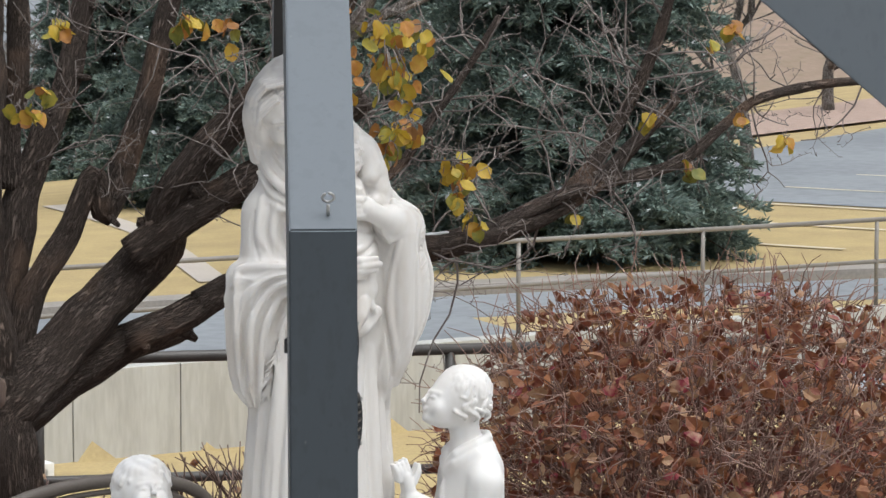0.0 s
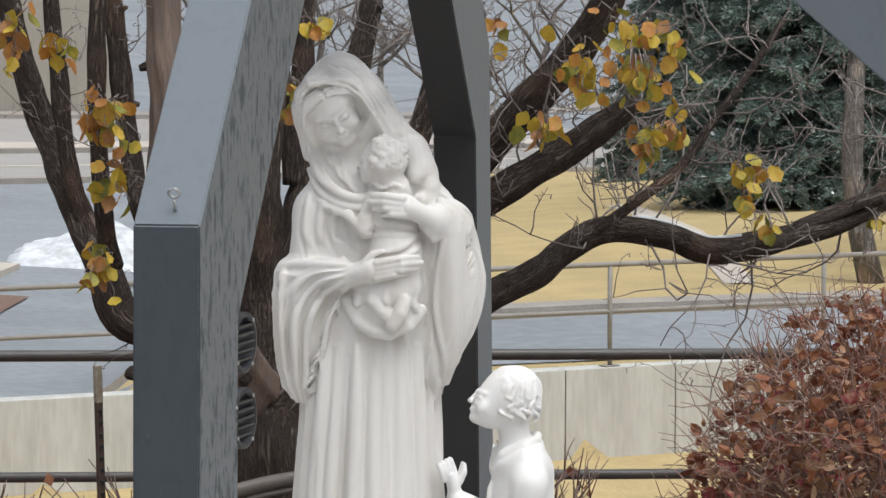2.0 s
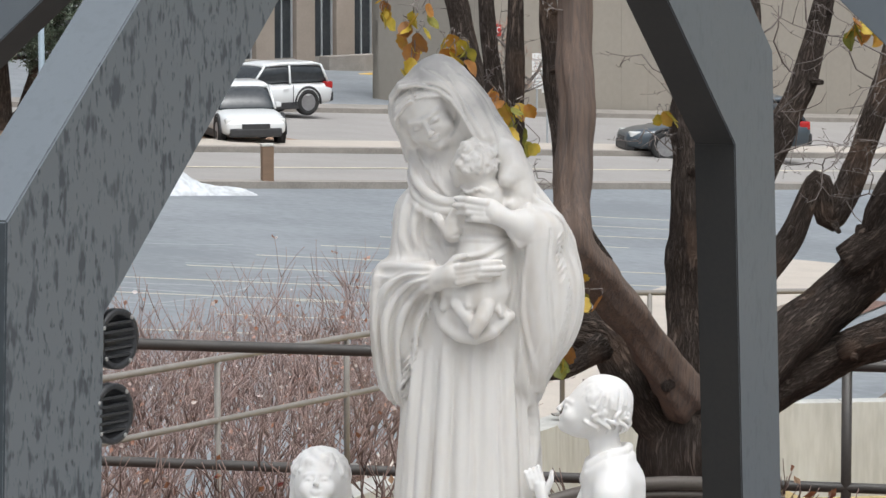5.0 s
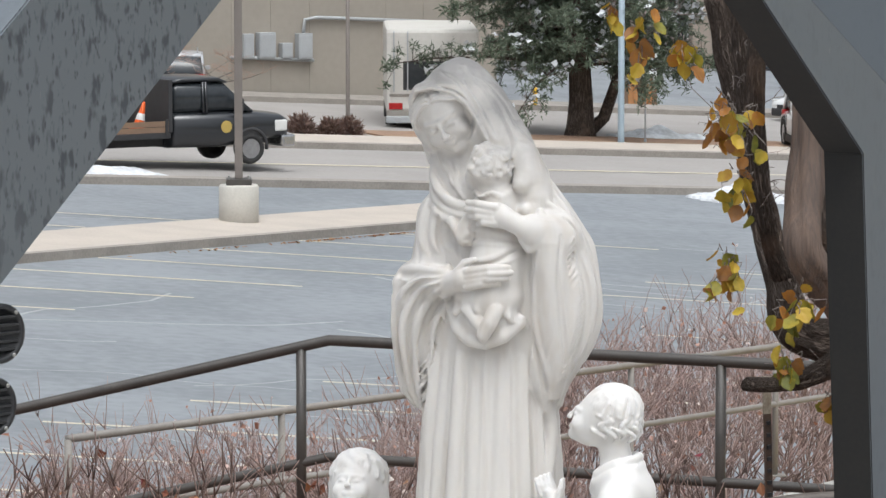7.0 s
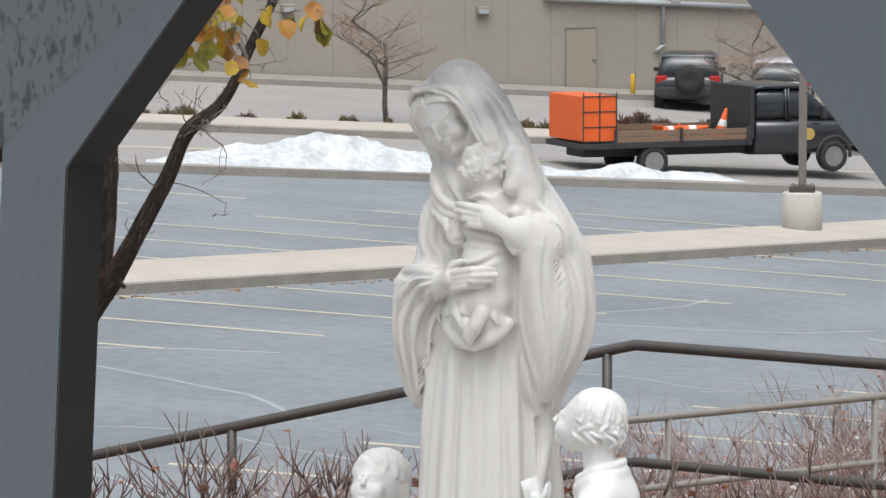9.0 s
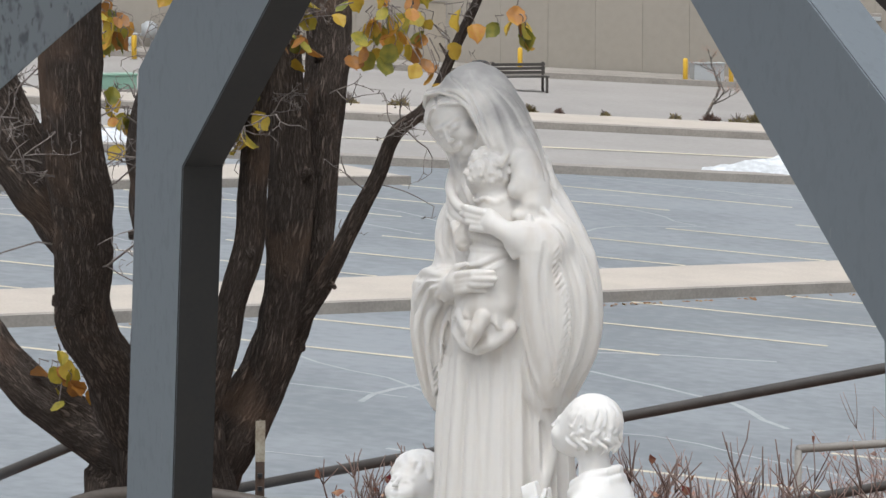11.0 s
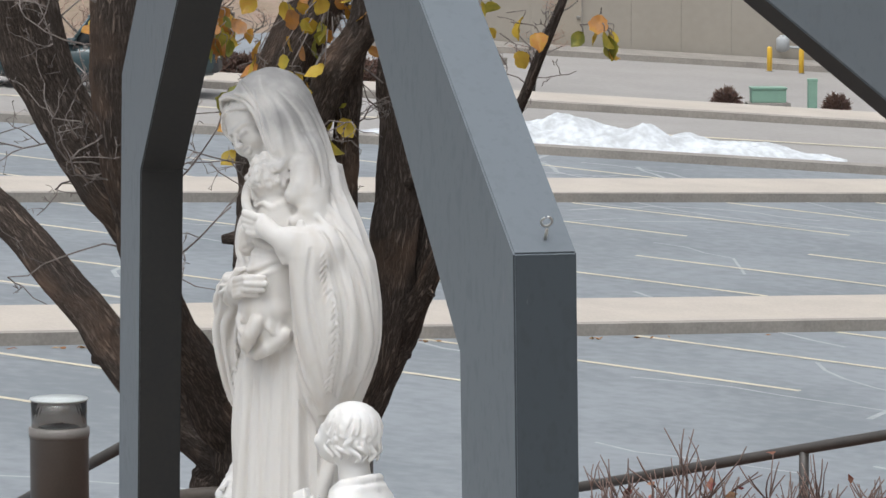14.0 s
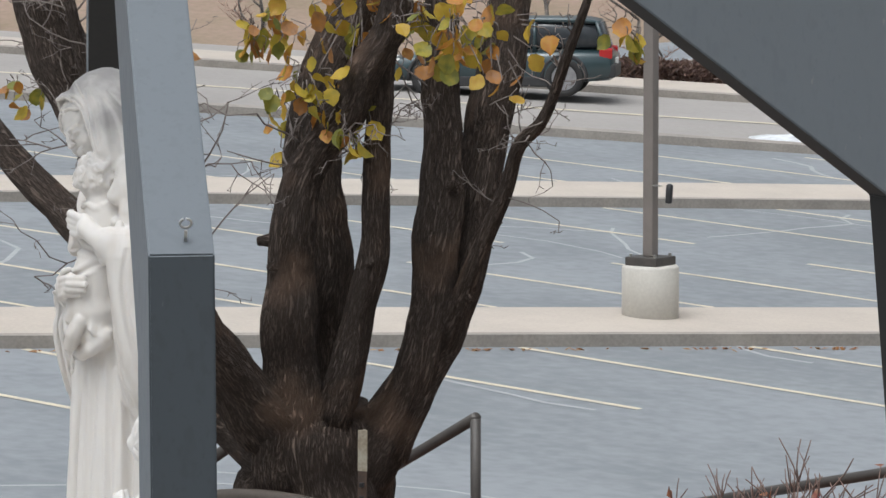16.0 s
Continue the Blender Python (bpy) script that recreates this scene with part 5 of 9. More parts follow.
ribbon("street_surface", along(58.4), 8.2, 0.02, ROAD, "pale worn asphalt street beyond the parking lot", per=4)
ribbon("street_centre_line", along(58.6), 0.22, 0.03, STRIPE, "worn yellow centre line on the street", per=4)
ribbon("street_kerb", along(54.2), 0.45, 0.0, KERB, "concrete kerb between lot and street", thick=0.14, per=4)
ribbon("street_kerb", along(62.7), 0.35, 0.0, KERB, "concrete kerb on the far side of the street", thick=0.15, per=4)
ribbon("street_walk", along(63.9), 2.0, 0.0, CONC, "pale concrete walk along the street", thick=0.14, per=4)
VERGE = mat("dry_verge", (0.32, 0.20, 0.13), (0.24, 0.16, 0.11), rough=0.95, scale=3, fine=20, bump=0.7, dist=0.04)
ribbon("street_verge", [street(a, 66.3) for a in (39, 46, 53)], 2.4, 0.01, VERGE, "dry mulched verge under a pine tree", thick=0.05)
ribbon("far_lot", along(71.5), 11.0, 0.02, ROAD, "pale asphalt lot beside the tan building", per=4)
ribbon("building_walk", along(77.0), 1.8, 0.0, KERB, "raised concrete walk at the foot of the building", thick=0.15, per=4)

# drive, lawn walk and kerb on the upper level behind the retaining wall
UP = [(8.6, 28.6), (12, 28.3), (17, 27.4), (23, 25.8), (32, 22.5), (45, 17)]
ribbon("drive", [(x - 0.1, y - 0.95) for x, y in UP], 3.7, 0.015, ASPHALT, "smooth dark asphalt drive above the retaining wall", per=0.7)
ribbon("drive_kerb", [(x + 0.45, y + 1.15) for x, y in UP], 0.5, 0.0, KERB, "pale concrete kerb beside the drive", thick=0.13, per=0.7)
ribbon("lawn_walk", [(20.5, 30.2), (24, 37), (27, 44)], 0.4, 0.015, CONC, "narrow concrete channel across the dormant lawn", per=1)
ribbon("lot_walk", [(6.2, 26.6), (8.4, 32.5), (11.3, 40.5), (16.2, 49.0), (20, 55)], 2.2, 0.0, CONC, "tan concrete walk beside the lot", thick=0.1, per=0.6)
ribbon("mulch_bed", [(11.9, 37.4), (13.9, 41.8), (18.4, 49.4)], 1.2, 0.03, MULCH, "red bark mulch bed between walk and lawn", per=0.6)
ribbon("upper_lot", [(33, 33), (52, 40)], 11, 0.015, ASPHALT, "asphalt lot beside a spruce tree", per=1.5)
UPM = thing("upper_lot_marking", "pale stall lines on the upper asphalt lot", "road marking", kind="structure")
for i in range(7):
    ribbon("stripe", [(29 + 2.4 * i, 28.0 + 0.9 * i), (27.4 + 2.4 * i, 32.4 + 0.9 * i)], 0.12, 0.022, STRIPE, "", parent=UPM)
ribbon("gravel_bed", [(36, 45), (60, 50)], 5, 0.05, mat("pink_gravel", (0.45, 0.33, 0.27), (0.30, 0.22, 0.18), rough=0.95, scale=8, fine=30, bump=0.8, dist=0.05), "bed of pinkish gravel beyond the upper lot", per=1.5)

# retaining wall in joined pours, with a coping
wall = thing("retaining_wall", "grey board-formed concrete retaining wall with rust streaks", "wall", kind="structure")
x = 7.2
while x < 30:
    x1 = x + 1.22
    bm = boxbm((0, 0, -3.2), (math.hypot(x1 - x, wall_y(x1) - wall_y(x)) - 0.012, 0.26, -1.70), 0.008)
    ob = part("wall_panel", bm, WALLC, wall)
    ob.matrix_basis = pose(x, wall_y(x) - 0.26, 0, 0, 0, math.degrees(math.atan2(wall_y(x1) - wall_y(x), x1 - x)))
    x = x1
bm = bmesh.new()
vs = [bm.verts.new(v) for v in ((7.2, 25.2, -3.2), (7.2, 25.2, -1.70), (2.6, 19.4, -1.75), (2.6, 19.4, -3.2), (7.45, 25.0, -3.2), (7.45, 25.0, -1.70), (2.85, 19.2, -1.75), (2.85, 19.2, -3.2))]
for f in ((0, 1, 2, 3), (7, 6, 5, 4), (1, 5, 6, 2), (0, 4, 5, 1), (2, 6, 7, 3)):
    bm.faces.new([vs[i] for i in f])
part("ramp_cheek", bm, WALLC, wall)

# snow: ploughed heaps
def heap(name, a, n, la, ln, h, seed, label, rot=0.0, xy=None):
    rnd = random.Random(seed)
    bumps = [(rnd.uniform(-0.7, 0.7), rnd.uniform(-0.4, 0.4), rnd.uniform(0.12, 0.34), rnd.uniform(0.35, 1.0)) for _ in range(8)]
    bumps[0] = (rnd.uniform(-0.4, 0.3), 0.0, 0.3, 1.25)
    V, Fc = [], []
    nu, nv = 130, 40
    x0, y0 = street(a, n) if xy is None else xy
    c, s = math.cos(rot), math.sin(rot)
    for j in range(nv + 1):
        for i in range(nu + 1):
            u, v = 2 * i / nu - 1, 2 * j / nv - 1
            e = max(0.0, 1 - abs(u) ** 2.2) * max(0.0, 1 - v * v)
            z = max(q * math.exp(-(((u - p) / w) ** 2 + ((v - r) / 0.6) ** 2)) for p, r, w, q in bumps) / 1.25
            z = h * e ** 0.5 * (0.3 + 0.7 * z) + (0.26 * noise.noise(Vector((u * la * 1.1, v * 1.8, seed))) + 0.10 * noise.noise(Vector((u * la * 3.2, v * 4.5, seed))) + 0.05 * noise.noise(Vector((u * la * 9, v * 10, seed)))) * h * e ** 0.3
            p, q = la * u * (1 + 0.12 * noise.noise(Vector((v * 3, seed, 1)))), ln * v * (1 + 0.25 * noise.noise(Vector((u * 4, seed, 5))))
            if xy is None:
                dx, dy = p * 0.883 - q * 0.469, p * 0.469 + q * 0.883
            else:
                dx, dy = p * c - q * s, p * s + q * c
            X, Y = x0 + dx, y0 + dy
            V.append((X, Y, ground_z(X, Y) + (z if 0 < i < nu and 0 < j < nv else -0.05) + (0.03 if e > 0 else 0)))
    for j in range(nv):
        for i in range(nu):
            k = j * (nu + 1) + i
            Fc.append((k, k + 1, k + nu + 2, k + nu + 1))
    return tagged(raw(name, V, Fc, SNOW), label, "snow pile")


heap("snow_pile", 20.6, 55.1, 4.2, 0.95, 0.66, 1, "long heap of ploughed snow along the street kerb")
heap("snow_pile", 25.6, 55.2, 2.3, 0.6, 0.3, 2, "low heap of grubby snow along the kerb")
heap("snow_pile", 34.4, 65.2, 2.0, 0.7, 0.42, 3, "rounded heap of old snow on the verge")
heap("snow_pile", 27.0, 55.2, 1.0, 0.4, 0.18, 4, "small heap of snow at the kerb end")
heap("snow_pile", 3.7, 55.4, 4.0, 0.85, 0.52, 5, "long heap of ploughed snow along the street kerb")
heap("snow_pile", 47.9, 67.9, 1.3, 0.6, 0.3, 7, "heap of old snow behind the street verge")
heap("snow_pile", 0, 0, 2.6, 1.5, 0.66, 8, "bright heap of ploughed snow at the lot's edge", 1.1, (23.5, 56.8))
heap("snow_pile", 39.7, 53.0, 1.3, 0.55, 0.36, 9, "rounded heap of snow at the lot's corner")

# ---- far side of the street: tan building ----
hall = thing("tan_building", "long tan building with plain panel walls, utility boxes and doors", "building")


def on_wall(a, h, off=0.0):
    x, y = street(a, 78.0 - off)
    xb, yb = street(a, 78.0)
    return x, y, lot_z(xb, yb) + h


TURN = math.degrees(math.atan2(0.469, 0.883))
for i in range(42):
    a0 = 2.0 + 1.1333 * i
    x, y, z = on_wall(a0, -1.2)
    ob = part("wall_panel", boxbm((0, 0, 0), (1.129, 0.35, 9.2), 0.006), STUCCO, hall)
    ob.matrix_basis = pose(x, y, z, 0, 0, TURN)
x, y, z = on_wall(2.0, -1.2)
part("roof", boxbm((-0.2, -0.15, 5.6), (47.9, 18, 5.9)), KERB, hall).matrix_basis = pose(x, y, z - 0.2, 0, 0, TURN)
part("back_wall", boxbm((0, 17.6, -2), (47.6, 18, 5.6)), STUCCO, hall).matrix_basis = pose(x, y, z, 0, 0, TURN)
for a0 in (2.0, 49.25):
    x, y, z = on_wall(a0, -1.2)
    part("end_wall", boxbm((0, 0.36, -1.0), (0.34, 17.9, 5.6), 0.01), STUCCO, hall).matrix_basis = pose(x, y, z, 0, 0, TURN)
annex = thing("tan_annex", "long plain tan panel building with a brick entry pier", "building")
for i in range(24):
    x, y, z = on_wall(69.8 + 1.1333 * i, -1.2)
    part("wall_panel", boxbm((0, 0, 0), (1.129, 0.35, 9.2), 0.006), STUCCO, annex).matrix_basis = pose(x, y, z, 0, 0, TURN)
x, y, z = on_wall(69.8, -1.2)
part("roof", boxbm((-0.2, -0.15, 9.2), (27.4, 5.2, 9.4)), KERB, annex).matrix_basis = pose(x, y, z, 0, 0, TURN)
for a0 in (69.8, 96.6):
    x, y, z = on_wall(a0, -1.2)
    part("end_wall", boxbm((0, 0.36, -1.0), (0.34, 5.0, 9.2), 0.01), STUCCO, annex).matrix_basis = pose(x, y, z, 0, 0, TURN)
x, y, z = on_wall(69.8, -1.2)
part("back_wall", boxbm((0, 4.7, -2), (27.2, 5.0, 9.2)), STUCCO, annex).matrix_basis = pose(x, y, z, 0, 0, TURN)
DOORP = mat("tan_door_paint", (0.35, 0.305, 0.25), (0.32, 0.28, 0.225), rough=0.6, scale=1, fine=20)
for a, w, h in ((34.1, 0.85, 1.6), (3.5, 0.8, 1.5), (15.8, 0.8, 1.5)):
    x, y, z = on_wall(a, 0.0, 0.0)
    d = part("door", boxbm((0.03, -0.03, 0.02), (w - 0.03, 0.02, h - 0.03), 0.006), DOORP, hall, "tan painted steel service door")
    d.matrix_basis = pose(x, y, z, 0, 0, TURN)
    for lo, hi in (((0, -0.05, 0), (0.03, 0.02, h)), ((w - 0.03, -0.05, 0), (w, 0.02, h)), ((0.03, -0.05, h - 0.03), (w - 0.03, 0.02, h))):
        part("door_frame", boxbm(lo, hi, 0.003), KERB, d)
    part("door_handle", boxbm((w - 0.14, -0.075, 0.72 * h / 1.5), (w - 0.06, -0.03, 0.78 * h / 1.5), 0.01), ZINC, d)
UTIL = mat("utility_grey", (0.42, 0.44, 0.45), (0.36, 0.37, 0.38), rough=0.45, scale=3, fine=30)
for a, h0, w, hh in ((41.9, 0.96, 0.3, 0.63), (42.35, 0.98, 0.48, 0.66), (43.02, 1.02, 0.3, 0.38), (43.5, 1.0, 0.4, 0.66)):
    x, y, z = on_wall(a, h0)
    b = part("meter_cabinet", boxbm((0, -0.22, 0), (w, 0.0, hh), 0.015), UTIL, hall, "grey electrical cabinet")
    b.matrix_basis = pose(x, y, z, 0, 0, TURN)
    part("cabinet_door", boxbm((0.03, -0.235, 0.04), (w - 0.03, -0.218, hh - 0.05), 0.006), UTIL, b)
for pts in (((43.7, 1.65), (43.75, 2.02), (44.1, 2.09), (48.5, 2.12)), ((41.6, 0.99), (44.0, 0.99)), ((36.7, 1.25), (36.7, 4.0)), ((36.75, 1.3), (36.5, 1.1))):
    pipe("conduit", [on_wall(a, h, 0.08) for a, h in pts], 0.045, UTIL, hall)
for a, h in ((26.9, 1.62), (31.9, 1.8), (37.0, 2.32), (48.2, 2.05)):
    x, y, z = on_wall(a, h)
    b = part("wall_light", boxbm((-0.16, -0.16, 0), (0.16, 0, 0.2), 0.03), KERB, hall, "pale wall-mounted lamp")
    b.matrix_basis = pose(x, y, z, 0, 0, TURN)
    part("lens", boxbm((-0.12, -0.18, 0.02), (0.12, -0.155, 0.12), 0.01), UTIL, b)
pipe("gutter", [on_wall(33.5, 2.28, 0.1), on_wall(39.5, 2.32, 0.1)], 0.07, UTIL, hall)
# gas meter set
for pts, r in (((8.7, 0.42), (9.8, 0.42)), 0.03), (((9.2, 0.0), (9.2, 0.42)), 0.03), (((9.7, 0.1), (9.7, 0.42)), 0.03):
    pipe("gas_pipe", [on_wall(a, h, 0.35) for a, h in pts], r, UTIL, hall)
for a, h, r in ((8.8, 0.5, 0.15), (9.65, 0.55, 0.18)):
    x, y, z = on_wall(a, h, 0.35)
    part("gas_meter", lathe([(0.05, -0.2), (r, -0.15), (r, 0.1), (0.06, 0.18)], 14, pose(x, y, z)), UTIL, hall, "blue-grey gas meter", True)
# red connection plate and small fixtures at the entry end
REDP = plain("red_sign_paint", (0.5, 0.045, 0.035), 0.4)
WHITEP = plain("white_sign_paint", (0.78, 0.78, 0.76), 0.5)
x, y, z = on_wall(70.0, 2.22)
pl = part("sign_plate", boxbm((0, -0.03, 0), (0.52, 0, 0.36), 0.01), REDP, annex, "red plate lettered in white")
pl.matrix_basis = pose(x, y, z, 0, 0, TURN)
txt = bpy.data.curves.new("sign_letters", "FONT")
txt.body, txt.size, txt.extrude, txt.align_x = "FDC", 0.24, 0.004, "CENTER"
txt.materials.append(WHITEP)
let = new("sign_letters", txt)
let.parent = pl
let.matrix_basis = pose(0.26, -0.036, 0.10, 90, 0, 0)

# glazed building beyond the street corner
glz = thing("glazed_building", "grey building with dark glazed bays above a yellow kerb", "building")
DARKGL = mat("dark_window", (0.03, 0.035, 0.04), (0.06, 0.065, 0.07), rough=0.12, scale=1, fine=10, bump=0.0)
gx0, gy0 = street(72, 99)
gz0 = -4.45
G_AT = pose(gx0, gy0, gz0, 0, 0, TURN)
PILASTER = mat("store_pilaster", (0.36, 0.30, 0.25), (0.29, 0.245, 0.205), rough=0.85, scale=1.5, fine=20)
for ob in (part("wall", boxbm((-9, 0.3, -1.5), (19, 0.7, 8), 0.02), PILASTER, glz), part("parapet", boxbm((-9.2, -0.1, 5.2), (19.2, 0.3, 8.2), 0.02), PILASTER, glz)):
    ob.matrix_basis = G_AT


# ---- railings near the shrine ----
def railing(name, label, tops, posts, drop, r, material, ext=0.0, base=True, plates=False):
    th = thing(name, label, "railing")
    pipe("top_rail", tops, r, material, th)
    pipe("lower_rail", [(x, y, z - drop) for x, y, z in tops], r * 0.9, material, th)
    for x, y, z, zb in posts:
        pipe("post", [(x, y, zb), (x, y, z - 0.005)], r * 0.92, material, th)
        if plates:
            part("base_plate", boxbm((x - 0.09, y - 0.06, zb), (x + 0.09, y + 0.06, zb + 0.015), 0.004), material, th)
    return th


def between(p, q, u):
    return tuple(p[i] + (q[i] - p[i]) * u for i in range(3))


CO = (-0.158, 9.592, 1.07)
LE = (-5.2, 10.45, -0.13)
RI = (9.0, 5.53, 1.0)
lps = [between(CO, LE, u) for u in (0.03, 0.445, 0.86)]
rps = [between(CO, RI, u) for u in (0.217, 0.434, 0.651, 0.868)]
BEND = [between(CO, LE, 1.0), between(CO, LE, 0.5), between(CO, LE, 0.03), CO, between(CO, RI, 0.012), between(CO, RI, 0.5), RI]
railing("dark_railing", "dark bronze pipe railing along the terrace edge", BEND, [(x, y, z, ground_z(x, y) - 0.05) for x, y, z in lps + rps], 0.63, 0.030, RAIL)
for (px, py, pz), nm in (((-3.68, 7.36, 0.97), 0), ((-4.33, 6.40, 0.97), 1)):
    d = Vector((-0.83, 0.56, -0.35))
    p = Vector((px, py, pz))
    tops = [tuple(p), tuple(p + d * 1.3), tuple(p + d * 2.6)]
    railing("stair_handrail", "dark bronze pipe handrail going down steps", tops, [(*tops[0], 0.0), (*tops[2], ground_z(tops[2][0], tops[2][1]) - 0.3)], 0.5, 0.029, RAIL)
# lighter rail down the ramp and along the retaining wall
G0, G1, G2 = (-1.68, 13.64, -0.06), (7.35, 25.02, -0.62), (29, 22.6, -0.72)
gposts = [(*between(G0, G1, u), 0) for u in (0.0, 0.155, 0.31, 0.465, 0.62, 0.775, 0.93)]
gposts = [(x, y, z, ground_z(x, y) - 0.1 if i < 4 else z - 1.08) for i, (x, y, z, _) in enumerate(gposts)]
u = 0.02
while u < 1.0:
    x, y, z = between(G1, G2, u)
    gposts.append((x, y, z, -1.70))
    u += 0.112
railing("grey_railing", "weathered grey pipe railing down the ramp and along the wall", [G0, between(G0, G1, 0.5), G1, between(G1, G2, 0.3), G2], gposts, 0.48, 0.027, GALV, plates=True)

# ---- bollard light ----
bol = thing("bollard_light", "brown bollard light with a clear ribbed lantern top", "bollard light", pose(-4.53, 5.85, 0))
BROWN = mat("bronze_powder_coat", (0.105, 0.088, 0.074), (0.085, 0.072, 0.062), rough=0.4, scale=8, fine=80)
part("body", lathe([(0.138, 0), (0.14, 0.98), (0.142, 0.985), (0.142, 1.0), (0.02, 1.0)], 32), BROWN, bol, "", True)
part("collar", lathe([(0.143, 0.985), (0.145, 1.0), (0.145, 1.03), (0.13, 1.035)], 32), mat("collar_coat", (0.23, 0.21, 0.195), (0.18, 0.165, 0.15), rough=0.45, scale=8, fine=80), bol, "", True)
lz = part("lantern", lathe([(0.133, 1.03), (0.133, 1.16), (0.131, 1.16), (0.131, 1.03)], 32), glass_mat("clear_acrylic"), bol, "clear acrylic lantern sleeve", True)
lz.visible_shadow = False
LOUVRE = mat("dark_louvre", (0.05, 0.053, 0.055), (0.08, 0.083, 0.085), rough=0.4, scale=20, fine=90)
for i in range(5):
    part("louvre_ring", lathe([(0.09, 1.046 + 0.023 * i), (0.120, 1.036 + 0.023 * i), (0.120, 1.039 + 0.023 * i), (0.09, 1.056 + 0.023 * i)], 28), LOUVRE, bol, "", True)
part("core", lathe([(0.10, 1.03), (0.10, 1.155), (0.03, 1.158)], 28), LOUVRE, bol, "", True)
part("cap", lathe([(0.135, 1.158), (0.14, 1.163), (0.139, 1.170), (0.02, 1.176)], 32), mat("frosted_cap", (0.55, 0.58, 0.57), (0.48, 0.50, 0.49), rough=0.4, scale=8, fine=60), bol, "pale frosted cap", True)


# ---- steel stakes beside the trees ----
def stake(x, y, z, lean):
    st = thing("tree_stake", "rusty studded steel stake with a pale tip", "stake", pose(x, y, 0, lean[0], lean[1], 20))
    bm = bmesh.new()
    add_box(bm, (-0.019, -0.004, -0.1), (0.019, 0.004, z - 0.17), 0.001)
    add_box(bm, (-0.004, 0.004, -0.1), (0.004, 0.03, z - 0.17), 0.001)
    part("shaft", bm, mat("rusty_stake", (0.055, 0.042, 0.036), (0.10, 0.06, 0.04), rough=0.8, scale=20, fine=120), st)
    bm = bmesh.new()
    add_box(bm, (-0.02, -0.005, z - 0.17), (0.02, 0.005, z), 0.001)
    add_box(bm, (-0.005, 0.005, z - 0.17), (0.005, 0.031, z), 0.001)
    part("tip", bm, mat("flaking_tip_paint", (0.40, 0.37, 0.30), (0.22, 0.17, 0.12), rough=0.8, scale=18, fine=90), st, "pale flaking painted tip")
    for i in range(int((z - 0.25) / 0.055)):
        part("stud", boxbm((-0.01, -0.014, 0.1 + 0.055 * i), (0.01, -0.004, 0.118 + 0.055 * i), 0.002), BLACKP, st)


stake(1.746, 6.29, 1.31, (1.0, -2.5))
stake(-2.172, 4.30, 1.38, (0, 0.8))


# ---- ornate iron benches ----
def bench(x, y, rz, brown):
    IR = mat("bench_iron", (0.075, 0.062, 0.052), (0.10, 0.082, 0.068), rough=0.5, scale=12, fine=90)
    b = thing("garden_bench", "dark brown cast-iron garden bench with a scrolled arched back", "bench", pose(x, y, 0, 0, 0, rz), "garden benches")
    arch = [(0.65 * math.cos(math.pi * i / 18), 0.0, 0.86 + 0.26 * math.sin(math.pi * i / 18) ** 0.7) for i in range(19)]
    V, Fc = [], []
    tube_data(arch, [0.028] * 19, 10, V, Fc)
    raw("back_rail", V, Fc, IR, b)
    V, Fc = [], []
    tube_data([(p[0] * 0.94, -0.002, p[2] - 0.045) for p in arch], [0.012] * 19, 8, V, Fc)
    raw("inner_rail", V, Fc, IR, b)
    for sx in (-1, 1):
        for cxx, r in ((0.42, 0.11), (0.18, 0.13)):
            V, Fc = [], []
            sp = [(sx * cxx + r * (1 - i / 30) * math.cos(i * 0.45), 0, 0.90 + r * (1 - i / 30) * math.sin(i * 0.45)) for i in range(26)]
            tube_data(sp, [0.013] * 26, 7, V, Fc)
            raw("scroll", V, Fc, IR, b)
            bm = lathe([(0.01, -0.012), (0.055, -0.01), (0.06, 0.0), (0.03, 0.014)], 8, pose(sx * cxx, 0, 0.99, 90, 0, 0))
            part("rosette", bm, IR, b)
    for i in range(7):
        part("seat_slat", boxbm((-0.62, -0.47 + 0.065 * i, 0.44), (0.62, -0.42 + 0.065 * i, 0.465), 0.006), IR, b)
    for sx in (-0.6, 0.6):
        for yy, h in ((-0.45, 0.62), (0.0, 0.88)):
            pipe("leg", [(sx, yy, 0), (sx, yy, h)], 0.022, IR, b)
        pipe("arm", [(sx, 0, 0.66), (sx, -0.25, 0.67), (sx, -0.48, 0.62)], 0.022, IR, b)


bench(1.67, 4.05, 6, 0)
bench(-2.37, 4.0, -4, 1)


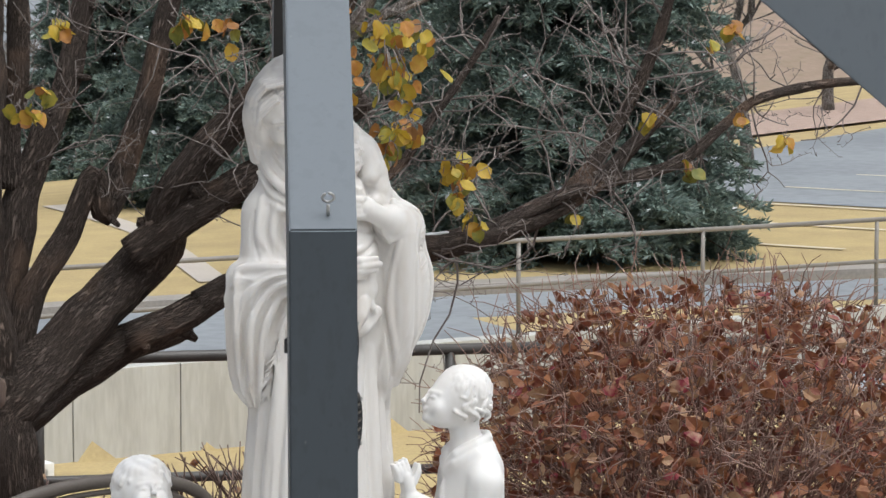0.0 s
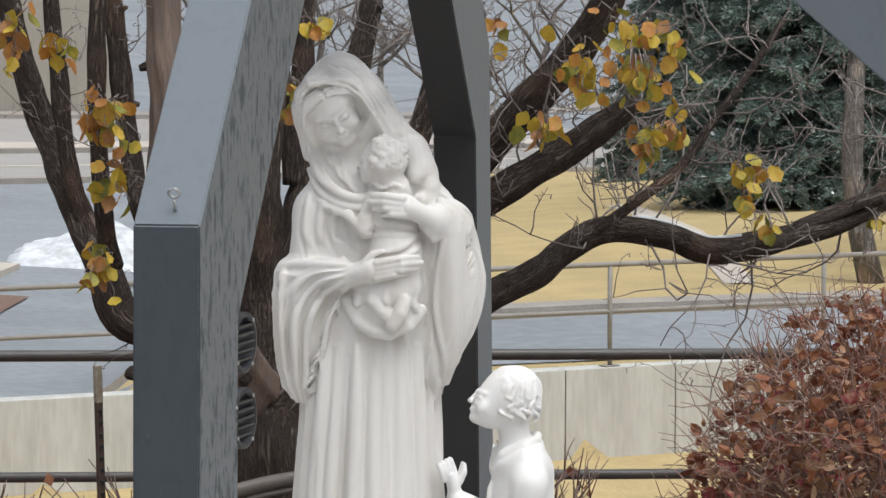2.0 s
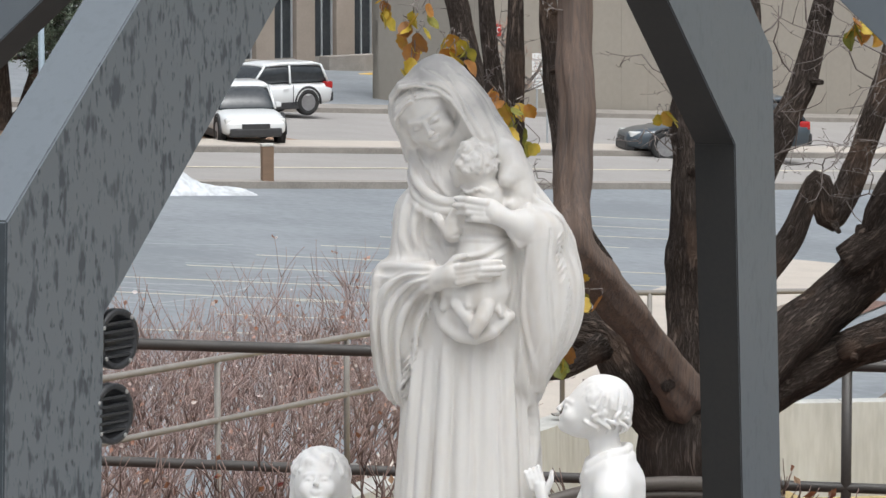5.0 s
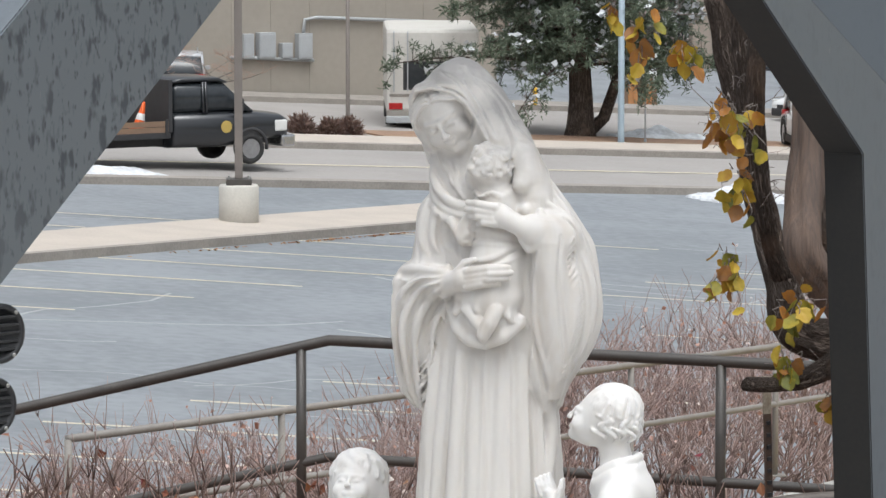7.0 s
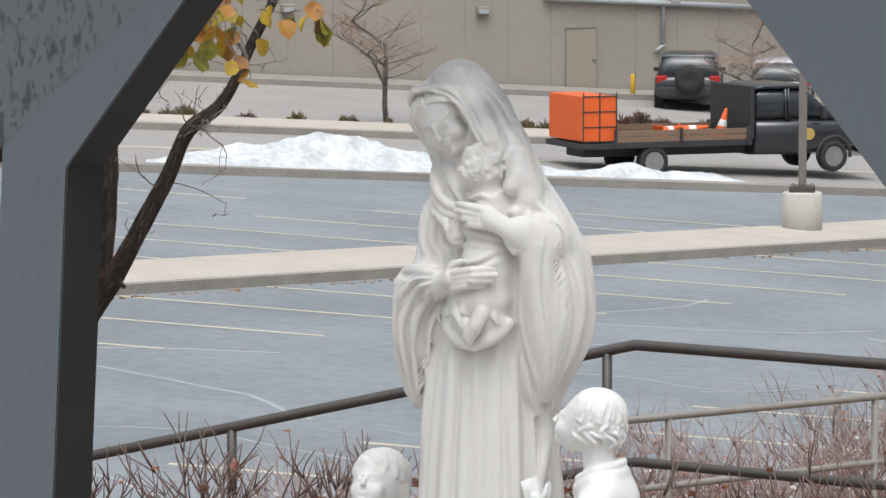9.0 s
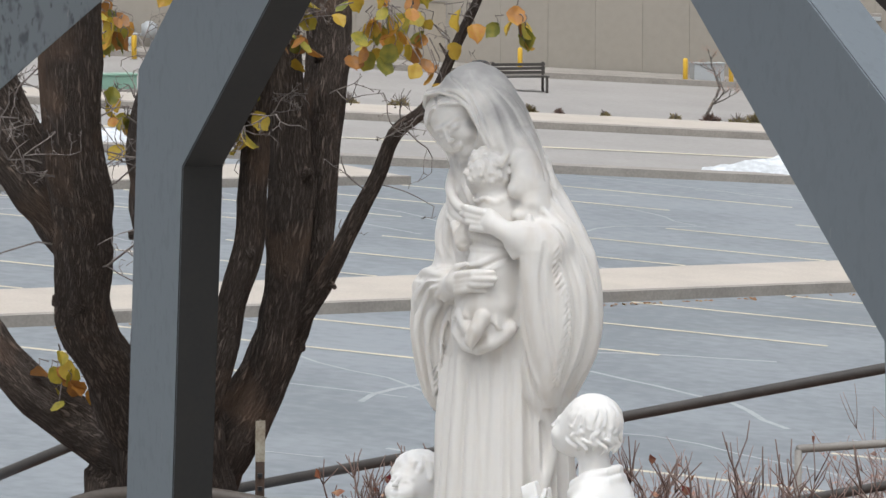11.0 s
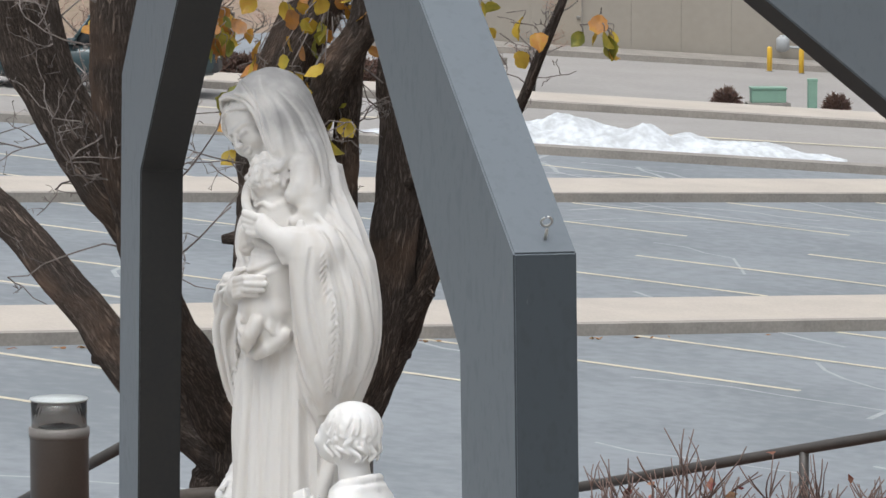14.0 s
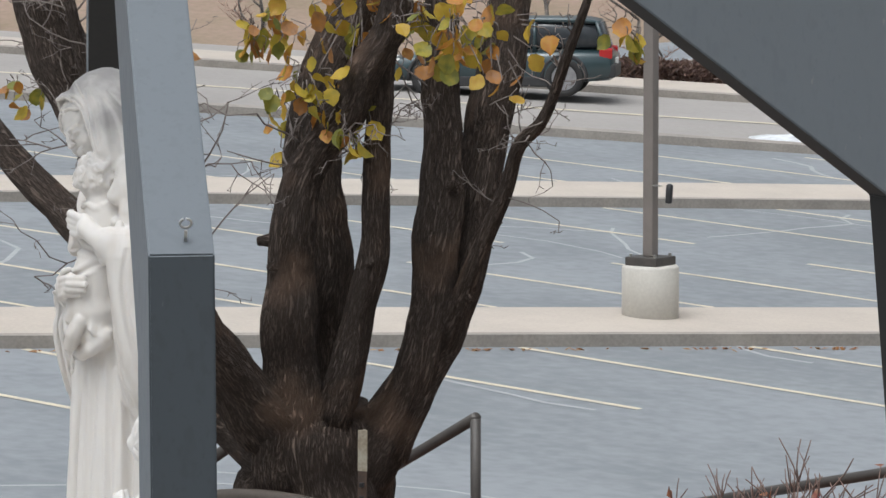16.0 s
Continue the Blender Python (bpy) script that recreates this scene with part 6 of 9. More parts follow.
# ---- trees with many stems ----
def tree(name, label, limbs, seed, twigs, leaf_spots, stripped=()):
    rnd = random.Random(seed)
    t = thing(name, label, "tree")
    paths = []
    V, Fc = [], []
    for key, ctrl in limbs:
        pts, rad = spline(ctrl, 7)
        off = rnd.uniform(0, 50)
        wob = lambda p, a, i: 1 + 0.10 * math.sin(3 * a + off + 2.5 * p.z) + 0.07 * math.sin(7 * a + 9 * p.z + off) + 0.13 * noise.noise(p * 7.5)
        pts = [p + Vector((noise.noise(p * 4 + Vector((off, 0, 0))), noise.noise(p * 4 + Vector((0, off, 0))), 0)) * rad[i] * 0.22 for i, p in enumerate(pts)]
        paths.append((key, pts, rad))
        v, f, al = [], [], []
        tube_data(pts, rad, 30 if rad[0] > 0.06 else 14, v, f, wob, al, off)
        nm = "trunk" if key == "trunk" else "limb"
        raw(nm, v, f, DEADWOOD if key in stripped else BARK, t, "bare grey-brown stripped limb" if key in stripped else "", True, "", al)
        # knots and broken stubs
        if rad[0] > 0.05:
            for _ in range(3):
                k = rnd.randrange(2, len(pts) - 2)
                dv = Vector((rnd.gauss(0, 1), rnd.gauss(0, 1) - 0.6, rnd.gauss(0.3, 0.6))).normalized()
                p = pts[k] + dv * rad[k] * 0.7
                L = rnd.uniform(0.04, 0.09)
                v, f, al = [], [], []
                tube_data([p, p + dv * L * 0.5, p + dv * L], [rad[k] * 0.42, rad[k] * 0.3, rad[k] * 0.2], 9, v, f, None, al, off)
                raw("stub", v, f, BARK, t, "", True, "", al)
    # twigs: forked, angular, growing upwards and outwards
    V, Fc = [], []
    tips = []

    def grow(p, d, L, r, depth):
        n = 3 + depth
        pts = [p]
        for i in range(n):
            d = (d + Vector((rnd.gauss(0, 0.34), rnd.gauss(0, 0.34), rnd.gauss(0.06, 0.26)))).normalized()
            pts.append(pts[-1] + d * L / n * rnd.uniform(0.6, 1.4))
        tube_data(pts, [r * (1 - 0.5 * i / n) for i in range(n + 1)], 4, V, Fc)
        tips.append(pts[-1])
        if depth > 0:
            for i in range(1, n + 1):
                if rnd.random() < 0.55:
                    side = (d.orthogonal() * rnd.uniform(-1, 1) + d.cross(d.orthogonal()) * rnd.uniform(-1, 1)).normalized()
                    grow(pts[i], (d * 0.45 + side).normalized(), L * rnd.uniform(0.35, 0.6), r * 0.6, depth - 1)
        else:
            for i in range(1, n + 1):
                b = pts[i]
                sd = Vector((rnd.gauss(0, 1), rnd.gauss(0, 1), rnd.gauss(0, 1))).normalized()
                tube_data([b, b + sd * 0.022], [r * 0.9, r * 0.8], 4, V, Fc)

    for key, lo, hi, count, length, r, depth in twigs:
        for k2, pts, rad in paths:
            if k2 != key:
                continue
            for _ in range(max(2, int(count * 0.55))):
                u = rnd.uniform(lo, hi)
                i = min(len(pts) - 2, int(u * (len(pts) - 1)))
                ax = (pts[i + 1] - pts[i]).normalized()
                side = (ax.orthogonal() * rnd.uniform(-1, 1) + ax.cross(ax.orthogonal()) * rnd.uniform(-1, 1)).normalized()
                side = (side + Vector((0, 0, 0.45))).normalized()
                grow(pts[i] + side * rad[i] * 0.6, side, length * rnd.uniform(0.5, 1.2), r * 0.9, depth)
    if V:
        raw("twig", V, Fc, TWIG, t, "", True, "stuff")
    # snow left on the upper side of slanting limbs
    for key, lo, hi in (("r2", 0.1, 0.75), ("r3b", 0.35, 0.55), ("r1", 0.45, 0.55)):
        for k2, pts, rad in paths:
            if k2 == key:
                a, b = int(lo * len(pts)), int(hi * len(pts))
                v, f = [], []
                seg = [pts[i] + Vector((0, 0.1 * rad[i], rad[i] * 0.93)) for i in range(a, b)]
                tube_data(seg, [0.018 * (0.5 + abs(noise.noise(p * 9))) for p in seg], 7, v, f)
                raw("snow_line", v, f, SNOW, t, "thin line of old snow")
    # single leaves
    v, f = [], []
    for (x, y, z, rr, n) in leaf_spots:
        n = int(n * 1.6 + 1)
        c = Vector((x, y, z))
        sprig = [c + Vector((rnd.gauss(0, 0.5), rnd.gauss(0, 0.5), rnd.gauss(0, 0.6))) * rr for _ in range(n)]
        for p in sprig:
            s = rnd.uniform(0.6, 0.98)
            ob = new("leaf", LEAVES[rnd.randrange(len(LEAVES))])
            ob.parent = t
            ob.matrix_basis = Matrix.Translation(p) @ Euler((rnd.uniform(-0.9, 0.9), rnd.uniform(-0.7, 0.7), rnd.uniform(-1.3, 1.3))).to_matrix().to_4x4() @ Matrix.Scale(s, 4)
            top = p + Vector((rnd.gauss(0, 0.012), rnd.gauss(0, 0.012), 0.03))
            tube_data([p, (p + top) / 2 + Vector((0.004, 0, 0.004)), top, top * 0.6 + (c + Vector((0, 0, rr * 0.5))) * 0.4], [0.0016, 0.002, 0.0025, 0.003], 4, v, f)
    raw("leaf_stalk", v, f, TWIG, t, "", True, "stuff")
    return t


def leaf_mesh(i):
    """A rounded, cupped pear leaf hanging from its stalk."""
    rnd = random.Random(50 + i)
    L, W = 0.098, 0.078 + 0.012 * rnd.random()
    curl, cup = rnd.uniform(-0.4, 0.9), rnd.uniform(0.1, 0.5)
    V, Fc = [], []
    nu, nv = 8, 6
    for a in range(nu + 1):
        u = a / nu
        w = W * (math.sin(math.pi * min(1, u * 1.02 + 0.02)) ** 0.62) * (1.0 if u < 0.8 else 1 - 1.6 * (u - 0.8))
        for b in range(nv + 1):
            s = 2 * b / nv - 1
            V.append((s * w / 2 + 0.003 * rnd.gauss(0, 1), -cup * abs(s) * w * 0.5 - curl * L * u * u * 0.6 + 0.002 * rnd.gauss(0, 1), -L * u * (1 - 0.12 * curl * u)))
    for a in range(nu):
        for b in range(nv):
            k = a * (nv + 1) + b
            Fc.append((k, k + 1, k + nv + 2, k + nv + 1))
    me = bpy.data.meshes.new("leaf")
    me.from_pydata(V, [], Fc)
    me.polygons.foreach_set("use_smooth", [True] * len(Fc))
    me.materials.append(LEAFM)
    return me


LEAFM = leaf_mat("pear_leaf", [(0.17, 0.18, 0.035), (0.34, 0.29, 0.04), (0.52, 0.37, 0.04), (0.46, 0.29, 0.035), (0.44, 0.19, 0.035), (0.30, 0.15, 0.06)])
LEAVES = [leaf_mesh(i) for i in range(8)]
T1 = [
    ('trunk', [(-2.73, 4.75, -0.34, 0.367), (-2.72, 4.74, 0.33, 0.328), (-2.7, 4.72, 0.95, 0.31), (-2.7, 4.71, 1.2, 0.29), (-2.68, 4.7, 1.44, 0.229)]),
    ('a', [(-2.76, 4.7, 1.14, 0.23), (-2.75, 4.73, 1.43, 0.169), (-2.73, 4.76, 1.77, 0.14), (-2.74, 4.79, 2.16, 0.133), (-2.77, 4.81, 2.52, 0.126), (-2.69, 4.84, 2.86, 0.116), (-2.53, 4.87, 3.15, 0.105), (-2.35, 4.9, 3.48, 0.086)]),
    ('b', [(-2.7, 4.55, 1.12, 0.19), (-2.66, 4.48, 1.58, 0.12), (-2.63, 4.45, 1.94, 0.1), (-2.61, 4.45, 2.17, 0.092), (-2.56, 4.45, 2.39, 0.085), (-2.44, 4.45, 2.55, 0.08), (-2.32, 4.44, 2.68, 0.075), (-2.22, 4.42, 2.84, 0.07), (-2.08, 4.4, 3.03, 0.064), (-2, 4.38, 3.3, 0.055)]),
    ('c', [(-2.52, 4.6, 1.37, 0.095), (-2.4, 4.58, 1.71, 0.066), (-2.3, 4.57, 2.03, 0.061), (-2.25, 4.55, 2.44, 0.056), (-2.23, 4.53, 2.79, 0.051), (-2.15, 4.52, 3.09, 0.046), (-2.08, 4.5, 3.42, 0.037)]),
    ('d', [(-2.58, 4.8, 1.08, 0.15), (-2.38, 4.87, 1.40, 0.098), (-2.28, 4.93, 1.74, 0.088), (-2.26, 5.0, 2.17, 0.091), (-2.28, 5.07, 2.6, 0.082), (-2.32, 5.13, 2.98, 0.072), (-2.35, 5.2, 3.41, 0.063)]),
    ('e', [(-2.5, 4.86, 1.22, 0.125), (-2.33, 4.98, 1.54, 0.104), (-2.24, 5.12, 1.9, 0.102), (-2.19, 5.26, 2.47, 0.102), (-2.2, 5.38, 2.85, 0.097), (-2.22, 5.5, 3.26, 0.083)]),
    ('f', [(-2.27, 5.02, 1.66, 0.065), (-2.12, 4.95, 1.84, 0.048), (-2.0, 4.9, 2.02, 0.038), (-1.83, 4.86, 2.32, 0.033), (-1.73, 4.82, 2.53, 0.03), (-1.58, 4.78, 2.65, 0.025), (-1.45, 4.74, 2.89, 0.021), (-1.31, 4.7, 3.17, 0.016)]),
    ('g', [(-2.61, 4.6, 1.09, 0.144), (-2.98, 4.62, 1.23, 0.106), (-3.37, 4.64, 1.48, 0.093), (-3.62, 4.66, 1.76, 0.086), (-3.9, 4.68, 2.03, 0.079), (-4.27, 4.7, 2.31, 0.07), (-4.6, 4.7, 2.62, 0.06), (-4.85, 4.72, 3.0, 0.05), (-5.0, 4.75, 3.45, 0.04)]),
    ('h', [(-2.67, 4.65, 1.18, 0.15), (-2.76, 4.3, 1.49, 0.125), (-2.77, 3.95, 1.81, 0.112), (-2.69, 3.7, 2.11, 0.112), (-2.63, 3.5, 2.43, 0.115), (-2.62, 3.4, 2.7, 0.117), (-2.61, 3.35, 3.01, 0.115), (-2.58, 3.3, 3.34, 0.1)]),
    ('i', [(-2.77, 3.8, 2.15, 0.1), (-2.86, 3.75, 2.33, 0.115), (-3.05, 3.72, 2.58, 0.12), (-3.19, 3.7, 2.82, 0.12), (-3.27, 3.65, 3.06, 0.115), (-3.34, 3.6, 3.36, 0.1)]),
    ('j', [(-2.7, 3.6, 2.4, 0.04), (-2.86, 3.55, 2.66, 0.034), (-2.95, 3.5, 2.9, 0.03), (-2.98, 3.45, 3.15, 0.024)]),
]
T2 = [
    ('trunk', [(2.55, 6.3, -0.49, 0.29), (2.55, 6.3, 0.2, 0.255), (2.54, 6.28, 0.8, 0.235), (2.54, 6.27, 1.05, 0.215), (2.54, 6.26, 1.28, 0.165)]),
    ('m', [(2.54, 6.27, 1.1, 0.15), (2.55, 6.28, 1.4, 0.135), (2.55, 6.28, 1.65, 0.122), (2.5, 6.25, 2.05, 0.104), (2.54, 6.3, 2.35, 0.112), (2.57, 6.35, 2.57, 0.118), (2.61, 6.41, 2.91, 0.112), (2.63, 6.45, 3.4, 0.098)]),
    ('stripped', [(2.47, 6.2, 1.15, 0.13), (2.4, 6.1, 1.21, 0.105), (2.21, 5.95, 1.45, 0.09), (1.94, 5.7, 1.74, 0.09), (1.76, 5.55, 1.96, 0.078), (1.78, 5.63, 2.25, 0.08), (1.79, 5.66, 2.55, 0.08), (1.8, 5.71, 2.88, 0.073), (1.8, 5.72, 3.35, 0.06)]),
    ('l1', [(2.5, 6.3, 0.85, 0.13), (2.25, 6.25, 1.18, 0.115), (2.09, 6.3, 1.42, 0.1), (1.84, 6.3, 1.52, 0.085), (1.77, 6.4, 1.78, 0.072), (1.72, 6.62, 2.07, 0.066), (1.7, 6.78, 2.3, 0.064), (1.67, 6.84, 2.43, 0.064), (1.61, 6.9, 2.69, 0.058), (1.55, 6.95, 3, 0.05)]),
    ('l2a', [(1.75, 6.5, 1.87, 0.04), (1.66, 6.5, 2.29, 0.04), (1.63, 6.5, 2.63, 0.04), (1.6, 6.5, 2.86, 0.038), (1.59, 6.5, 3.17, 0.032)]),
    ('l2', [(1.76, 6.2, 1.77, 0.045), (1.67, 6.1, 2.02, 0.042), (1.63, 6.05, 2.33, 0.04), (1.6, 6, 2.68, 0.04), (1.6, 6, 2.98, 0.036), (1.6, 6, 3.24, 0.03)]),
    ('l3', [(2.1, 6.3, 1.76, 0.05), (1.96, 6.35, 2.01, 0.05), (1.93, 6.4, 2.29, 0.05), (1.9, 6.4, 2.58, 0.048), (1.87, 6.4, 2.86, 0.045), (1.85, 6.4, 3.2, 0.036)]),
    ('l4', [(2.01, 6.05, 1.41, 0.06), (1.81, 5.85, 1.35, 0.042), (1.63, 5.6, 1.36, 0.034), (1.49, 5.4, 1.39, 0.028)]),
    ('r8', [(2.76, 6.4, 2.08, 0.055), (2.78, 6.4, 2.35, 0.052), (2.82, 6.4, 2.61, 0.052), (2.83, 6.4, 2.85, 0.05), (2.82, 6.4, 3.16, 0.04)]),
    ('r9', [(2.67, 6.35, 1.38, 0.1), (2.71, 6.38, 1.64, 0.098), (2.78, 6.4, 1.9, 0.09), (2.87, 6.4, 2.14, 0.078), (3, 6.4, 2.39, 0.064), (3.12, 6.4, 2.67, 0.054), (3.19, 6.4, 2.94, 0.048), (3.25, 6.4, 3.21, 0.04)]),
    ('r7', [(2.7, 6.3, 1.27, 0.085), (2.77, 6.28, 1.54, 0.07), (2.84, 6.25, 1.69, 0.062), (2.99, 6.25, 1.88, 0.055), (3.1, 6.2, 2.14, 0.05), (3.16, 6.2, 1.96, 0.056), (3.28, 6.2, 2.2, 0.058), (3.37, 6.18, 2.46, 0.056), (3.44, 6.17, 2.72, 0.052), (3.52, 6.15, 2.99, 0.045), (3.58, 6.15, 3.2, 0.036)]),
    ('r1', [(2.55, 6.25, 1.05, 0.17), (2.83, 6.2, 1.28, 0.135), (3.1, 6.15, 1.52, 0.12), (3.32, 6.05, 1.77, 0.108), (3.34, 5.85, 2.09, 0.092), (3.44, 5.7, 2.3, 0.085), (3.56, 5.5, 2.53, 0.08), (3.66, 5.3, 2.74, 0.075), (3.7, 5.1, 2.98, 0.07), (3.74, 5, 3.2, 0.06)]),
    ('r2', [(3.2, 6.02, 1.78, 0.08), (3.38, 5.8, 1.98, 0.077), (3.52, 5.6, 2.12, 0.072), (3.66, 5.4, 2.26, 0.068), (3.78, 5.2, 2.42, 0.06), (3.86, 5.1, 2.52, 0.05)]),
    ('r3', [(2.56, 6.24, 1, 0.14), (3, 6.2, 1.23, 0.105), (3.21, 6.1, 1.35, 0.09), (3.42, 6.02, 1.43, 0.082), (3.19, 5.95, 1.4, 0.076), (3.4, 5.85, 1.51, 0.069), (3.59, 5.78, 1.62, 0.064)]),
    ('r3b', [(3.43, 5.83, 1.54, 0.062), (3.71, 5.76, 1.67, 0.065), (3.86, 5.74, 1.78, 0.06), (4.07, 5.71, 1.87, 0.061), (4.37, 5.66, 1.83, 0.064), (4.65, 5.7, 1.74, 0.065), (5.07, 5.74, 1.77, 0.058), (5.5, 5.78, 1.85, 0.05), (5.87, 5.82, 1.99, 0.042), (6.14, 5.86, 2.16, 0.034), (6.45, 5.9, 2.37, 0.026)]),
    ('r4', [(5.15, 5.75, 1.81, 0.036), (5.58, 5.74, 1.94, 0.036), (5.87, 5.74, 1.99, 0.034), (6.31, 5.73, 2.06, 0.029), (6.65, 5.72, 2.26, 0.026), (6.84, 5.71, 2.36, 0.026), (7.27, 5.71, 2.42, 0.023), (7.71, 5.7, 2.43, 0.018)]),
    ('r5', [(5.63, 5.8, 1.92, 0.045), (5.81, 5.76, 2.11, 0.039), (5.91, 5.72, 2.29, 0.034), (6.04, 5.68, 2.53, 0.031), (6.15, 5.64, 2.84, 0.025), (6.19, 5.6, 3.15, 0.02)]),
    ('r6', [(3.89, 5.5, 1.89, 0.026), (4.07, 5.44, 2.02, 0.024), (4.28, 5.38, 2.19, 0.024), (4.39, 5.32, 2.37, 0.021), (4.54, 5.26, 2.58, 0.018), (4.72, 5.2, 2.87, 0.016)]),
]
tree("pear_tree", "many-stemmed dark-barked pear tree with a few yellow leaves", T1, 11,
     [("a", 0.5, 0.98, 16, 0.5, 0.006, 2), ("b", 0.4, 0.98, 16, 0.45, 0.006, 2), ("c", 0.5, 0.98, 10, 0.35, 0.005, 2), ("d", 0.4, 0.98, 10, 0.35, 0.005, 1), ("e", 0.5, 1, 8, 0.4, 0.005, 1), ("f", 0.1, 1, 26, 0.22, 0.004, 1), ("i", 0.2, 1, 16, 0.5, 0.006, 2), ("h", 0.4, 1, 12, 0.5, 0.006, 2), ("j", 0.1, 1, 16, 0.45, 0.005, 2), ("g", 0.5, 1, 6, 0.3, 0.004, 1)],
     [(-2.29, 4.5, 3.07, 0.23, 34), (-2.51, 4.4, 2.79, 0.13, 12), (-2.32, 4.4, 2.68, 0.1, 8), (-2.84, 4.5, 2.96, 0.07, 8), (-2.28, 4.4, 2.58, 0.07, 5), (-1.2, 4.8, 3.01, 0.07, 6), (-4.26, 4.6, 2.68, 0.1, 6), (-2.19, 5.0, 2.91, 0.06, 5), (-2.08, 4.6, 3.07, 0.06, 5), (-3.71, 5.0, 3.0, 0.1, 8), (-3.11, 4.55, 1.5, 0.09, 9), (-3.08, 4.9, 3.02, 0.1, 10)] + [(-2.49, 4.6, 2.66, 0.06, 5), (-2.93, 4.8, 2.58, 0.12, 8), (-1.46, 4.2, 3.01, 0.15, 14), (-1.57, 4.1, 3.05, 0.17, 22)])
tree("pear_tree", "spreading pear tree with a stripped limb and autumn leaves", T2, 12,
     [("m", 0.45, 1, 14, 0.45, 0.006, 2), ("m2", 0.3, 1, 26, 0.5, 0.006, 2), ("stripped", 0.6, 1, 4, 0.3, 0.004, 1), ("l1", 0.2, 1, 24, 0.35, 0.004, 1), ("l2", 0.3, 1, 8, 0.3, 0.004, 1), ("l2a", 0.3, 1, 12, 0.3, 0.004, 1), ("l3", 0.4, 1, 8, 0.3, 0.004, 1), ("r1", 0.5, 1, 26, 0.7, 0.007, 2), ("r2", 0.4, 1, 22, 0.6, 0.007, 2), ("r3b", 0.25, 1, 44, 0.75, 0.007, 2), ("r4", 0.1, 1, 34, 0.5, 0.006, 2), ("r5", 0.05, 1, 36, 0.7, 0.008, 2), ("r6", 0.1, 1, 30, 0.55, 0.006, 2), ("r7", 0.4, 1, 18, 0.5, 0.006, 2), ("r8", 0.4, 1, 8, 0.5, 0.006, 2), ("r9", 0.3, 1, 16, 0.6, 0.006, 2)],
     [(1.45, 5.55, 2.5, 0.12, 22), (1.47, 5.55, 2.23, 0.08, 8), (1.43, 5.6, 1.85, 0.1, 10), (1.68, 5.3, 1.72, 0.09, 11), (1.7, 5.6, 1.44, 0.06, 6), (1.96, 6.1, 1.21, 0.04, 5), (1.22, 5.6, 2.82, 0.08, 7), (0.92, 5.6, 3.0, 0.04, 4), (3.36, 4.3, 2.81, 0.17, 24), (3.29, 4.6, 2.68, 0.13, 15), (3.08, 4.6, 2.48, 0.09, 9), (3.61, 4.6, 2.35, 0.1, 10)] + [(4.76, 5.6, 2.07, 0.1, 5), (4.79, 5.6, 2.15, 0.07, 4), (3.52, 4.3, 2.86, 0.11, 8), (3.84, 4.8, 2.44, 0.1, 9), (4.61, 5.4, 2.14, 0.04, 3), (6.07, 5.7, 2.3, 0.03, 2), (6.27, 5.6, 2.07, 0.04, 3), (6.47, 5.5, 2.76, 0.02, 2), (5.52, 5.6, 1.86, 0.02, 2), (4.7, 5.5, 2.01, 0.02, 2), (6.32, 5.5, 2.68, 0.03, 2), (6.52, 5.5, 2.3, 0.03, 2)] + [(6.82, 5.5, 2.17, 0.03, 2), (4.89, 5.6, 1.89, 0.05, 4), (2.52, 5.6, 2.86, 0.05, 3), (3.3, 5.4, 2.86, 0.06, 4), (2.34, 5.6, 2.55, 0.1, 4), (2.12, 5.1, 2.64, 0.03, 2), (2.21, 5.1, 2.91, 0.04, 3), (1.05, 5.6, 2.87, 0.1, 8), (2.97, 5.2, 2.89, 0.06, 5), (2.03, 5.1, 2.56, 0.04, 2)], ("stripped",))


# ---- shrubs ----
REDTWIG = mat("red_brown_twig", (0.20, 0.085, 0.06), (0.28, 0.18, 0.145), rough=0.85, scale=3, fine=40)
GREYTWIG = mat("grey_brown_twig", (0.19, 0.10, 0.075), (0.29, 0.20, 0.165), rough=0.85, scale=3, fine=40)
DRYLEAF = leaf_mat("dry_red_leaf", [(0.13, 0.045, 0.03), (0.24, 0.085, 0.04), (0.33, 0.14, 0.06), (0.22, 0.065, 0.04), (0.36, 0.18, 0.09), (0.46, 0.30, 0.18), (0.24, 0.03, 0.045)], False)


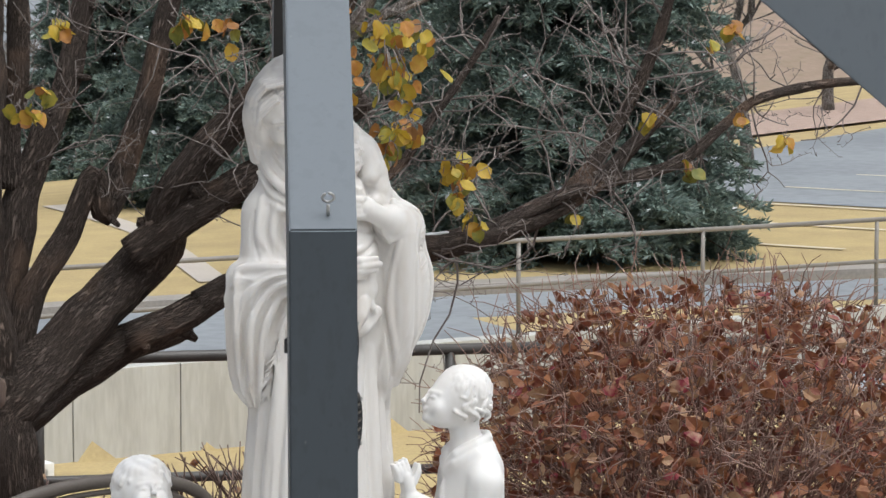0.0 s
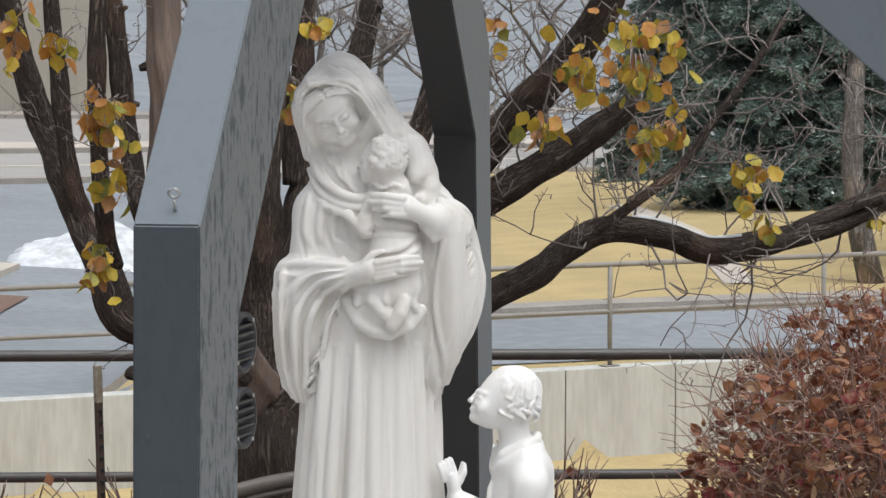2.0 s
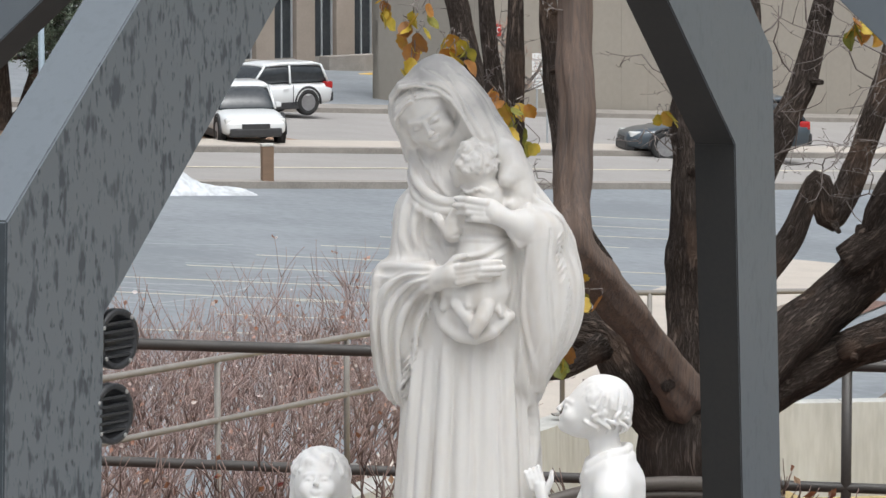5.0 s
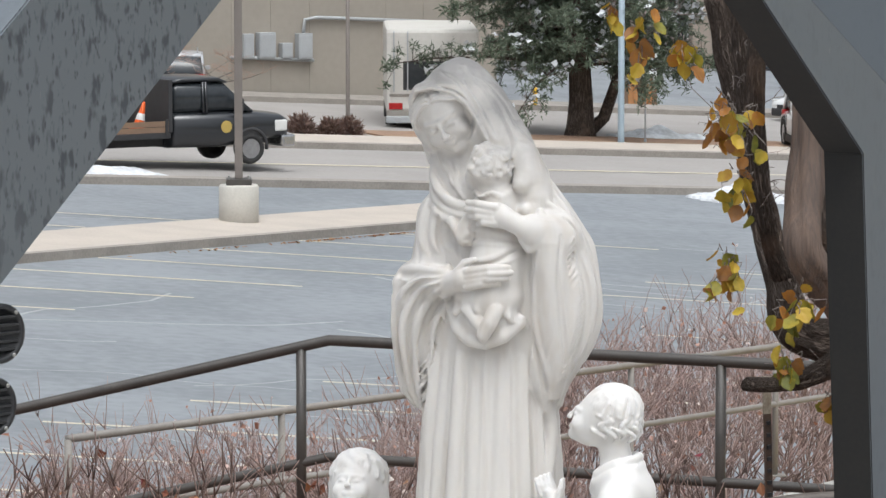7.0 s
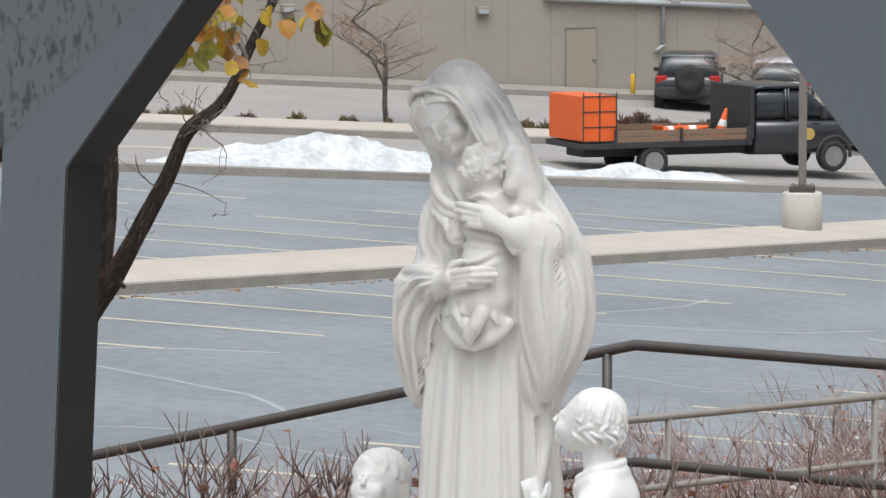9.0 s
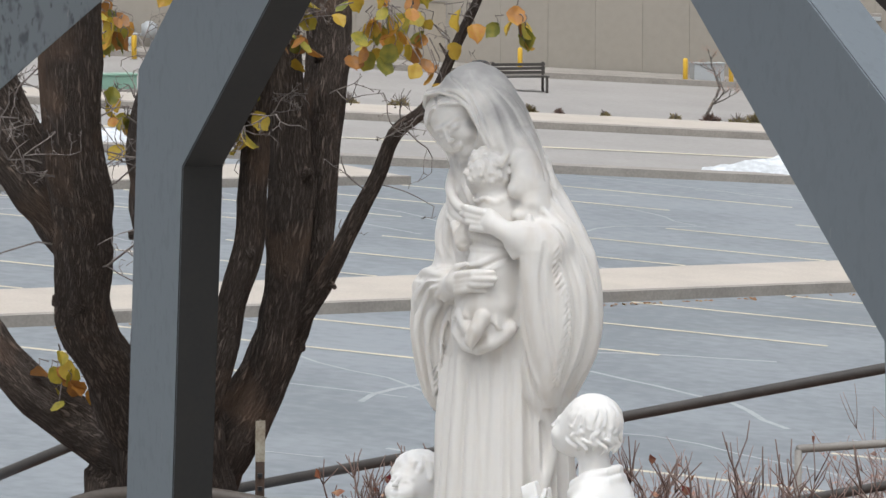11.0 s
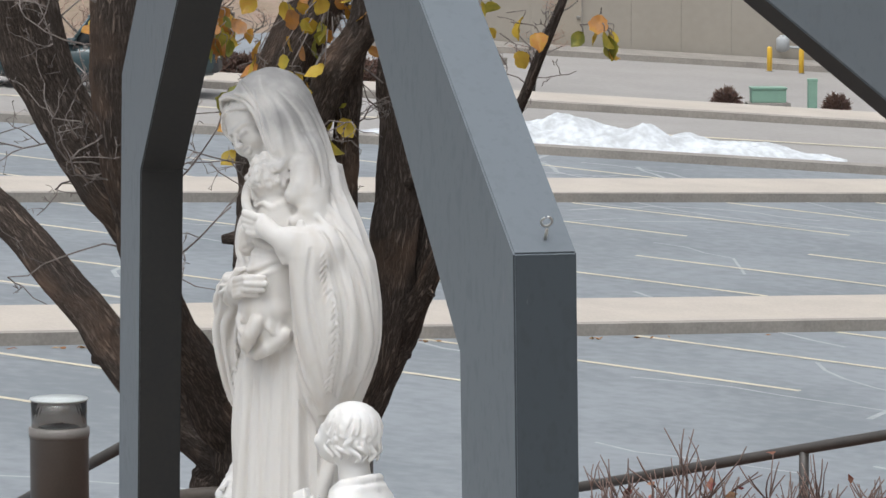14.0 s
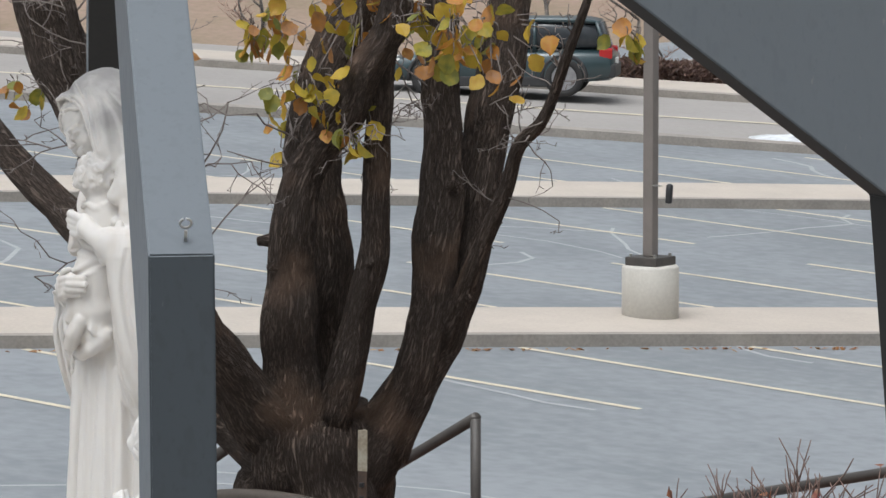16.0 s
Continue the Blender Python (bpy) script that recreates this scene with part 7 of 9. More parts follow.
def dome_bush(c, rx, ry, h, seed):
    """A rounded bush: arching stems from the base, a tangle of fine twigs near the shell, dead leaves caught in it."""
    rnd = random.Random(seed)
    s = thing("bush", "dense rounded bush of reddish twigs and dead brown leaves", "shrub", pose(*c))
    V, Fc = [], []

    def shell(q=1.0):
        a, u = rnd.uniform(0, 6.283), rnd.random() ** 0.75
        e = math.sqrt(max(0.0, 1 - u * u))
        k = q * (1 + 0.10 * noise.noise(Vector((math.cos(a) * 2.2, math.sin(a) * 2.2, u * 3 + seed))))
        return Vector((rx * e ** 0.7 * math.cos(a), ry * e ** 0.7 * math.sin(a), h * u)) * k

    for i in range(420):
        tip = shell(rnd.uniform(0.85, 1.04))
        b = Vector((rnd.gauss(0, 0.16), rnd.gauss(0, 0.16), 0))
        mid = b.lerp(tip, 0.5) + Vector((rnd.gauss(0, 0.08), rnd.gauss(0, 0.08), rnd.uniform(0.0, 0.22)))
        pts, rad = spline([(*b, 0.007), (*mid, 0.0055), (*tip, 0.0025)], 4)
        tube_data(pts, rad, 4, V, Fc)
    raw("stem", V, Fc, REDTWIG, s, "", True, "stuff")
    V, Fc = [], []
    for i in range(5600):
        p = shell(1 - 0.45 * rnd.random() ** 1.8)
        n = Vector((p.x / rx ** 2, p.y / ry ** 2, p.z / h ** 2)).normalized()
        d = (n * rnd.uniform(-0.2, 0.9) + Vector((rnd.gauss(0, 0.8), rnd.gauss(0, 0.8), rnd.gauss(0.1, 0.6)))).normalized()
        L = rnd.uniform(0.12, 0.34)
        pts = [p]
        for k in range(4):
            d = (d + Vector((rnd.gauss(0, 0.35), rnd.gauss(0, 0.35), rnd.gauss(0, 0.35)))).normalized()
            pts.append(pts[-1] + d * L / 4)
        tube_data(pts, [0.0034, 0.003, 0.0027, 0.0022, 0.0016], 3, V, Fc)
    raw("twig", V, Fc, GREYTWIG, s, "tangle of fine grey-brown twigs", True, "stuff")
    V, Fc = [], []
    for i in range(300):
        p = shell(0.95)
        if p.z < 0.3 * h:
            continue
        d = (Vector((p.x, p.y, p.z * 0.8)).normalized() + Vector((0, 0, 0.7))).normalized()
        q = [p + d * 0.12 * k + Vector((rnd.gauss(0, 0.012), rnd.gauss(0, 0.012), 0)) for k in range(3)]
        tube_data(q, [0.003, 0.0025, 0.0015], 3, V, Fc)
    raw("shoot", V, Fc, REDTWIG, s, "", True, "stuff")
    V, Fc = [], []
    for i in range(7600):
        p = shell(1 - 0.28 * rnd.random() ** 1.5)
        if noise.noise(p * 2.3 + Vector((seed, 0, 0))) + 0.25 * rnd.gauss(0, 1) < -0.12 - 0.25 * p.z / h:
            continue
        e = Euler((rnd.uniform(-1.6, 1.6), rnd.uniform(-1.6, 1.6), rnd.uniform(-3.1, 3.1))).to_matrix()
        L = 0.06 * rnd.uniform(0.45, 1.5)
        W, cu = L * rnd.uniform(0.45, 0.85), rnd.uniform(-0.6, 0.6) * L
        k = len(V)
        for q in ((0, 0, 0), (W / 2, 0.2 * cu, L * 0.3), (W * 0.4, cu * 0.7, L * 0.7), (0, cu, L), (-W * 0.4, cu * 0.7, L * 0.7), (-W / 2, 0.2 * cu, L * 0.3), (0, -0.2 * W, L * 0.5)):
            V.append(p + e @ Vector(q))
        Fc += [(k, k + 1, k + 6), (k + 1, k + 2, k + 6), (k + 2, k + 3, k + 6), (k + 3, k + 4, k + 6), (k + 4, k + 5, k + 6), (k + 5, k, k + 6)]
    raw("foliage", V, Fc, DRYLEAF, s, "", False, "stuff")


dome_bush((4.85, 3.9, 0.0), 1.36, 1.2, 1.70, 5)


def vase_shrub(name, label, c, w, h, stems, seed, twig_m, r, flecks=0, fleck_m=None, size=0.04, depth=3):
    """A leafless shrub: stems that leave one crown, spread and fork upwards."""
    rnd = random.Random(seed)
    s = thing(name, label, "shrub", pose(*c))
    V, Fc, tips = [], [], []

    def go(p, d, L, rr, k):
        pts = [p]
        for i in range(3):
            d = (d + Vector((rnd.gauss(0, 0.13), rnd.gauss(0, 0.13), rnd.gauss(0.04, 0.08)))).normalized()
            pts.append(pts[-1] + d * L / 3)
        tube_data(pts, [rr, rr * 0.9, rr * 0.8, rr * 0.68], 4 if k > 1 else 3, V, Fc)
        tips.extend(pts[1:] if k < 2 else pts[3:])
        if k:
            for j in range(2 if k == depth else 3):
                a = rnd.uniform(0, 6.283)
                o = Vector((math.cos(a), math.sin(a), 0.25))
                go(pts[rnd.choice((2, 3, 3))], (d + o * rnd.uniform(0.35, 0.75)).normalized(), L * rnd.uniform(0.55, 0.8), rr * 0.66, k - 1)

    for i in range(stems):
        a, q = rnd.uniform(0, 6.283), math.sqrt(rnd.random())
        d = Vector((math.cos(a) * q * w, math.sin(a) * q * w, h * 0.75)).normalized()
        go(Vector((rnd.gauss(0, 0.1), rnd.gauss(0, 0.1), -0.05)), d, h * rnd.uniform(0.34, 0.44), r * rnd.uniform(0.8, 1.2), depth)
    raw("stem", V, Fc, twig_m, s, "", True, "stuff")
    if flecks:
        V, Fc = [], []
        for _ in range(flecks):
            p = rnd.choice(tips)
            e = Euler((rnd.uniform(-1.6, 1.6), rnd.uniform(-1.6, 1.6), rnd.uniform(-3.1, 3.1))).to_matrix()
            L = size * rnd.uniform(0.5, 1.3)
            k = len(V)
            for q in ((0, 0, 0), (L * 0.35, 0.1 * L, L * 0.5), (0, 0.2 * L, L), (-L * 0.35, -0.1 * L, L * 0.5)):
                V.append(p + e @ Vector(q))
            Fc += [(k, k + 1, k + 2), (k, k + 2, k + 3)]
        raw("foliage", V, Fc, fleck_m, s, "", False, "stuff")
    return s


DARKTWIG = mat("dark_twig", (0.15, 0.10, 0.085), (0.22, 0.15, 0.125), rough=0.85, scale=3, fine=40)
for i, (x, y, h, w) in enumerate(((-0.1, 7.2, 1.02, 0.55), (0.6, 7.6, 0.95, 0.5), (1.35, 7.4, 0.98, 0.55), (2.35, 6.7, 0.92, 0.5), (3.0, 6.9, 0.9, 0.5), (-0.85, 7.7, 0.98, 0.5), (4.0, 6.3, 0.95, 0.45), (-3.0, 8.9, 0.72, 0.55), (-2.2, 8.0, 0.95, 0.4), (-1.45, 7.9, 0.95, 0.3))):
    vase_shrub("low_shrub", "leafless low shrub of dark forking twigs", (x, y, 0.0), w, h * 1.05, 18, 30 + i, DARKTWIG, 0.010, 14, DRYLEAF, 0.06, 2)
HEDGE = mat("hedge_twig", (0.29, 0.19, 0.165), (0.40, 0.31, 0.285), rough=0.9, scale=2, fine=30)
SNOWDOT = leaf_mat("hedge_flecks", [(0.70, 0.66, 0.63), (0.45, 0.20, 0.12), (0.55, 0.36, 0.30), (0.75, 0.72, 0.70)], False)
for i in range(14):
    u = i / 13
    x, y = -2.7 + 8.4 * u, 14.8 + 9.8 * u
    if i % 2:
        x, y = x - 0.75, y + 0.75
    z = ground_z(x, y)
    vase_shrub("hedge_shrub", "leafless pinkish-brown hedge shrub with snow flecks", (x, y, z), 1.05, 1.75 + 0.2 * math.sin(5 * u) + 0.3 * u + 0.75 * step((u - 0.53) / 0.12), 30, 60 + i, HEDGE, 0.013, 160, SNOWDOT, 0.05, 3)


# ---- parking lot lamps ----
POLE = mat("lamp_pole_paint", (0.20, 0.175, 0.16), (0.165, 0.145, 0.13), rough=0.5, scale=6, fine=60)
PALE = mat("pale_cast_concrete", (0.56, 0.54, 0.49), (0.46, 0.44, 0.40), rough=0.9, scale=3, fine=30, bump=0.25)


def lot_lamp(x, y, z, h, dangle):
    lp = thing("parking_lot_lamp", "tall brown lamp pole on a round pale concrete base", "street lamp", pose(x, y, z), "lamps of the parking lot")
    part("base", lathe([(0.325, -0.2), (0.325, h - 0.03), (0.305, h), (0.05, h + 0.004)], 28), PALE, lp, "round pale concrete footing", True)
    part("base_cover", boxbm((-0.21, -0.21, h), (0.21, 0.21, h + 0.1), 0.015), RAIL, lp, "dark square base cover")
    part("pole", boxbm((-0.065, -0.065, h + 0.1), (0.065, 0.065, 7.2), 0.012), POLE, lp)
    part("arm", boxbm((-0.9, -0.04, 7.1), (0.9, 0.04, 7.18), 0.01), POLE, lp)
    for sx in (-1, 1):
        part("lamp_head", boxbm((sx * 0.9 - 0.28, -0.18, 7.05), (sx * 0.9 + 0.28, 0.18, 7.2), 0.03), RAIL, lp)
    if dangle:
        part("cylinder", lathe([(0.035, 1.42), (0.04, 1.43), (0.04, 1.62), (0.02, 1.64)], 12, pose(0.17, -0.05, 0, 0, 4, 0)), BLACKP, lp, "small dark cylinder strapped beside the pole", True)
        part("strap", boxbm((0.05, -0.06, 1.6), (0.17, -0.04, 1.615), 0.002), ZINC, lp)
    for i in range(4):
        part("bolt", lathe([(0.02, h + 0.1), (0.02, h + 0.13), (0.01, h + 0.135)], 6, pose(0.16 * (1 if i % 2 else -1), 0.16 * (1 if i > 1 else -1), 0)), ZINC, lp)


lot_lamp(-0.08, 53.0, -2.5, 0.68, False)
lot_lamp(-16.18, 29.15, -1.4, 0.70, True)

# ---- vehicles ----
RUBBER = mat("tyre_rubber", (0.022, 0.022, 0.023), (0.035, 0.034, 0.033), rough=0.85, scale=10, fine=60)
RIM = mat("wheel_alloy", (0.42, 0.42, 0.43), (0.30, 0.30, 0.31), rough=0.35, metal=0.7, scale=10, fine=60)
GLASSD = mat("tinted_glass", (0.022, 0.026, 0.03), (0.04, 0.045, 0.05), rough=0.08, scale=1, fine=10, bump=0.0)
TRIMB = mat("black_plastic", (0.028, 0.028, 0.03), (0.04, 0.04, 0.042), rough=0.6, scale=8, fine=60)
LENSR = plain("red_lamp_lens", (0.42, 0.02, 0.02), 0.25)
LENSW = plain("clear_lamp_lens", (0.72, 0.72, 0.70), 0.2)


def car_paint(name, c, rough=0.28):
    m = mat(name, c, tuple(0.9 * v for v in c), rough=rough, scale=2, fine=20, mix=0.3, bump=0.0)
    m.node_tree.nodes["Principled BSDF"].inputs["Coat Weight"].default_value = 0.6
    return m


def hull(st, n=20, sq=3.4):
    """Rounded hull through stations (x, z low, z high, half width)."""
    bm = bmesh.new()
    rings = []
    for x, z0, z1, w in st:
        r = []
        for k in range(n):
            a = 2 * math.pi * k / n
            c, s = math.cos(a), math.sin(a)
            r.append(bm.verts.new((x, w * math.copysign(abs(c) ** (2 / sq), c), (z0 + z1) / 2 + (z1 - z0) / 2 * math.copysign(abs(s) ** (2 / sq), s))))
        rings.append(r)
    for a, b in zip(rings, rings[1:]):
        for k in range(n):
            bm.faces.new((a[k], a[(k + 1) % n], b[(k + 1) % n], b[k]))
    bm.faces.new(rings[0])
    bm.faces.new(rings[-1][::-1])
    bmesh.ops.recalc_face_normals(bm, faces=bm.faces)
    return bm


def car_wheel(parent, x, y, r, w, face=1, spokes=5):
    m = pose(x, y, r, 90 if face < 0 else -90, 0, 0)
    t = part("wheel", lathe([(r * 0.62, -w * 0.2), (r * 0.66, -w / 2), (r * 0.94, -w / 2), (r, -w * 0.3), (r, w * 0.3), (r * 0.94, w / 2), (r * 0.66, w / 2), (r * 0.62, w * 0.2)], 26, m), RUBBER, parent, "", True)
    bm = lathe([(r * 0.64, 0.0), (r * 0.64, w * 0.42), (r * 0.56, w * 0.40), (r * 0.5, w * 0.25), (0.03, w * 0.25)], 22, m)
    part("rim", bm, TRIMB, t)
    bm = bmesh.new()
    for i in range(spokes):
        sp = bmesh.new()
        add_box(sp, (-0.035, 0.0, w * 0.26), (0.035, r * 0.6, w * 0.42), 0.006, m @ pose(0, 0, 0, 0, 0, 360 * i / spokes))
        part("spoke", sp, RIM, t)
    add_lathe(bm, [(r * 0.16, w * 0.2), (r * 0.16, w * 0.44), (0.01, w * 0.46)], 10, m)
    add_lathe(bm, [(r * 0.55, w * 0.38), (r * 0.64, w * 0.42), (r * 0.64, w * 0.45), (r * 0.55, w * 0.44)], 22, m)
    part("hubcap", bm, RIM, t, "bright alloy spokes")


def auto(name, label, a, n, head, L, W, H, paint, boxy=0.0, rack=False, spare=False, group=""):
    """A passenger car; x forward. head is the turn in degrees from the street's direction."""
    x, y = street(a, n)
    z = ground_z(x, y) + 0.02
    v = thing(name, label, "car", pose(x, y, z, 0, 0, TURN + head))
    r = 0.245 * H
    wb = L * 0.29
    hw = W / 2
    belt = H * 0.60
    part("body", hull([(-L / 2, 0.28 * H, belt * 0.9, hw * 0.86), (-L * 0.48, 0.2 * H, belt, hw * 0.95), (-L * 0.3, 0.17 * H, belt, hw), (L * 0.12, 0.17 * H, belt * 0.99, hw), (L * 0.26, 0.17 * H, belt * 0.96, hw * 0.99), (L * 0.42, 0.19 * H, belt * 0.86, hw * 0.95), (L * 0.49, 0.22 * H, belt * 0.76, hw * 0.85), (L / 2, 0.26 * H, belt * 0.66, hw * 0.72)], 24, 4.5), paint, v, "", True)
    sl = 0.10 * (1 - boxy)
    part("cab_glass", hull([(-L * 0.475, belt * 0.95, belt * 1.08, hw * 0.86), (-L * (0.47 - sl * 0.6), belt * 0.95, H * 0.93, hw * 0.82), (-L * 0.2, belt * 0.95, H * 0.975, hw * 0.8), (L * (0.02 + 0.04 * boxy), belt * 0.95, H * 0.96, hw * 0.8), (L * (0.2 - 0.1 * boxy), belt * 0.93, belt * 1.02, hw * 0.84)], 24, 4.0), GLASSD, v, "dark tinted glazing", True)
    part("roof", hull([(-L * (0.465 - sl * 0.7), H * 0.90, H * 0.955, hw * 0.80), (-L * 0.36, H * 0.91, H, hw * 0.80), (-L * 0.1, H * 0.92, H, hw * 0.79), (L * (0.03 + 0.04 * boxy), H * 0.9, H * 0.965, hw * 0.78)], 20, 4), paint, v, "", True)
    for sy in (-1, 1):
        for x0, x1, t0 in ((-L * 0.47, -L * (0.45 - sl * 0.6), 0), (-L * 0.16, -L * 0.16, 0), (L * (0.19 - 0.1 * boxy), L * (0.02 + 0.04 * boxy), 0)):
            V, Fc = [], []
            tube_data([(x0, sy * hw * 0.87, belt * 0.97), (x1, sy * hw * 0.81, H * 0.94)], [0.035, 0.03], 6, V, Fc)
            raw("pillar", V, Fc, paint, v)
        part("side_mirror", boxbm((L * 0.1, sy * hw * 1.0 - 0.07, belt * 1.0), (L * 0.14, sy * hw * 1.0 + 0.07, belt * 1.14), 0.03), paint, v)
        part("door_seam", boxbm((-L * 0.17, sy * (hw + 0.001) - 0.004, belt * 0.34), (-L * 0.165, sy * (hw + 0.001) + 0.004, belt * 0.95)), TRIMB, v)
        part("door_handle", boxbm((-L * 0.13, sy * hw - 0.02, belt * 0.82), (-L * 0.09, sy * hw + 0.02, belt * 0.86), 0.008), paint, v)
        part("tail_light", boxbm((-L * 0.497, sy * hw * 0.78 - 0.12, belt * 0.80), (-L * 0.44, sy * hw * 0.78 + 0.13, belt * 1.02), 0.03), LENSR, v, "red tail light")
        part("headlight", boxbm((L * 0.42, sy * hw * 0.72 - 0.14, belt * 0.66), (L * 0.485, sy * hw * 0.72 + 0.14, belt * 0.8), 0.04), LENSW, v, "clear headlight")
        part("sill", boxbm((-L * 0.3, sy * hw * 0.97 - 0.03, 0.13 * H), (L * 0.3, sy * hw * 0.97 + 0.02, 0.26 * H), 0.03), TRIMB, v)
        for sx in (-1, 1):
            car_wheel(v, sx * wb, sy * (hw - 0.09), r, 0.2, sy)
            pipe("wheel_arch", [(sx * wb + 1.14 * r * math.cos(q), sy * (hw - 0.02), r + 1.14 * r * math.sin(q)) for q in [math.pi * (1.1 * k / 12 - 0.05) for k in range(13)]], 0.035, TRIMB, v, "", 6)
    part("rear_bumper", boxbm((-L * 0.51, -hw * 0.9, 0.24 * H), (-L * 0.44, hw * 0.9, 0.42 * H), 0.05), TRIMB, v)
    part("front_bumper", boxbm((L * 0.45, -hw * 0.78, 0.18 * H), (L * 0.505, hw * 0.78, 0.33 * H), 0.05), TRIMB, v)
    part("number_plate", boxbm((-L * 0.508, -0.2, belt * 0.66), (-L * 0.49, 0.2, belt * 0.80), 0.005), WHITEP, v, "white plate")
    part("grille", boxbm((L * 0.49, -hw * 0.42, belt * 0.52), (L * 0.503, hw * 0.42, belt * 0.66), 0.01), TRIMB, v)
    if rack:
        for sy in (-1, 1):
            pipe("roof_rail", [(-L * 0.38, sy * hw * 0.68, H * 0.99), (-L * 0.36, sy * hw * 0.68, H * 1.035), (0, sy * hw * 0.68, H * 1.03), (L * 0.02, sy * hw * 0.68, H * 0.97)], 0.018, RIM, v, "bright roof rail", 6)
    if spare:
        m = pose(-L * 0.53, -0.03, belt * 0.92, 0, -90, 0)
        w = part("spare_wheel", lathe([(r * 0.5, -0.1), (r * 0.98, -0.09), (r * 1.05, 0), (r * 0.98, 0.09), (r * 0.5, 0.1), (0.05, 0.06)], 24, m), RUBBER, v, "black spare wheel on the tailgate", True)
    return v


auto("dark_jeep", "boxy black off-road car with a spare wheel, parked by the wall", 35.85, 74.6, 64, 3.4, 1.58, 1.36, car_paint("black_car_paint", (0.03, 0.032, 0.036)), 1.0, False, True)
auto("silver_suv", "silver estate car with roof rails, parked by the wall", 38.35, 74.7, 62, 3.4, 1.50, 1.30, car_paint("silver_car_paint", (0.42, 0.43, 0.45), 0.35), 0.35, True)
auto("dark_suv", "dark blue-grey estate car with alloy wheels on the street", 63.3, 62.0, 147, 4.7, 1.8, 1.6, car_paint("dark_blue_paint", (0.045, 0.062, 0.078)), 0.2)
auto("white_car", "small white car facing the lot from the side drive", 50.8, 65.4, -118, 3.8, 1.6, 1.45, car_paint("white_car_paint", (0.75, 0.76, 0.76)), 0.3)
auto("teal_pickup", "dark teal car on the street", -5.2, 60.8, 180, 4.2, 1.6, 1.45, car_paint("teal_car_paint", (0.03, 0.055, 0.062)), 0.6)

# camper, seen from its back
x, y = street(43.0, 70.6)
rv = thing("camper_van", "white and tan boxy camper van with a black-covered spare wheel", "camper", pose(x, y, ground_z(x, y) + 0.02, 0, 0, TURN + 60))
CAMP = mat("camper_shell", (0.62, 0.60, 0.56), (0.54, 0.52, 0.48), rough=0.45, scale=1.2, fine=15)
part("body", boxbm((-2.2, -1.08, 0.42), (2.6, 1.08, 2.35), 0.09), CAMP, rv)
part("skirt", boxbm((-2.22, -1.06, 0.26), (2.5, 1.06, 0.46), 0.03), KERB, rv)
part("bumper", boxbm((-2.4, -1.08, 0.17), (-2.2, 1.08, 0.33), 0.03), UTIL, rv, "pale steel bumper")
part("stripe", boxbm((-2.212, -1.0, 0.78), (-2.195, 1.0, 0.84), 0.004), KERB, rv)
part("rear_window", boxbm((-2.215, -0.62, 0.98), (-2.19, 0.62, 1.55), 0.02), GLASSD, rv, "dark rear window")
part("window_frame", boxbm((-2.205, -0.68, 0.93), (-2.192, 0.68, 1.60), 0.01), TRIMB, rv)
for sy in (-1, 1):
    part("tail_light", boxbm((-2.225, sy * 0.85 - 0.16, 0.48), (-2.19, sy * 0.85 + 0.16, 0.63), 0.01), LENSR, rv, "red tail light")
    part("ladder_rail", boxbm((-2.27, sy * 0.16 + 0.72, 0.9), (-2.23, sy * 0.16 + 0.75, 2.3), 0.006), UTIL, rv)
    for sx in (-1.2, 1.7):
        car_wheel(rv, sx, sy * 0.95, 0.32, 0.24, sy)
part("spare_wheel", lathe([(0.2, -0.1), (0.31, -0.09), (0.34, 0.0), (0.31, 0.1), (0.12, 0.12), (0.03, 0.12)], 24, pose(-2.33, -0.12, 0.72, 0, -90, 0)), RUBBER, rv, "spare wheel in a black cover", True)

# flat-bed works truck
x, y = street(28.6, 57.6)
tk = thing("works_truck", "black crew-cab flat-bed truck with wooden side boards and cones", "truck", pose(x, y, ground_z(x, y) + 0.04, 0, 0, TURN) @ Matrix.Scale(0.9, 4))
TBLK = car_paint("black_truck_paint", (0.022, 0.024, 0.028))
WOODB = mat("weathered_board", (0.24, 0.155, 0.10), (0.17, 0.115, 0.08), rough=0.85, scale=3, fine=40, stretch=(0.3, 1, 3))
ORANGE = plain("safety_orange", (0.80, 0.13, 0.02), 0.5)
CHROME = mat("chrome", (0.62, 0.62, 0.63), (0.5, 0.5, 0.5), rough=0.18, metal=1.0, scale=10, fine=40, bump=0.0)
part("frame", boxbm((-3.5, -0.45, 0.42), (2.9, 0.45, 0.62), 0.02), TRIMB, tk)
part("flat_bed", boxbm((-3.75, -0.98, 0.62), (0.15, 0.98, 0.74), 0.015), TRIMB, tk)
for sy in (-1, 1):
    for k in range(2):
        part("side_board", boxbm((-3.0, sy * 0.96 - 0.02, 0.75 + 0.125 * k), (0.1, sy * 0.96 + 0.02, 0.865 + 0.125 * k), 0.006), WOODB, tk, "weathered wooden board")
    for xx in (-3.0, -1.5, 0.05):
        part("stake_post", boxbm((xx - 0.03, sy * 0.99 - 0.02, 0.7), (xx + 0.03, sy * 0.99 + 0.02, 1.03), 0.004), TRIMB, tk)
part("head_board", boxbm((0.1, -0.98, 0.74), (0.2, 0.98, 1.86), 0.02), TRIMB, tk)
box_ = part("sign_box", boxbm((-3.7, -0.9, 0.78), (-2.95, 0.9, 1.72), 0.015), ORANGE, tk, "large orange panel box on the bed")
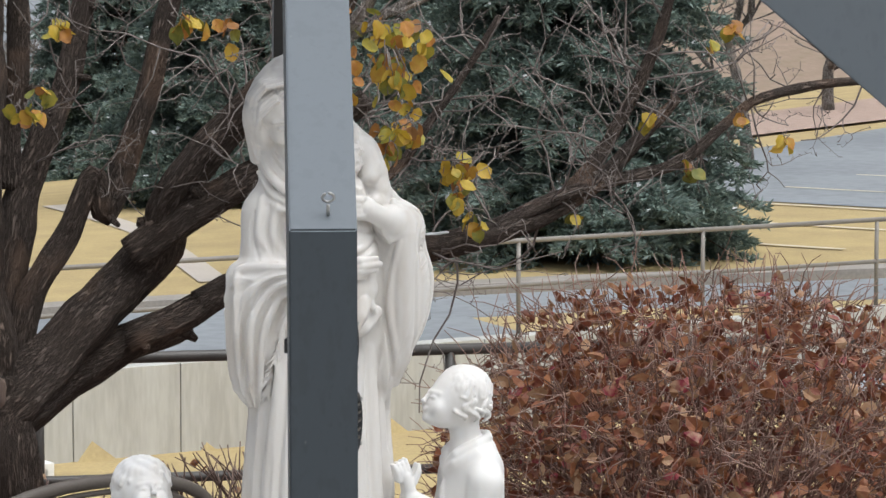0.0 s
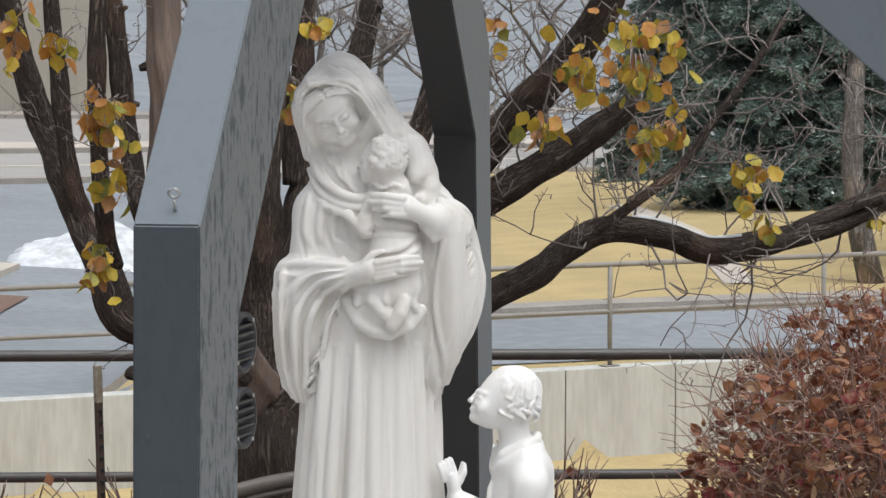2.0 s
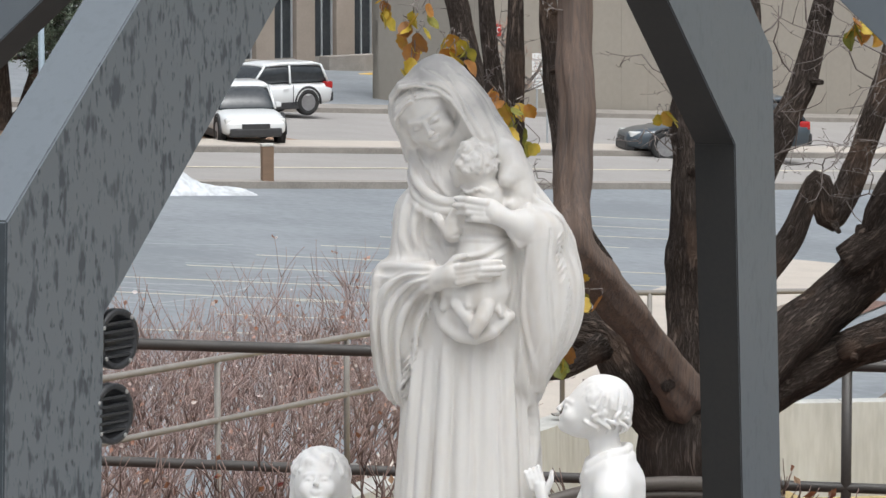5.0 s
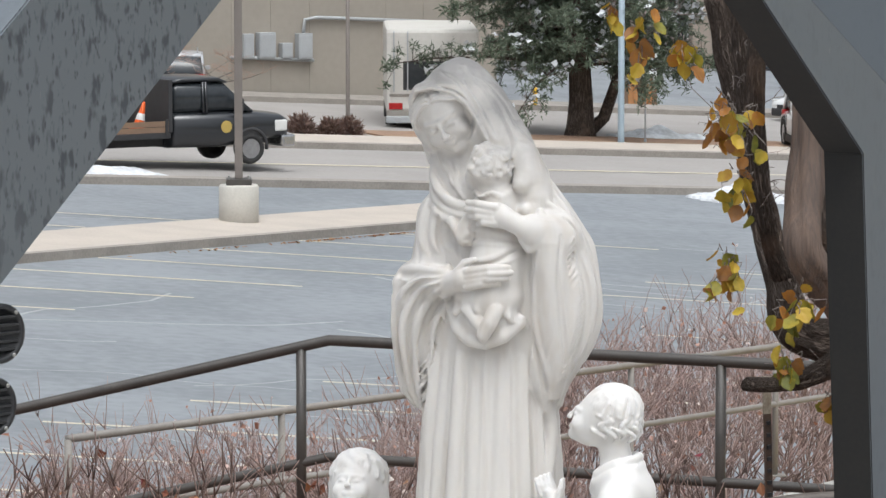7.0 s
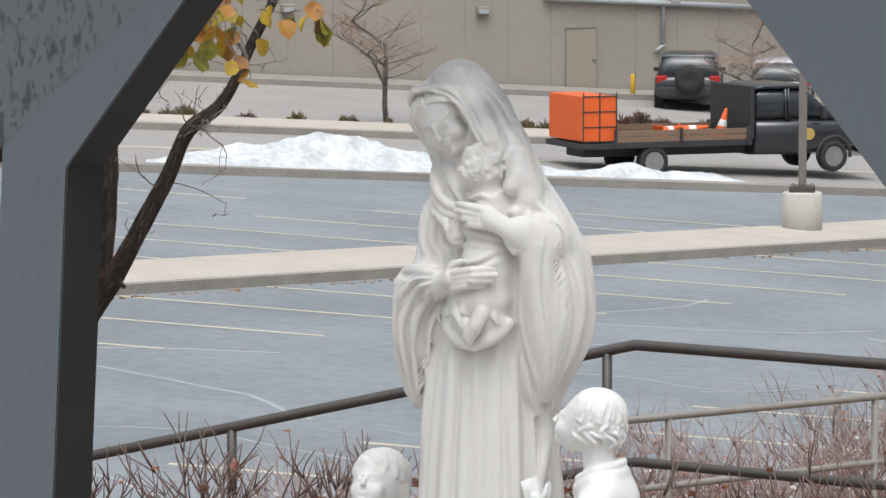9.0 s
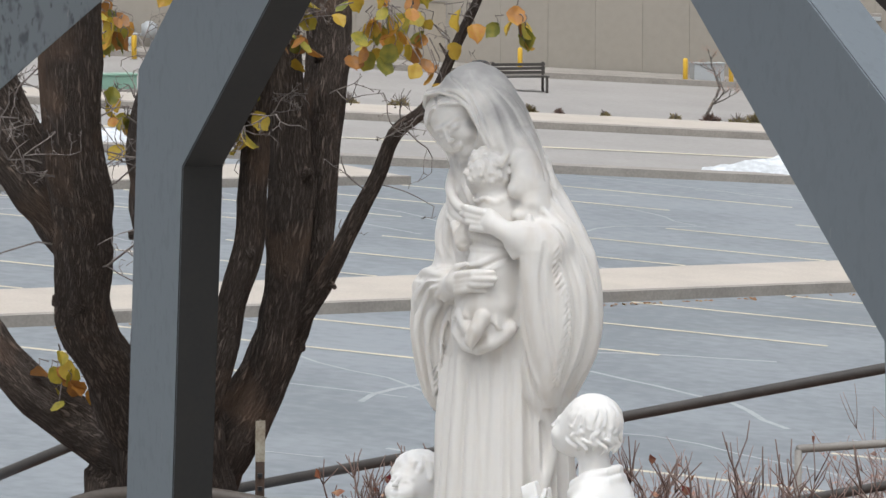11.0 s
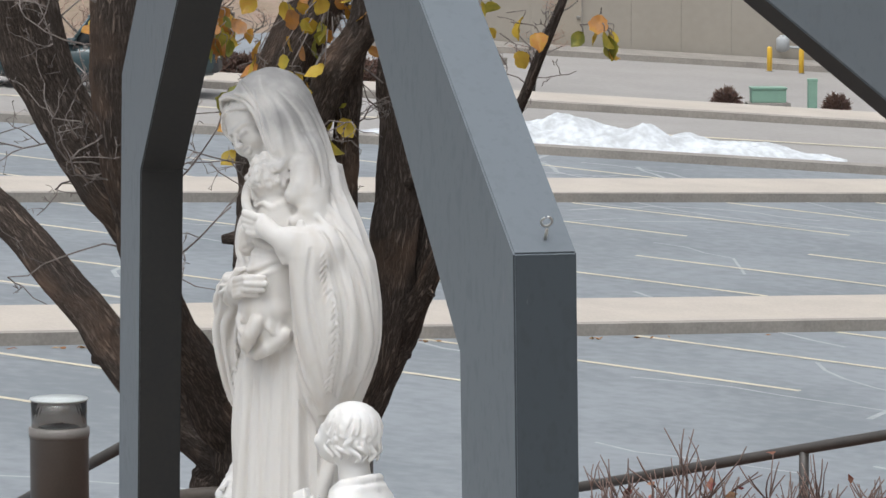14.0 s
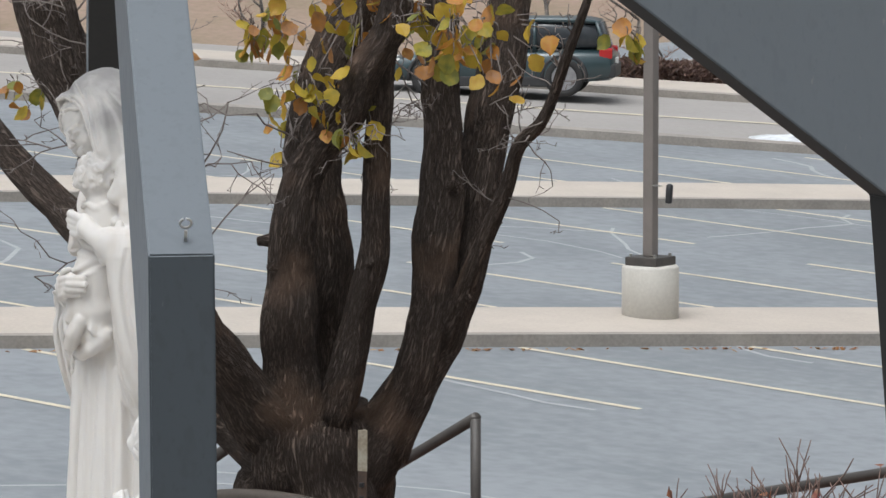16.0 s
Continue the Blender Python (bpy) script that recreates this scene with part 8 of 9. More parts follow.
for z0 in (0.78, 1.08, 1.4, 1.72):
    part("box_rail", boxbm((-3.72, -0.915, z0 - 0.012), (-2.93, -0.895, z0 + 0.012), 0.003), TRIMB, box_)
for x0 in (-3.7, -3.33, -2.95):
    part("box_rail", boxbm((x0 - 0.012, -0.917, 0.78), (x0 + 0.012, -0.893, 1.8), 0.003), TRIMB, box_)
part("cab", hull([(0.24, 0.42, 1.12, 0.88), (0.3, 0.38, 1.16, 0.94), (1.4, 0.36, 1.16, 0.95), (2.0, 0.4, 1.14, 0.95), (2.3, 0.5, 1.12, 0.93), (2.9, 0.5, 1.06, 0.9), (3.05, 0.55, 0.98, 0.84)], 24, 5), TBLK, tk, "", True)
part("cab_glass", hull([(0.3, 1.08, 1.72, 0.8), (0.4, 1.08, 1.8, 0.82), (1.55, 1.08, 1.8, 0.8), (2.2, 1.08, 1.16, 0.84)], 22, 4.5), GLASSD, tk, "dark cab windows", True)
part("roof", hull([(0.28, 1.74, 1.82, 0.78), (0.5, 1.76, 1.9, 0.8), (1.4, 1.76, 1.88, 0.79), (1.62, 1.72, 1.79, 0.76)], 20, 4), TBLK, tk, "", True)
part("grille", boxbm((2.98, -0.6, 0.6), (3.08, 0.6, 0.95), 0.02), CHROME, tk, "chrome grille")
part("front_bumper", boxbm((2.85, -0.93, 0.34), (3.2, 0.93, 0.6), 0.05), CHROME, tk, "chrome bumper")
for sy in (-1, 1):
    part("headlight", boxbm((2.7, sy * 0.78 - 0.15, 0.68), (3.0, sy * 0.78 + 0.13, 0.92), 0.04), LENSW, tk, "clear headlight")
    part("side_mirror", boxbm((1.75, sy * 1.02 - 0.08, 1.14), (1.86, sy * 1.02 + 0.08, 1.42), 0.03), TRIMB, tk)
    for xx in (1.05, 1.12):
        V, Fc = [], []
        tube_data([(xx - 0.05, sy * 0.86, 1.12), (xx - 0.05, sy * 0.81, 1.78)], [0.03, 0.03], 5, V, Fc)
        raw("pillar", V, Fc, TBLK, tk)
    part("door_emblem", lathe([(0.13, 0.0), (0.13, 0.01), (0.01, 0.012)], 20, pose(1.5, sy * 0.95, 0.82, -90 * sy, 0, 0)), plain("gold_emblem", (0.5, 0.36, 0.1), 0.4), tk, "round gold emblem")
    car_wheel(tk, 2.1, sy * 0.84, 0.33, 0.24, sy, 6)
    car_wheel(tk, -2.1, sy * 0.84, 0.33, 0.26, sy, 6)
    pipe("wheel_arch", [(2.1 + 0.39 * math.cos(q), sy * 0.93, 0.36 + 0.39 * math.sin(q)) for q in [math.pi * (1.1 * k / 12 - 0.05) for k in range(13)]], 0.04, TRIMB, tk, "", 6)
for i, (xx, yy, rz, ry) in enumerate(((-1.7, -0.55, 12, 78), (-1.1, -0.35, -20, 80), (-0.35, -0.5, 0, 15))):
    co = thing("traffic_cone", "orange traffic cone with a white band on the truck bed", "traffic cone", tk.matrix_basis @ pose(xx, yy, 0.92, 0, ry, rz), "cones on the truck")
    part("base", boxbm((-0.17, -0.17, -0.14), (0.17, 0.17, -0.10), 0.01), ORANGE, co)
    part("body", lathe([(0.135, -0.1), (0.10, 0.08), (0.062, 0.28), (0.03, 0.46), (0.02, 0.48)], 16), ORANGE, co, "", True)
    part("band", lathe([(0.103, 0.08), (0.104, 0.085), (0.077, 0.22), (0.076, 0.225)], 16), WHITEP, co, "white reflective band", True)

# red hatch and hedge across the far road
x, y = -58.4, 97.9
rc = auto("red_hatchback", "red car seen from behind beyond a low clipped hedge", 0, 70, 70, 4.0, 1.7, 1.5, car_paint("red_car_paint", (0.30, 0.02, 0.025)), 0.8)
rc.matrix_basis = pose(x, y, ground_z(x, y) + 0.02, 0, 0, 128)
rc2 = auto("grey_car", "dark grey car parked beyond a low clipped hedge", 0, 70, 70, 4.2, 1.7, 1.35, car_paint("grey_car_paint", (0.06, 0.07, 0.08)), 0.2)
x, y = -55.2, 98.9
rc2.matrix_basis = pose(x, y, ground_z(x, y) + 0.02, 0, 0, 30)

# ---- needles and small foliage ----
NEEDLE = leaf_mat("spruce_needles", [(0.10, 0.145, 0.125), (0.145, 0.20, 0.175), (0.19, 0.255, 0.225), (0.25, 0.31, 0.28), (0.12, 0.165, 0.13)], False)
PINEN = leaf_mat("pine_needles", [(0.08, 0.11, 0.075), (0.13, 0.165, 0.11), (0.18, 0.21, 0.15), (0.10, 0.135, 0.09)], False)
FIRBARK = bark_mat("conifer_bark", (0.12, 0.095, 0.08), (0.19, 0.16, 0.14), 0.6)
GREYBARK = bark_mat("grey_bark", (0.27, 0.245, 0.225), (0.36, 0.335, 0.31), 0.6)


def blades(name, P, D, L, W, material, parent, rng, label=""):
    """Bent slivers at points P along directions D, in one mesh."""
    n = len(P)
    D = D / (np.linalg.norm(D, axis=1, keepdims=True) + 1e-9)
    up = rng.normal(size=(n, 3))
    S = np.cross(D, up)
    S /= np.linalg.norm(S, axis=1, keepdims=True) + 1e-9
    N = np.cross(S, D)
    L = L * rng.uniform(0.6, 1.3, (n, 1))
    W = W * rng.uniform(0.7, 1.2, (n, 1))
    V = np.stack([P, P + D * L * 0.45 + S * W / 2 + N * W * 0.25, P + D * L - N * L * 0.08, P + D * L * 0.45 - S * W / 2 + N * W * 0.25], 1).reshape(-1, 3)
    me = bpy.data.meshes.new(name)
    me.vertices.add(len(V))
    me.vertices.foreach_set("co", V.astype(np.float32).ravel())
    me.loops.add(4 * n)
    me.loops.foreach_set("vertex_index", np.arange(4 * n, dtype=np.int32))
    me.polygons.add(n)
    me.polygons.foreach_set("loop_start", np.arange(0, 4 * n, 4, dtype=np.int32))
    me.update(calc_edges=True)
    me.materials.append(material)
    ob = new(name, me)
    ob.parent = parent
    ob["kind"] = "stuff"
    if label:
        ob["label"] = label
    return ob


def spruce(x, y, R, H, seed, snow=0.05):
    """A dense spruce: whorls of drooping boughs, feathered with needle sprays."""
    rng = np.random.default_rng(seed)
    z0 = ground_z(x, y)
    t = thing("spruce_tree", "dense blue-green spruce tree with flecks of snow on its boughs", "tree", pose(x, y, z0), "spruces on the lawn")
    part("trunk", lathe([(0.24, -0.1), (0.2, 0.8), (0.12, H * 0.6), (0.02, H)], 12), FIRBARK, t, "", True)
    P, D, SP, SD = [], [], [], []
    V, Fc = [], []
    z = 0.15
    while z < H * 0.97:
        rad = R * (1 - z / H) ** 0.8 * (1 if z > 0.5 else 0.85)
        nb = int(10 + 9 * rad / R)
        for b in range(nb):
            az = rng.uniform(0, 6.283)
            ln = rad * rng.uniform(0.72, 1.1)
            dirn = np.array((math.cos(az), math.sin(az), 0))
            lift, sag = rng.uniform(0.0, 0.25), rng.uniform(0.15, 0.4)
            q = lambda u: np.array((0, 0, z)) + dirn * ln * u + np.array((0, 0, ln * (lift * u - sag * u * u)))
            tube_data([q(u) for u in (0, 0.5, 1)], [0.025, 0.015, 0.006], 4, V, Fc)
            side = np.array((-dirn[1], dirn[0], 0))
            for u in np.linspace(0.25, 1.0, max(5, int(ln * 9))):
                p = q(u)
                for sg in (-1, 1):
                    sl = ln * 0.30 * (1.08 - u) + 0.10
                    sd = side * sg * rng.uniform(0.6, 1.0) + dirn * 0.7 + np.array((0, 0, rng.uniform(-0.45, 0.05)))
                    sd /= np.linalg.norm(sd)
                    m = 4
                    for k in range(m):
                        w = (k + rng.random()) / m
                        for _ in range(4):
                            P.append(p + sd * sl * w)
                            D.append(sd + rng.normal(size=3) * 0.45 + np.array((0, 0, 0.1)))
                        if rng.random() < snow and z > 0.4:
                            SP.append(p + sd * sl * w + np.array((0, 0, 0.03)))
                            SD.append(sd + rng.normal(size=3) * 0.5)
        z += 0.17 + 0.05 * z / H
    raw("bough", V, Fc, FIRBARK, t, "", True, "stuff")
    blades("crown", np.array(P), np.array(D), 0.13, 0.034, NEEDLE, t, rng)
    if SP:
        blades("snow_fleck", np.array(SP), np.array(SD), 0.10, 0.07, SNOW, t, rng, "flecks of old snow")
    return t


def bare_tree(x, y, H, spread, r, seed, bark, label, depth=4, lean=(0, 0), tint=None, forks=3, name="bare_tree"):
    """A leafless tree grown by forking."""
    rnd = random.Random(seed)
    z0 = ground_z(x, y)
    t = thing(name, label, "tree", pose(x, y, z0 - 0.05))
    trunk, limbs, twigs = ([], []), ([], []), ([], [])

    def go(p, d, L, rr, k):
        pts = [p]
        n = 4
        for i in range(n):
            d = (d + Vector((rnd.gauss(0, 0.12), rnd.gauss(0, 0.12), 0.05))).normalized()
            pts.append(pts[-1] + d * L / n)
        V, Fc = trunk if k == depth else limbs if k > 1 else twigs
        tube_data(pts, [rr * (1 - 0.35 * i / n) for i in range(n + 1)], 10 if k == depth else 5 if k > 1 else 3, V, Fc)
        if k == 0:
            return
        for j in range(forks + (1 if k < 3 else 0)):
            a = rnd.uniform(0, 6.283)
            o = Vector((math.cos(a), math.sin(a), rnd.uniform(-0.1, 0.35)))
            i = n if j == 0 else rnd.randrange(2 if k == depth else 1, n + 1)
            go(pts[i], (d * (0.7 if j == 0 else 0.4) + o * spread).normalized(), L * rnd.uniform(0.5, 0.78), rr * (0.62 if j == 0 else 0.48), k - 1)

    go(Vector((0, 0, 0)), Vector((lean[0], lean[1], 1)).normalized(), H * 0.36, r, depth)
    raw("trunk", *trunk, bark, t)
    raw("limb", *limbs, bark, t, "", True, "stuff")
    raw("twig", *twigs, tint or TWIG, t, "", True, "stuff")
    return t


spruce(25.9, 30.0, 2.85, 8.5, 3, 0.02)
spruce(28.5, 41.0, 2.35, 8.0, 5, 0.01)
spruce(31.5, 43.8, 3.0, 9.0, 7, 0.01)
spruce(39.0, 50.0, 3.0, 8.0, 8, 0.02)
spruce(37.0, 57.0, 2.6, 8.0, 9, 0.02)
spruce(43.5, 58.0, 2.8, 8.0, 10, 0.02)
for i, (x, y, h) in enumerate(((21.95, 29.5, 8.0), (36.5, 38.0, 6.0))):
    bare_tree(x, y, h, 0.7, 0.165 if i == 0 else 0.12, 40 + i, GREYBARK, "leafless pale grey lawn tree", 5, (0, 0), GREYBARK, 3)

# pine on the street verge
px_, py_ = street(45.4, 67.8)
pz_ = ground_z(px_, py_)
pine = thing("pine_tree", "two-stemmed dark pine tree with snow caught in its crown", "tree", pose(px_, py_, pz_, 0, 0, TURN))
V, Fc = [], []
tube_data([(0, 0, -0.1), (0.03, 0, 0.25), (0.06, 0, 0.9), (0.02, 0, 2.0), (-0.2, 0, 3.6), (-0.3, 0, 6)], [0.42, 0.33, 0.28, 0.24, 0.16, 0.04], 14, V, Fc, lambda p, a, i: 1 + 0.12 * math.sin(3 * a + p.z))
raw("trunk", V, Fc, FIRBARK, pine)
V, Fc = [], []
tube_data([(0.25, 0, 0.1), (0.65, -0.1, 0.45), (1.0, -0.1, 1.3), (1.3, 0, 2.6), (1.5, 0, 4.2)], [0.17, 0.15, 0.13, 0.1, 0.03], 10, V, Fc)
raw("leaning_stem", V, Fc, FIRBARK, pine)
rng = np.random.default_rng(21)
V, Fc, P, D, SP, SD = [], [], [], [], [], []
for b in range(72):
    az, zb = rng.uniform(0, 6.283), rng.uniform(1.6, 4.6)
    ln = rng.uniform(1.8, 5.0) * (1.15 - zb / 9)
    o = np.array((1.2 if b % 4 == 0 else -0.1 if b % 2 else -0.9, 0, zb))
    dirn = np.array((math.cos(az), math.sin(az) * 0.7, 0))
    sag = rng.uniform(0.1, 0.42)
    q = lambda u: o + dirn * ln * u + np.array((0, 0, ln * (0.15 * u - sag * u * u)))
    tube_data([q(u) for u in (0, 0.35, 0.7, 1)], [0.05, 0.035, 0.02, 0.008], 5, V, Fc)
    for u in np.linspace(0.35, 1.0, 9):
        for k in range(3):
            c = q(u) + rng.normal(size=3) * np.array((0.22, 0.22, 0.16))
            tube_data([q(u), (q(u) + c) / 2 + np.array((0, 0, 0.03)), c], [0.012, 0.009, 0.005], 3, V, Fc)
            for _ in range(26):
                d = rng.normal(size=3) + np.array((0, 0, -0.15))
                P.append(c + rng.normal(size=3) * 0.05)
                D.append(d)
            if rng.random() < 0.1:
                for _ in range(8):
                    SP.append(c + rng.normal(size=3) * 0.08 + np.array((0, 0, 0.1)))
                    SD.append(rng.normal(size=3) * np.array((1, 1, 0.2)))
raw("bough", V, Fc, FIRBARK, pine, "", True, "stuff")
blades("crown", np.array(P), np.array(D), 0.17, 0.035, PINEN, pine, rng)
blades("snow_fleck", np.array(SP), np.array(SD), 0.2, 0.16, SNOW, pine, rng, "snow caught on the boughs")

# ---- poles, bollards, utility boxes along the street ----
def street_pole(a, n, h, r, material, label, name="pole"):
    x, y = street(a, n)
    th = thing(name, label, "pole", pose(x, y, ground_z(x, y)))
    part("shaft", lathe([(r * 1.1, -0.1), (r, 0.3), (r * 0.9, h), (0.01, h + 0.01)], 12), material, th, "", True)
    part("foot", lathe([(r * 1.9, -0.1), (r * 1.9, 0.1), (r * 1.2, 0.14)], 12), material, th)
    return th


street_pole(44.7, 65.0, 6.0, 0.075, mat("blue_grey_pole", (0.34, 0.42, 0.48), (0.30, 0.37, 0.43), rough=0.5, scale=4, fine=40), "tall blue-grey painted steel pole on the verge", "lamp_pole")
street_pole(39.8, 69.0, 5.0, 0.05, POLE, "thin brown steel pole in the far lot", "lamp_pole")
street_pole(46.2, 66.2, 2.1, 0.02, UTIL, "thin grey sign post on the verge", "sign_post")
YEL = plain("safety_yellow", (0.72, 0.44, 0.04), 0.45)
for a, n, h in ((35.15, 76.3, 0.62), (21.83, 76.3, 0.62), (22.92, 76.3, 0.62), (8.3, 75.4, 0.56), (9.0, 75.4, 0.56), (9.8, 75.4, 0.56), (49.7, 76.3, 0.6), (16.9 + 1.2, 77.0, 0.62)):
    x, y = street(a, n)
    z = ground_z(x, y)
    b = thing("steel_bollard", "yellow painted steel bollard in front of the building", "bollard", pose(x, y, z), "yellow bollards")
    part("post", lathe([(0.058, -0.1), (0.058, h - 0.03), (0.045, h), (0.01, h + 0.012)], 14), YEL, b, "", True)
    part("foot", lathe([(0.085, -0.1), (0.085, 0.03), (0.06, 0.035)], 14), KERB, b)
x, y = street(22.4, 76.5)
cb = thing("utility_cabinet", "low grey steel utility cabinet between two yellow bollards", "utility box", pose(x, y, ground_z(x, y), 0, 0, TURN))
part("case", boxbm((-0.36, -0.2, 0.04), (0.36, 0.2, 0.52), 0.015), UTIL, cb)
part("lid", boxbm((-0.38, -0.22, 0.515), (0.38, 0.22, 0.55), 0.01), UTIL, cb)
part("base", boxbm((-0.42, -0.26, -0.1), (0.42, 0.26, 0.045), 0.01), KERB, cb)
GREENB = plain("utility_green", (0.22, 0.36, 0.28), 0.5)
x, y = street(7.4, 65.8)
tb = thing("transformer_box", "low pale green utility transformer box by the walk", "utility box", pose(x, y, ground_z(x, y) + 0.1, 0, 0, TURN))
part("pad", boxbm((-0.42, -0.34, -0.2), (0.42, 0.34, 0.03), 0.01), KERB, tb)
part("case", boxbm((-0.34, -0.26, 0.03), (0.34, 0.26, 0.3), 0.02), GREENB, tb)
part("lid", boxbm((-0.355, -0.28, 0.29), (0.355, 0.28, 0.33), 0.012), GREENB, tb)
x, y = street(8.25, 65.6)
tb = thing("utility_pedestal", "slim pale green utility pedestal by the walk", "utility box", pose(x, y, ground_z(x, y) + 0.1, 0, 0, TURN))
part("case", boxbm((-0.09, -0.09, -0.2), (0.09, 0.09, 0.5), 0.015), GREENB, tb)
part("cap", boxbm((-0.1, -0.1, 0.49), (0.1, 0.1, 0.56), 0.02), GREENB, tb)


def tuft(a, n, w, h, seed, material, label, name="round_shrub", count=900, kindc="shrub"):
    """A dense clipped shrub of short twigs."""
    x, y = street(a, n)
    z0 = ground_z(x, y) + 0.1
    rng = np.random.default_rng(seed)
    t = thing(name, label, kindc, pose(x, y, z0))
    d = rng.normal(size=(count, 3))
    d[:, 2] = np.abs(d[:, 2])
    d /= np.linalg.norm(d, axis=1, keepdims=True)
    p = d * np.array((w / 2, w / 2, h)) * rng.uniform(0.35, 0.92, (count, 1))
    p[:, 2] -= 0.1
    V, Fc = [], []
    for i in range(14):
        e = Vector(d[i]) * 0.5 * w
        tube_data([(0, 0, -0.1), e * 0.5, e], [0.02, 0.012, 0.005], 4, V, Fc)
    raw("stem", V, Fc, TWIG, t, "", True, "stuff")
    blades("foliage", p, d + rng.normal(size=(count, 3)) * 0.6 + np.array((0, 0, 0.3)), 0.14 * min(1, w / 0.5), 0.035, material, t, rng)


BROWNL = leaf_mat("brown_shrub_leaf", [(0.10, 0.065, 0.045), (0.17, 0.10, 0.075), (0.22, 0.14, 0.11), (0.13, 0.075, 0.07)], False)
STRAW = leaf_mat("straw_grass", [(0.30, 0.22, 0.11), (0.22, 0.17, 0.08), (0.18, 0.16, 0.06), (0.36, 0.27, 0.15)], False)
for i, (a, n, w, h) in enumerate(((6.6, 66.0, 0.55, 0.33), (8.75, 65.9, 0.5, 0.35), (28.85, 64.9, 0.62, 0.42), (29.8, 65.0, 0.62, 0.42), (30.7, 65.0, 0.6, 0.42), (31.9, 65.2, 0.62, 0.42), (36.95, 66.2, 0.72, 0.5), (37.6, 66.0, 0.62, 0.42), (38.3, 66.4, 0.7, 0.45), (30.9, 66.6, 0.6, 0.42))):
    tuft(a, n, w, h, 200 + i, BROWNL, "rounded brown leafless shrub beside the walk")
for i in range(24):
    a = 11.5 + 0.85 * i + 0.4 * math.sin(5 * i)
    tuft(a, 65.7 + 0.3 * math.sin(3 * i), 0.34 + 0.12 * math.sin(7 * i), 0.16 + 0.05 * math.cos(4 * i), 230 + i, STRAW if i % 3 else BROWNL, "tuft of dry straw-coloured grass along the walk", "grass_tuft", 260, "grass")
PINKTW = mat("pink_twig", (0.42, 0.285, 0.225), (0.33, 0.22, 0.175), rough=0.85, scale=3, fine=30)
for i, (a, n, h, s, r, f) in enumerate(((24.86, 66.0, 4.8, 1.7, 0.06, 4), (33.45, 65.5, 4.8, 1.7, 0.055, 4), (14.5, 66.0, 1.35, 0.9, 0.04, 3), (19.6, 66.8, 2.2, 0.8, 0.04, 3), (2.8, 66.0, 3.6, 1.3, 0.05, 3), (-3.2, 66.2, 3.4, 1.3, 0.05, 3), (-8.5, 67.0, 3.4, 1.3, 0.05, 3), (60.5, 66.5, 4.4, 0.8, 0.14, 3), (-0.8, 67.2, 2.6, 1.0, 0.05, 3), (66.5, 65.0, 4.6, 0.8, 0.16, 3))):
    x, y = street(a, n)
    bare_tree(x, y, h, s, r, 300 + i, GREYBARK, "small leafless pinkish street tree", 5, (0, 0), PINKTW, f)
# clipped hedge at the end of the street
x, y = street(-6, 66.4)
hd = thing("clipped_hedge", "low dark clipped hedge along the far walk", "hedge", pose(x, y, ground_z(x, y), 0, 0, TURN))
rng = np.random.default_rng(9)
p = np.stack([rng.uniform(0.5, 6.5, 9000), rng.uniform(-0.3, 0.3, 9000), rng.uniform(0.0, 0.38, 9000)], 1)
p[:, 2] -= 0.068 * p[:, 0] * 0.883
blades("foliage", p, rng.normal(size=(9000, 3)), 0.14, 0.05, BROWNL, hd, rng)

# street furniture on the far side
x, y = street(16.9, 71.9)
bn = thing("street_bench", "dark slatted bench on the far walk", "bench", pose(x, y, ground_z(x, y) + 0.02, 0, 0, TURN))
for k in range(4):
    part("seat_slat", boxbm((-0.6, -0.28 + 0.11 * k, 0.30), (0.6, -0.19 + 0.11 * k, 0.33), 0.006), RAIL, bn)
for k in range(3):
    part("back_slat", boxbm((-0.6, 0.15, 0.36 + 0.085 * k), (0.6, 0.18, 0.425 + 0.085 * k), 0.006), RAIL, bn)
for sx in (-0.55, 0.55):
    part("leg", boxbm((sx - 0.025, -0.27, -0.05), (sx + 0.025, -0.2, 0.3), 0.006), RAIL, bn)
    part("leg", boxbm((sx - 0.025, 0.14, -0.05), (sx + 0.025, 0.2, 0.62), 0.006), RAIL, bn)
x, y = street(15.9, 71.4)
tc = thing("litter_bin", "dark round litter bin with a lid on the far walk", "litter bin", pose(x, y, ground_z(x, y) + 0.02))
part("drum", lathe([(0.18, -0.05), (0.21, 0.5), (0.215, 0.55), (0.1, 0.55)], 18), plain("navy_plastic", (0.03, 0.04, 0.055), 0.5), tc, "", True)
part("lid", lathe([(0.22, 0.54), (0.22, 0.58), (0.15, 0.64), (0.02, 0.66)], 18), TRIMB, tc, "", True)
for a, n, z0, z1 in ((61.3, 66.0, 1.3, 2.3), (70.6, 76.5, 0.75, 1.8)):
    x, y = street(a, n)
    sp = thing("street_sign", "white rectangular sign plates on a steel post", "sign", pose(x, y, ground_z(x, y) + 0.05, 0, 0, TURN - 20))
    part("post", lathe([(0.03, -0.1), (0.03, z1), (0.01, z1 + 0.01)], 8), UTIL, sp)
    zm = (z0 + z1) / 2
    for lo, hi in ((z0, zm - 0.02), (zm + 0.02, z1)):
        pl = part("plate", boxbm((-0.17, -0.045, lo), (0.17, -0.03, hi), 0.004), WHITEP, sp)
        for k in range(3):
            part("bar", boxbm((-0.12, -0.05, lo + 0.1 + 0.1 * k), (0.12, -0.046, lo + 0.13 + 0.1 * k), 0.001), UTIL, pl)
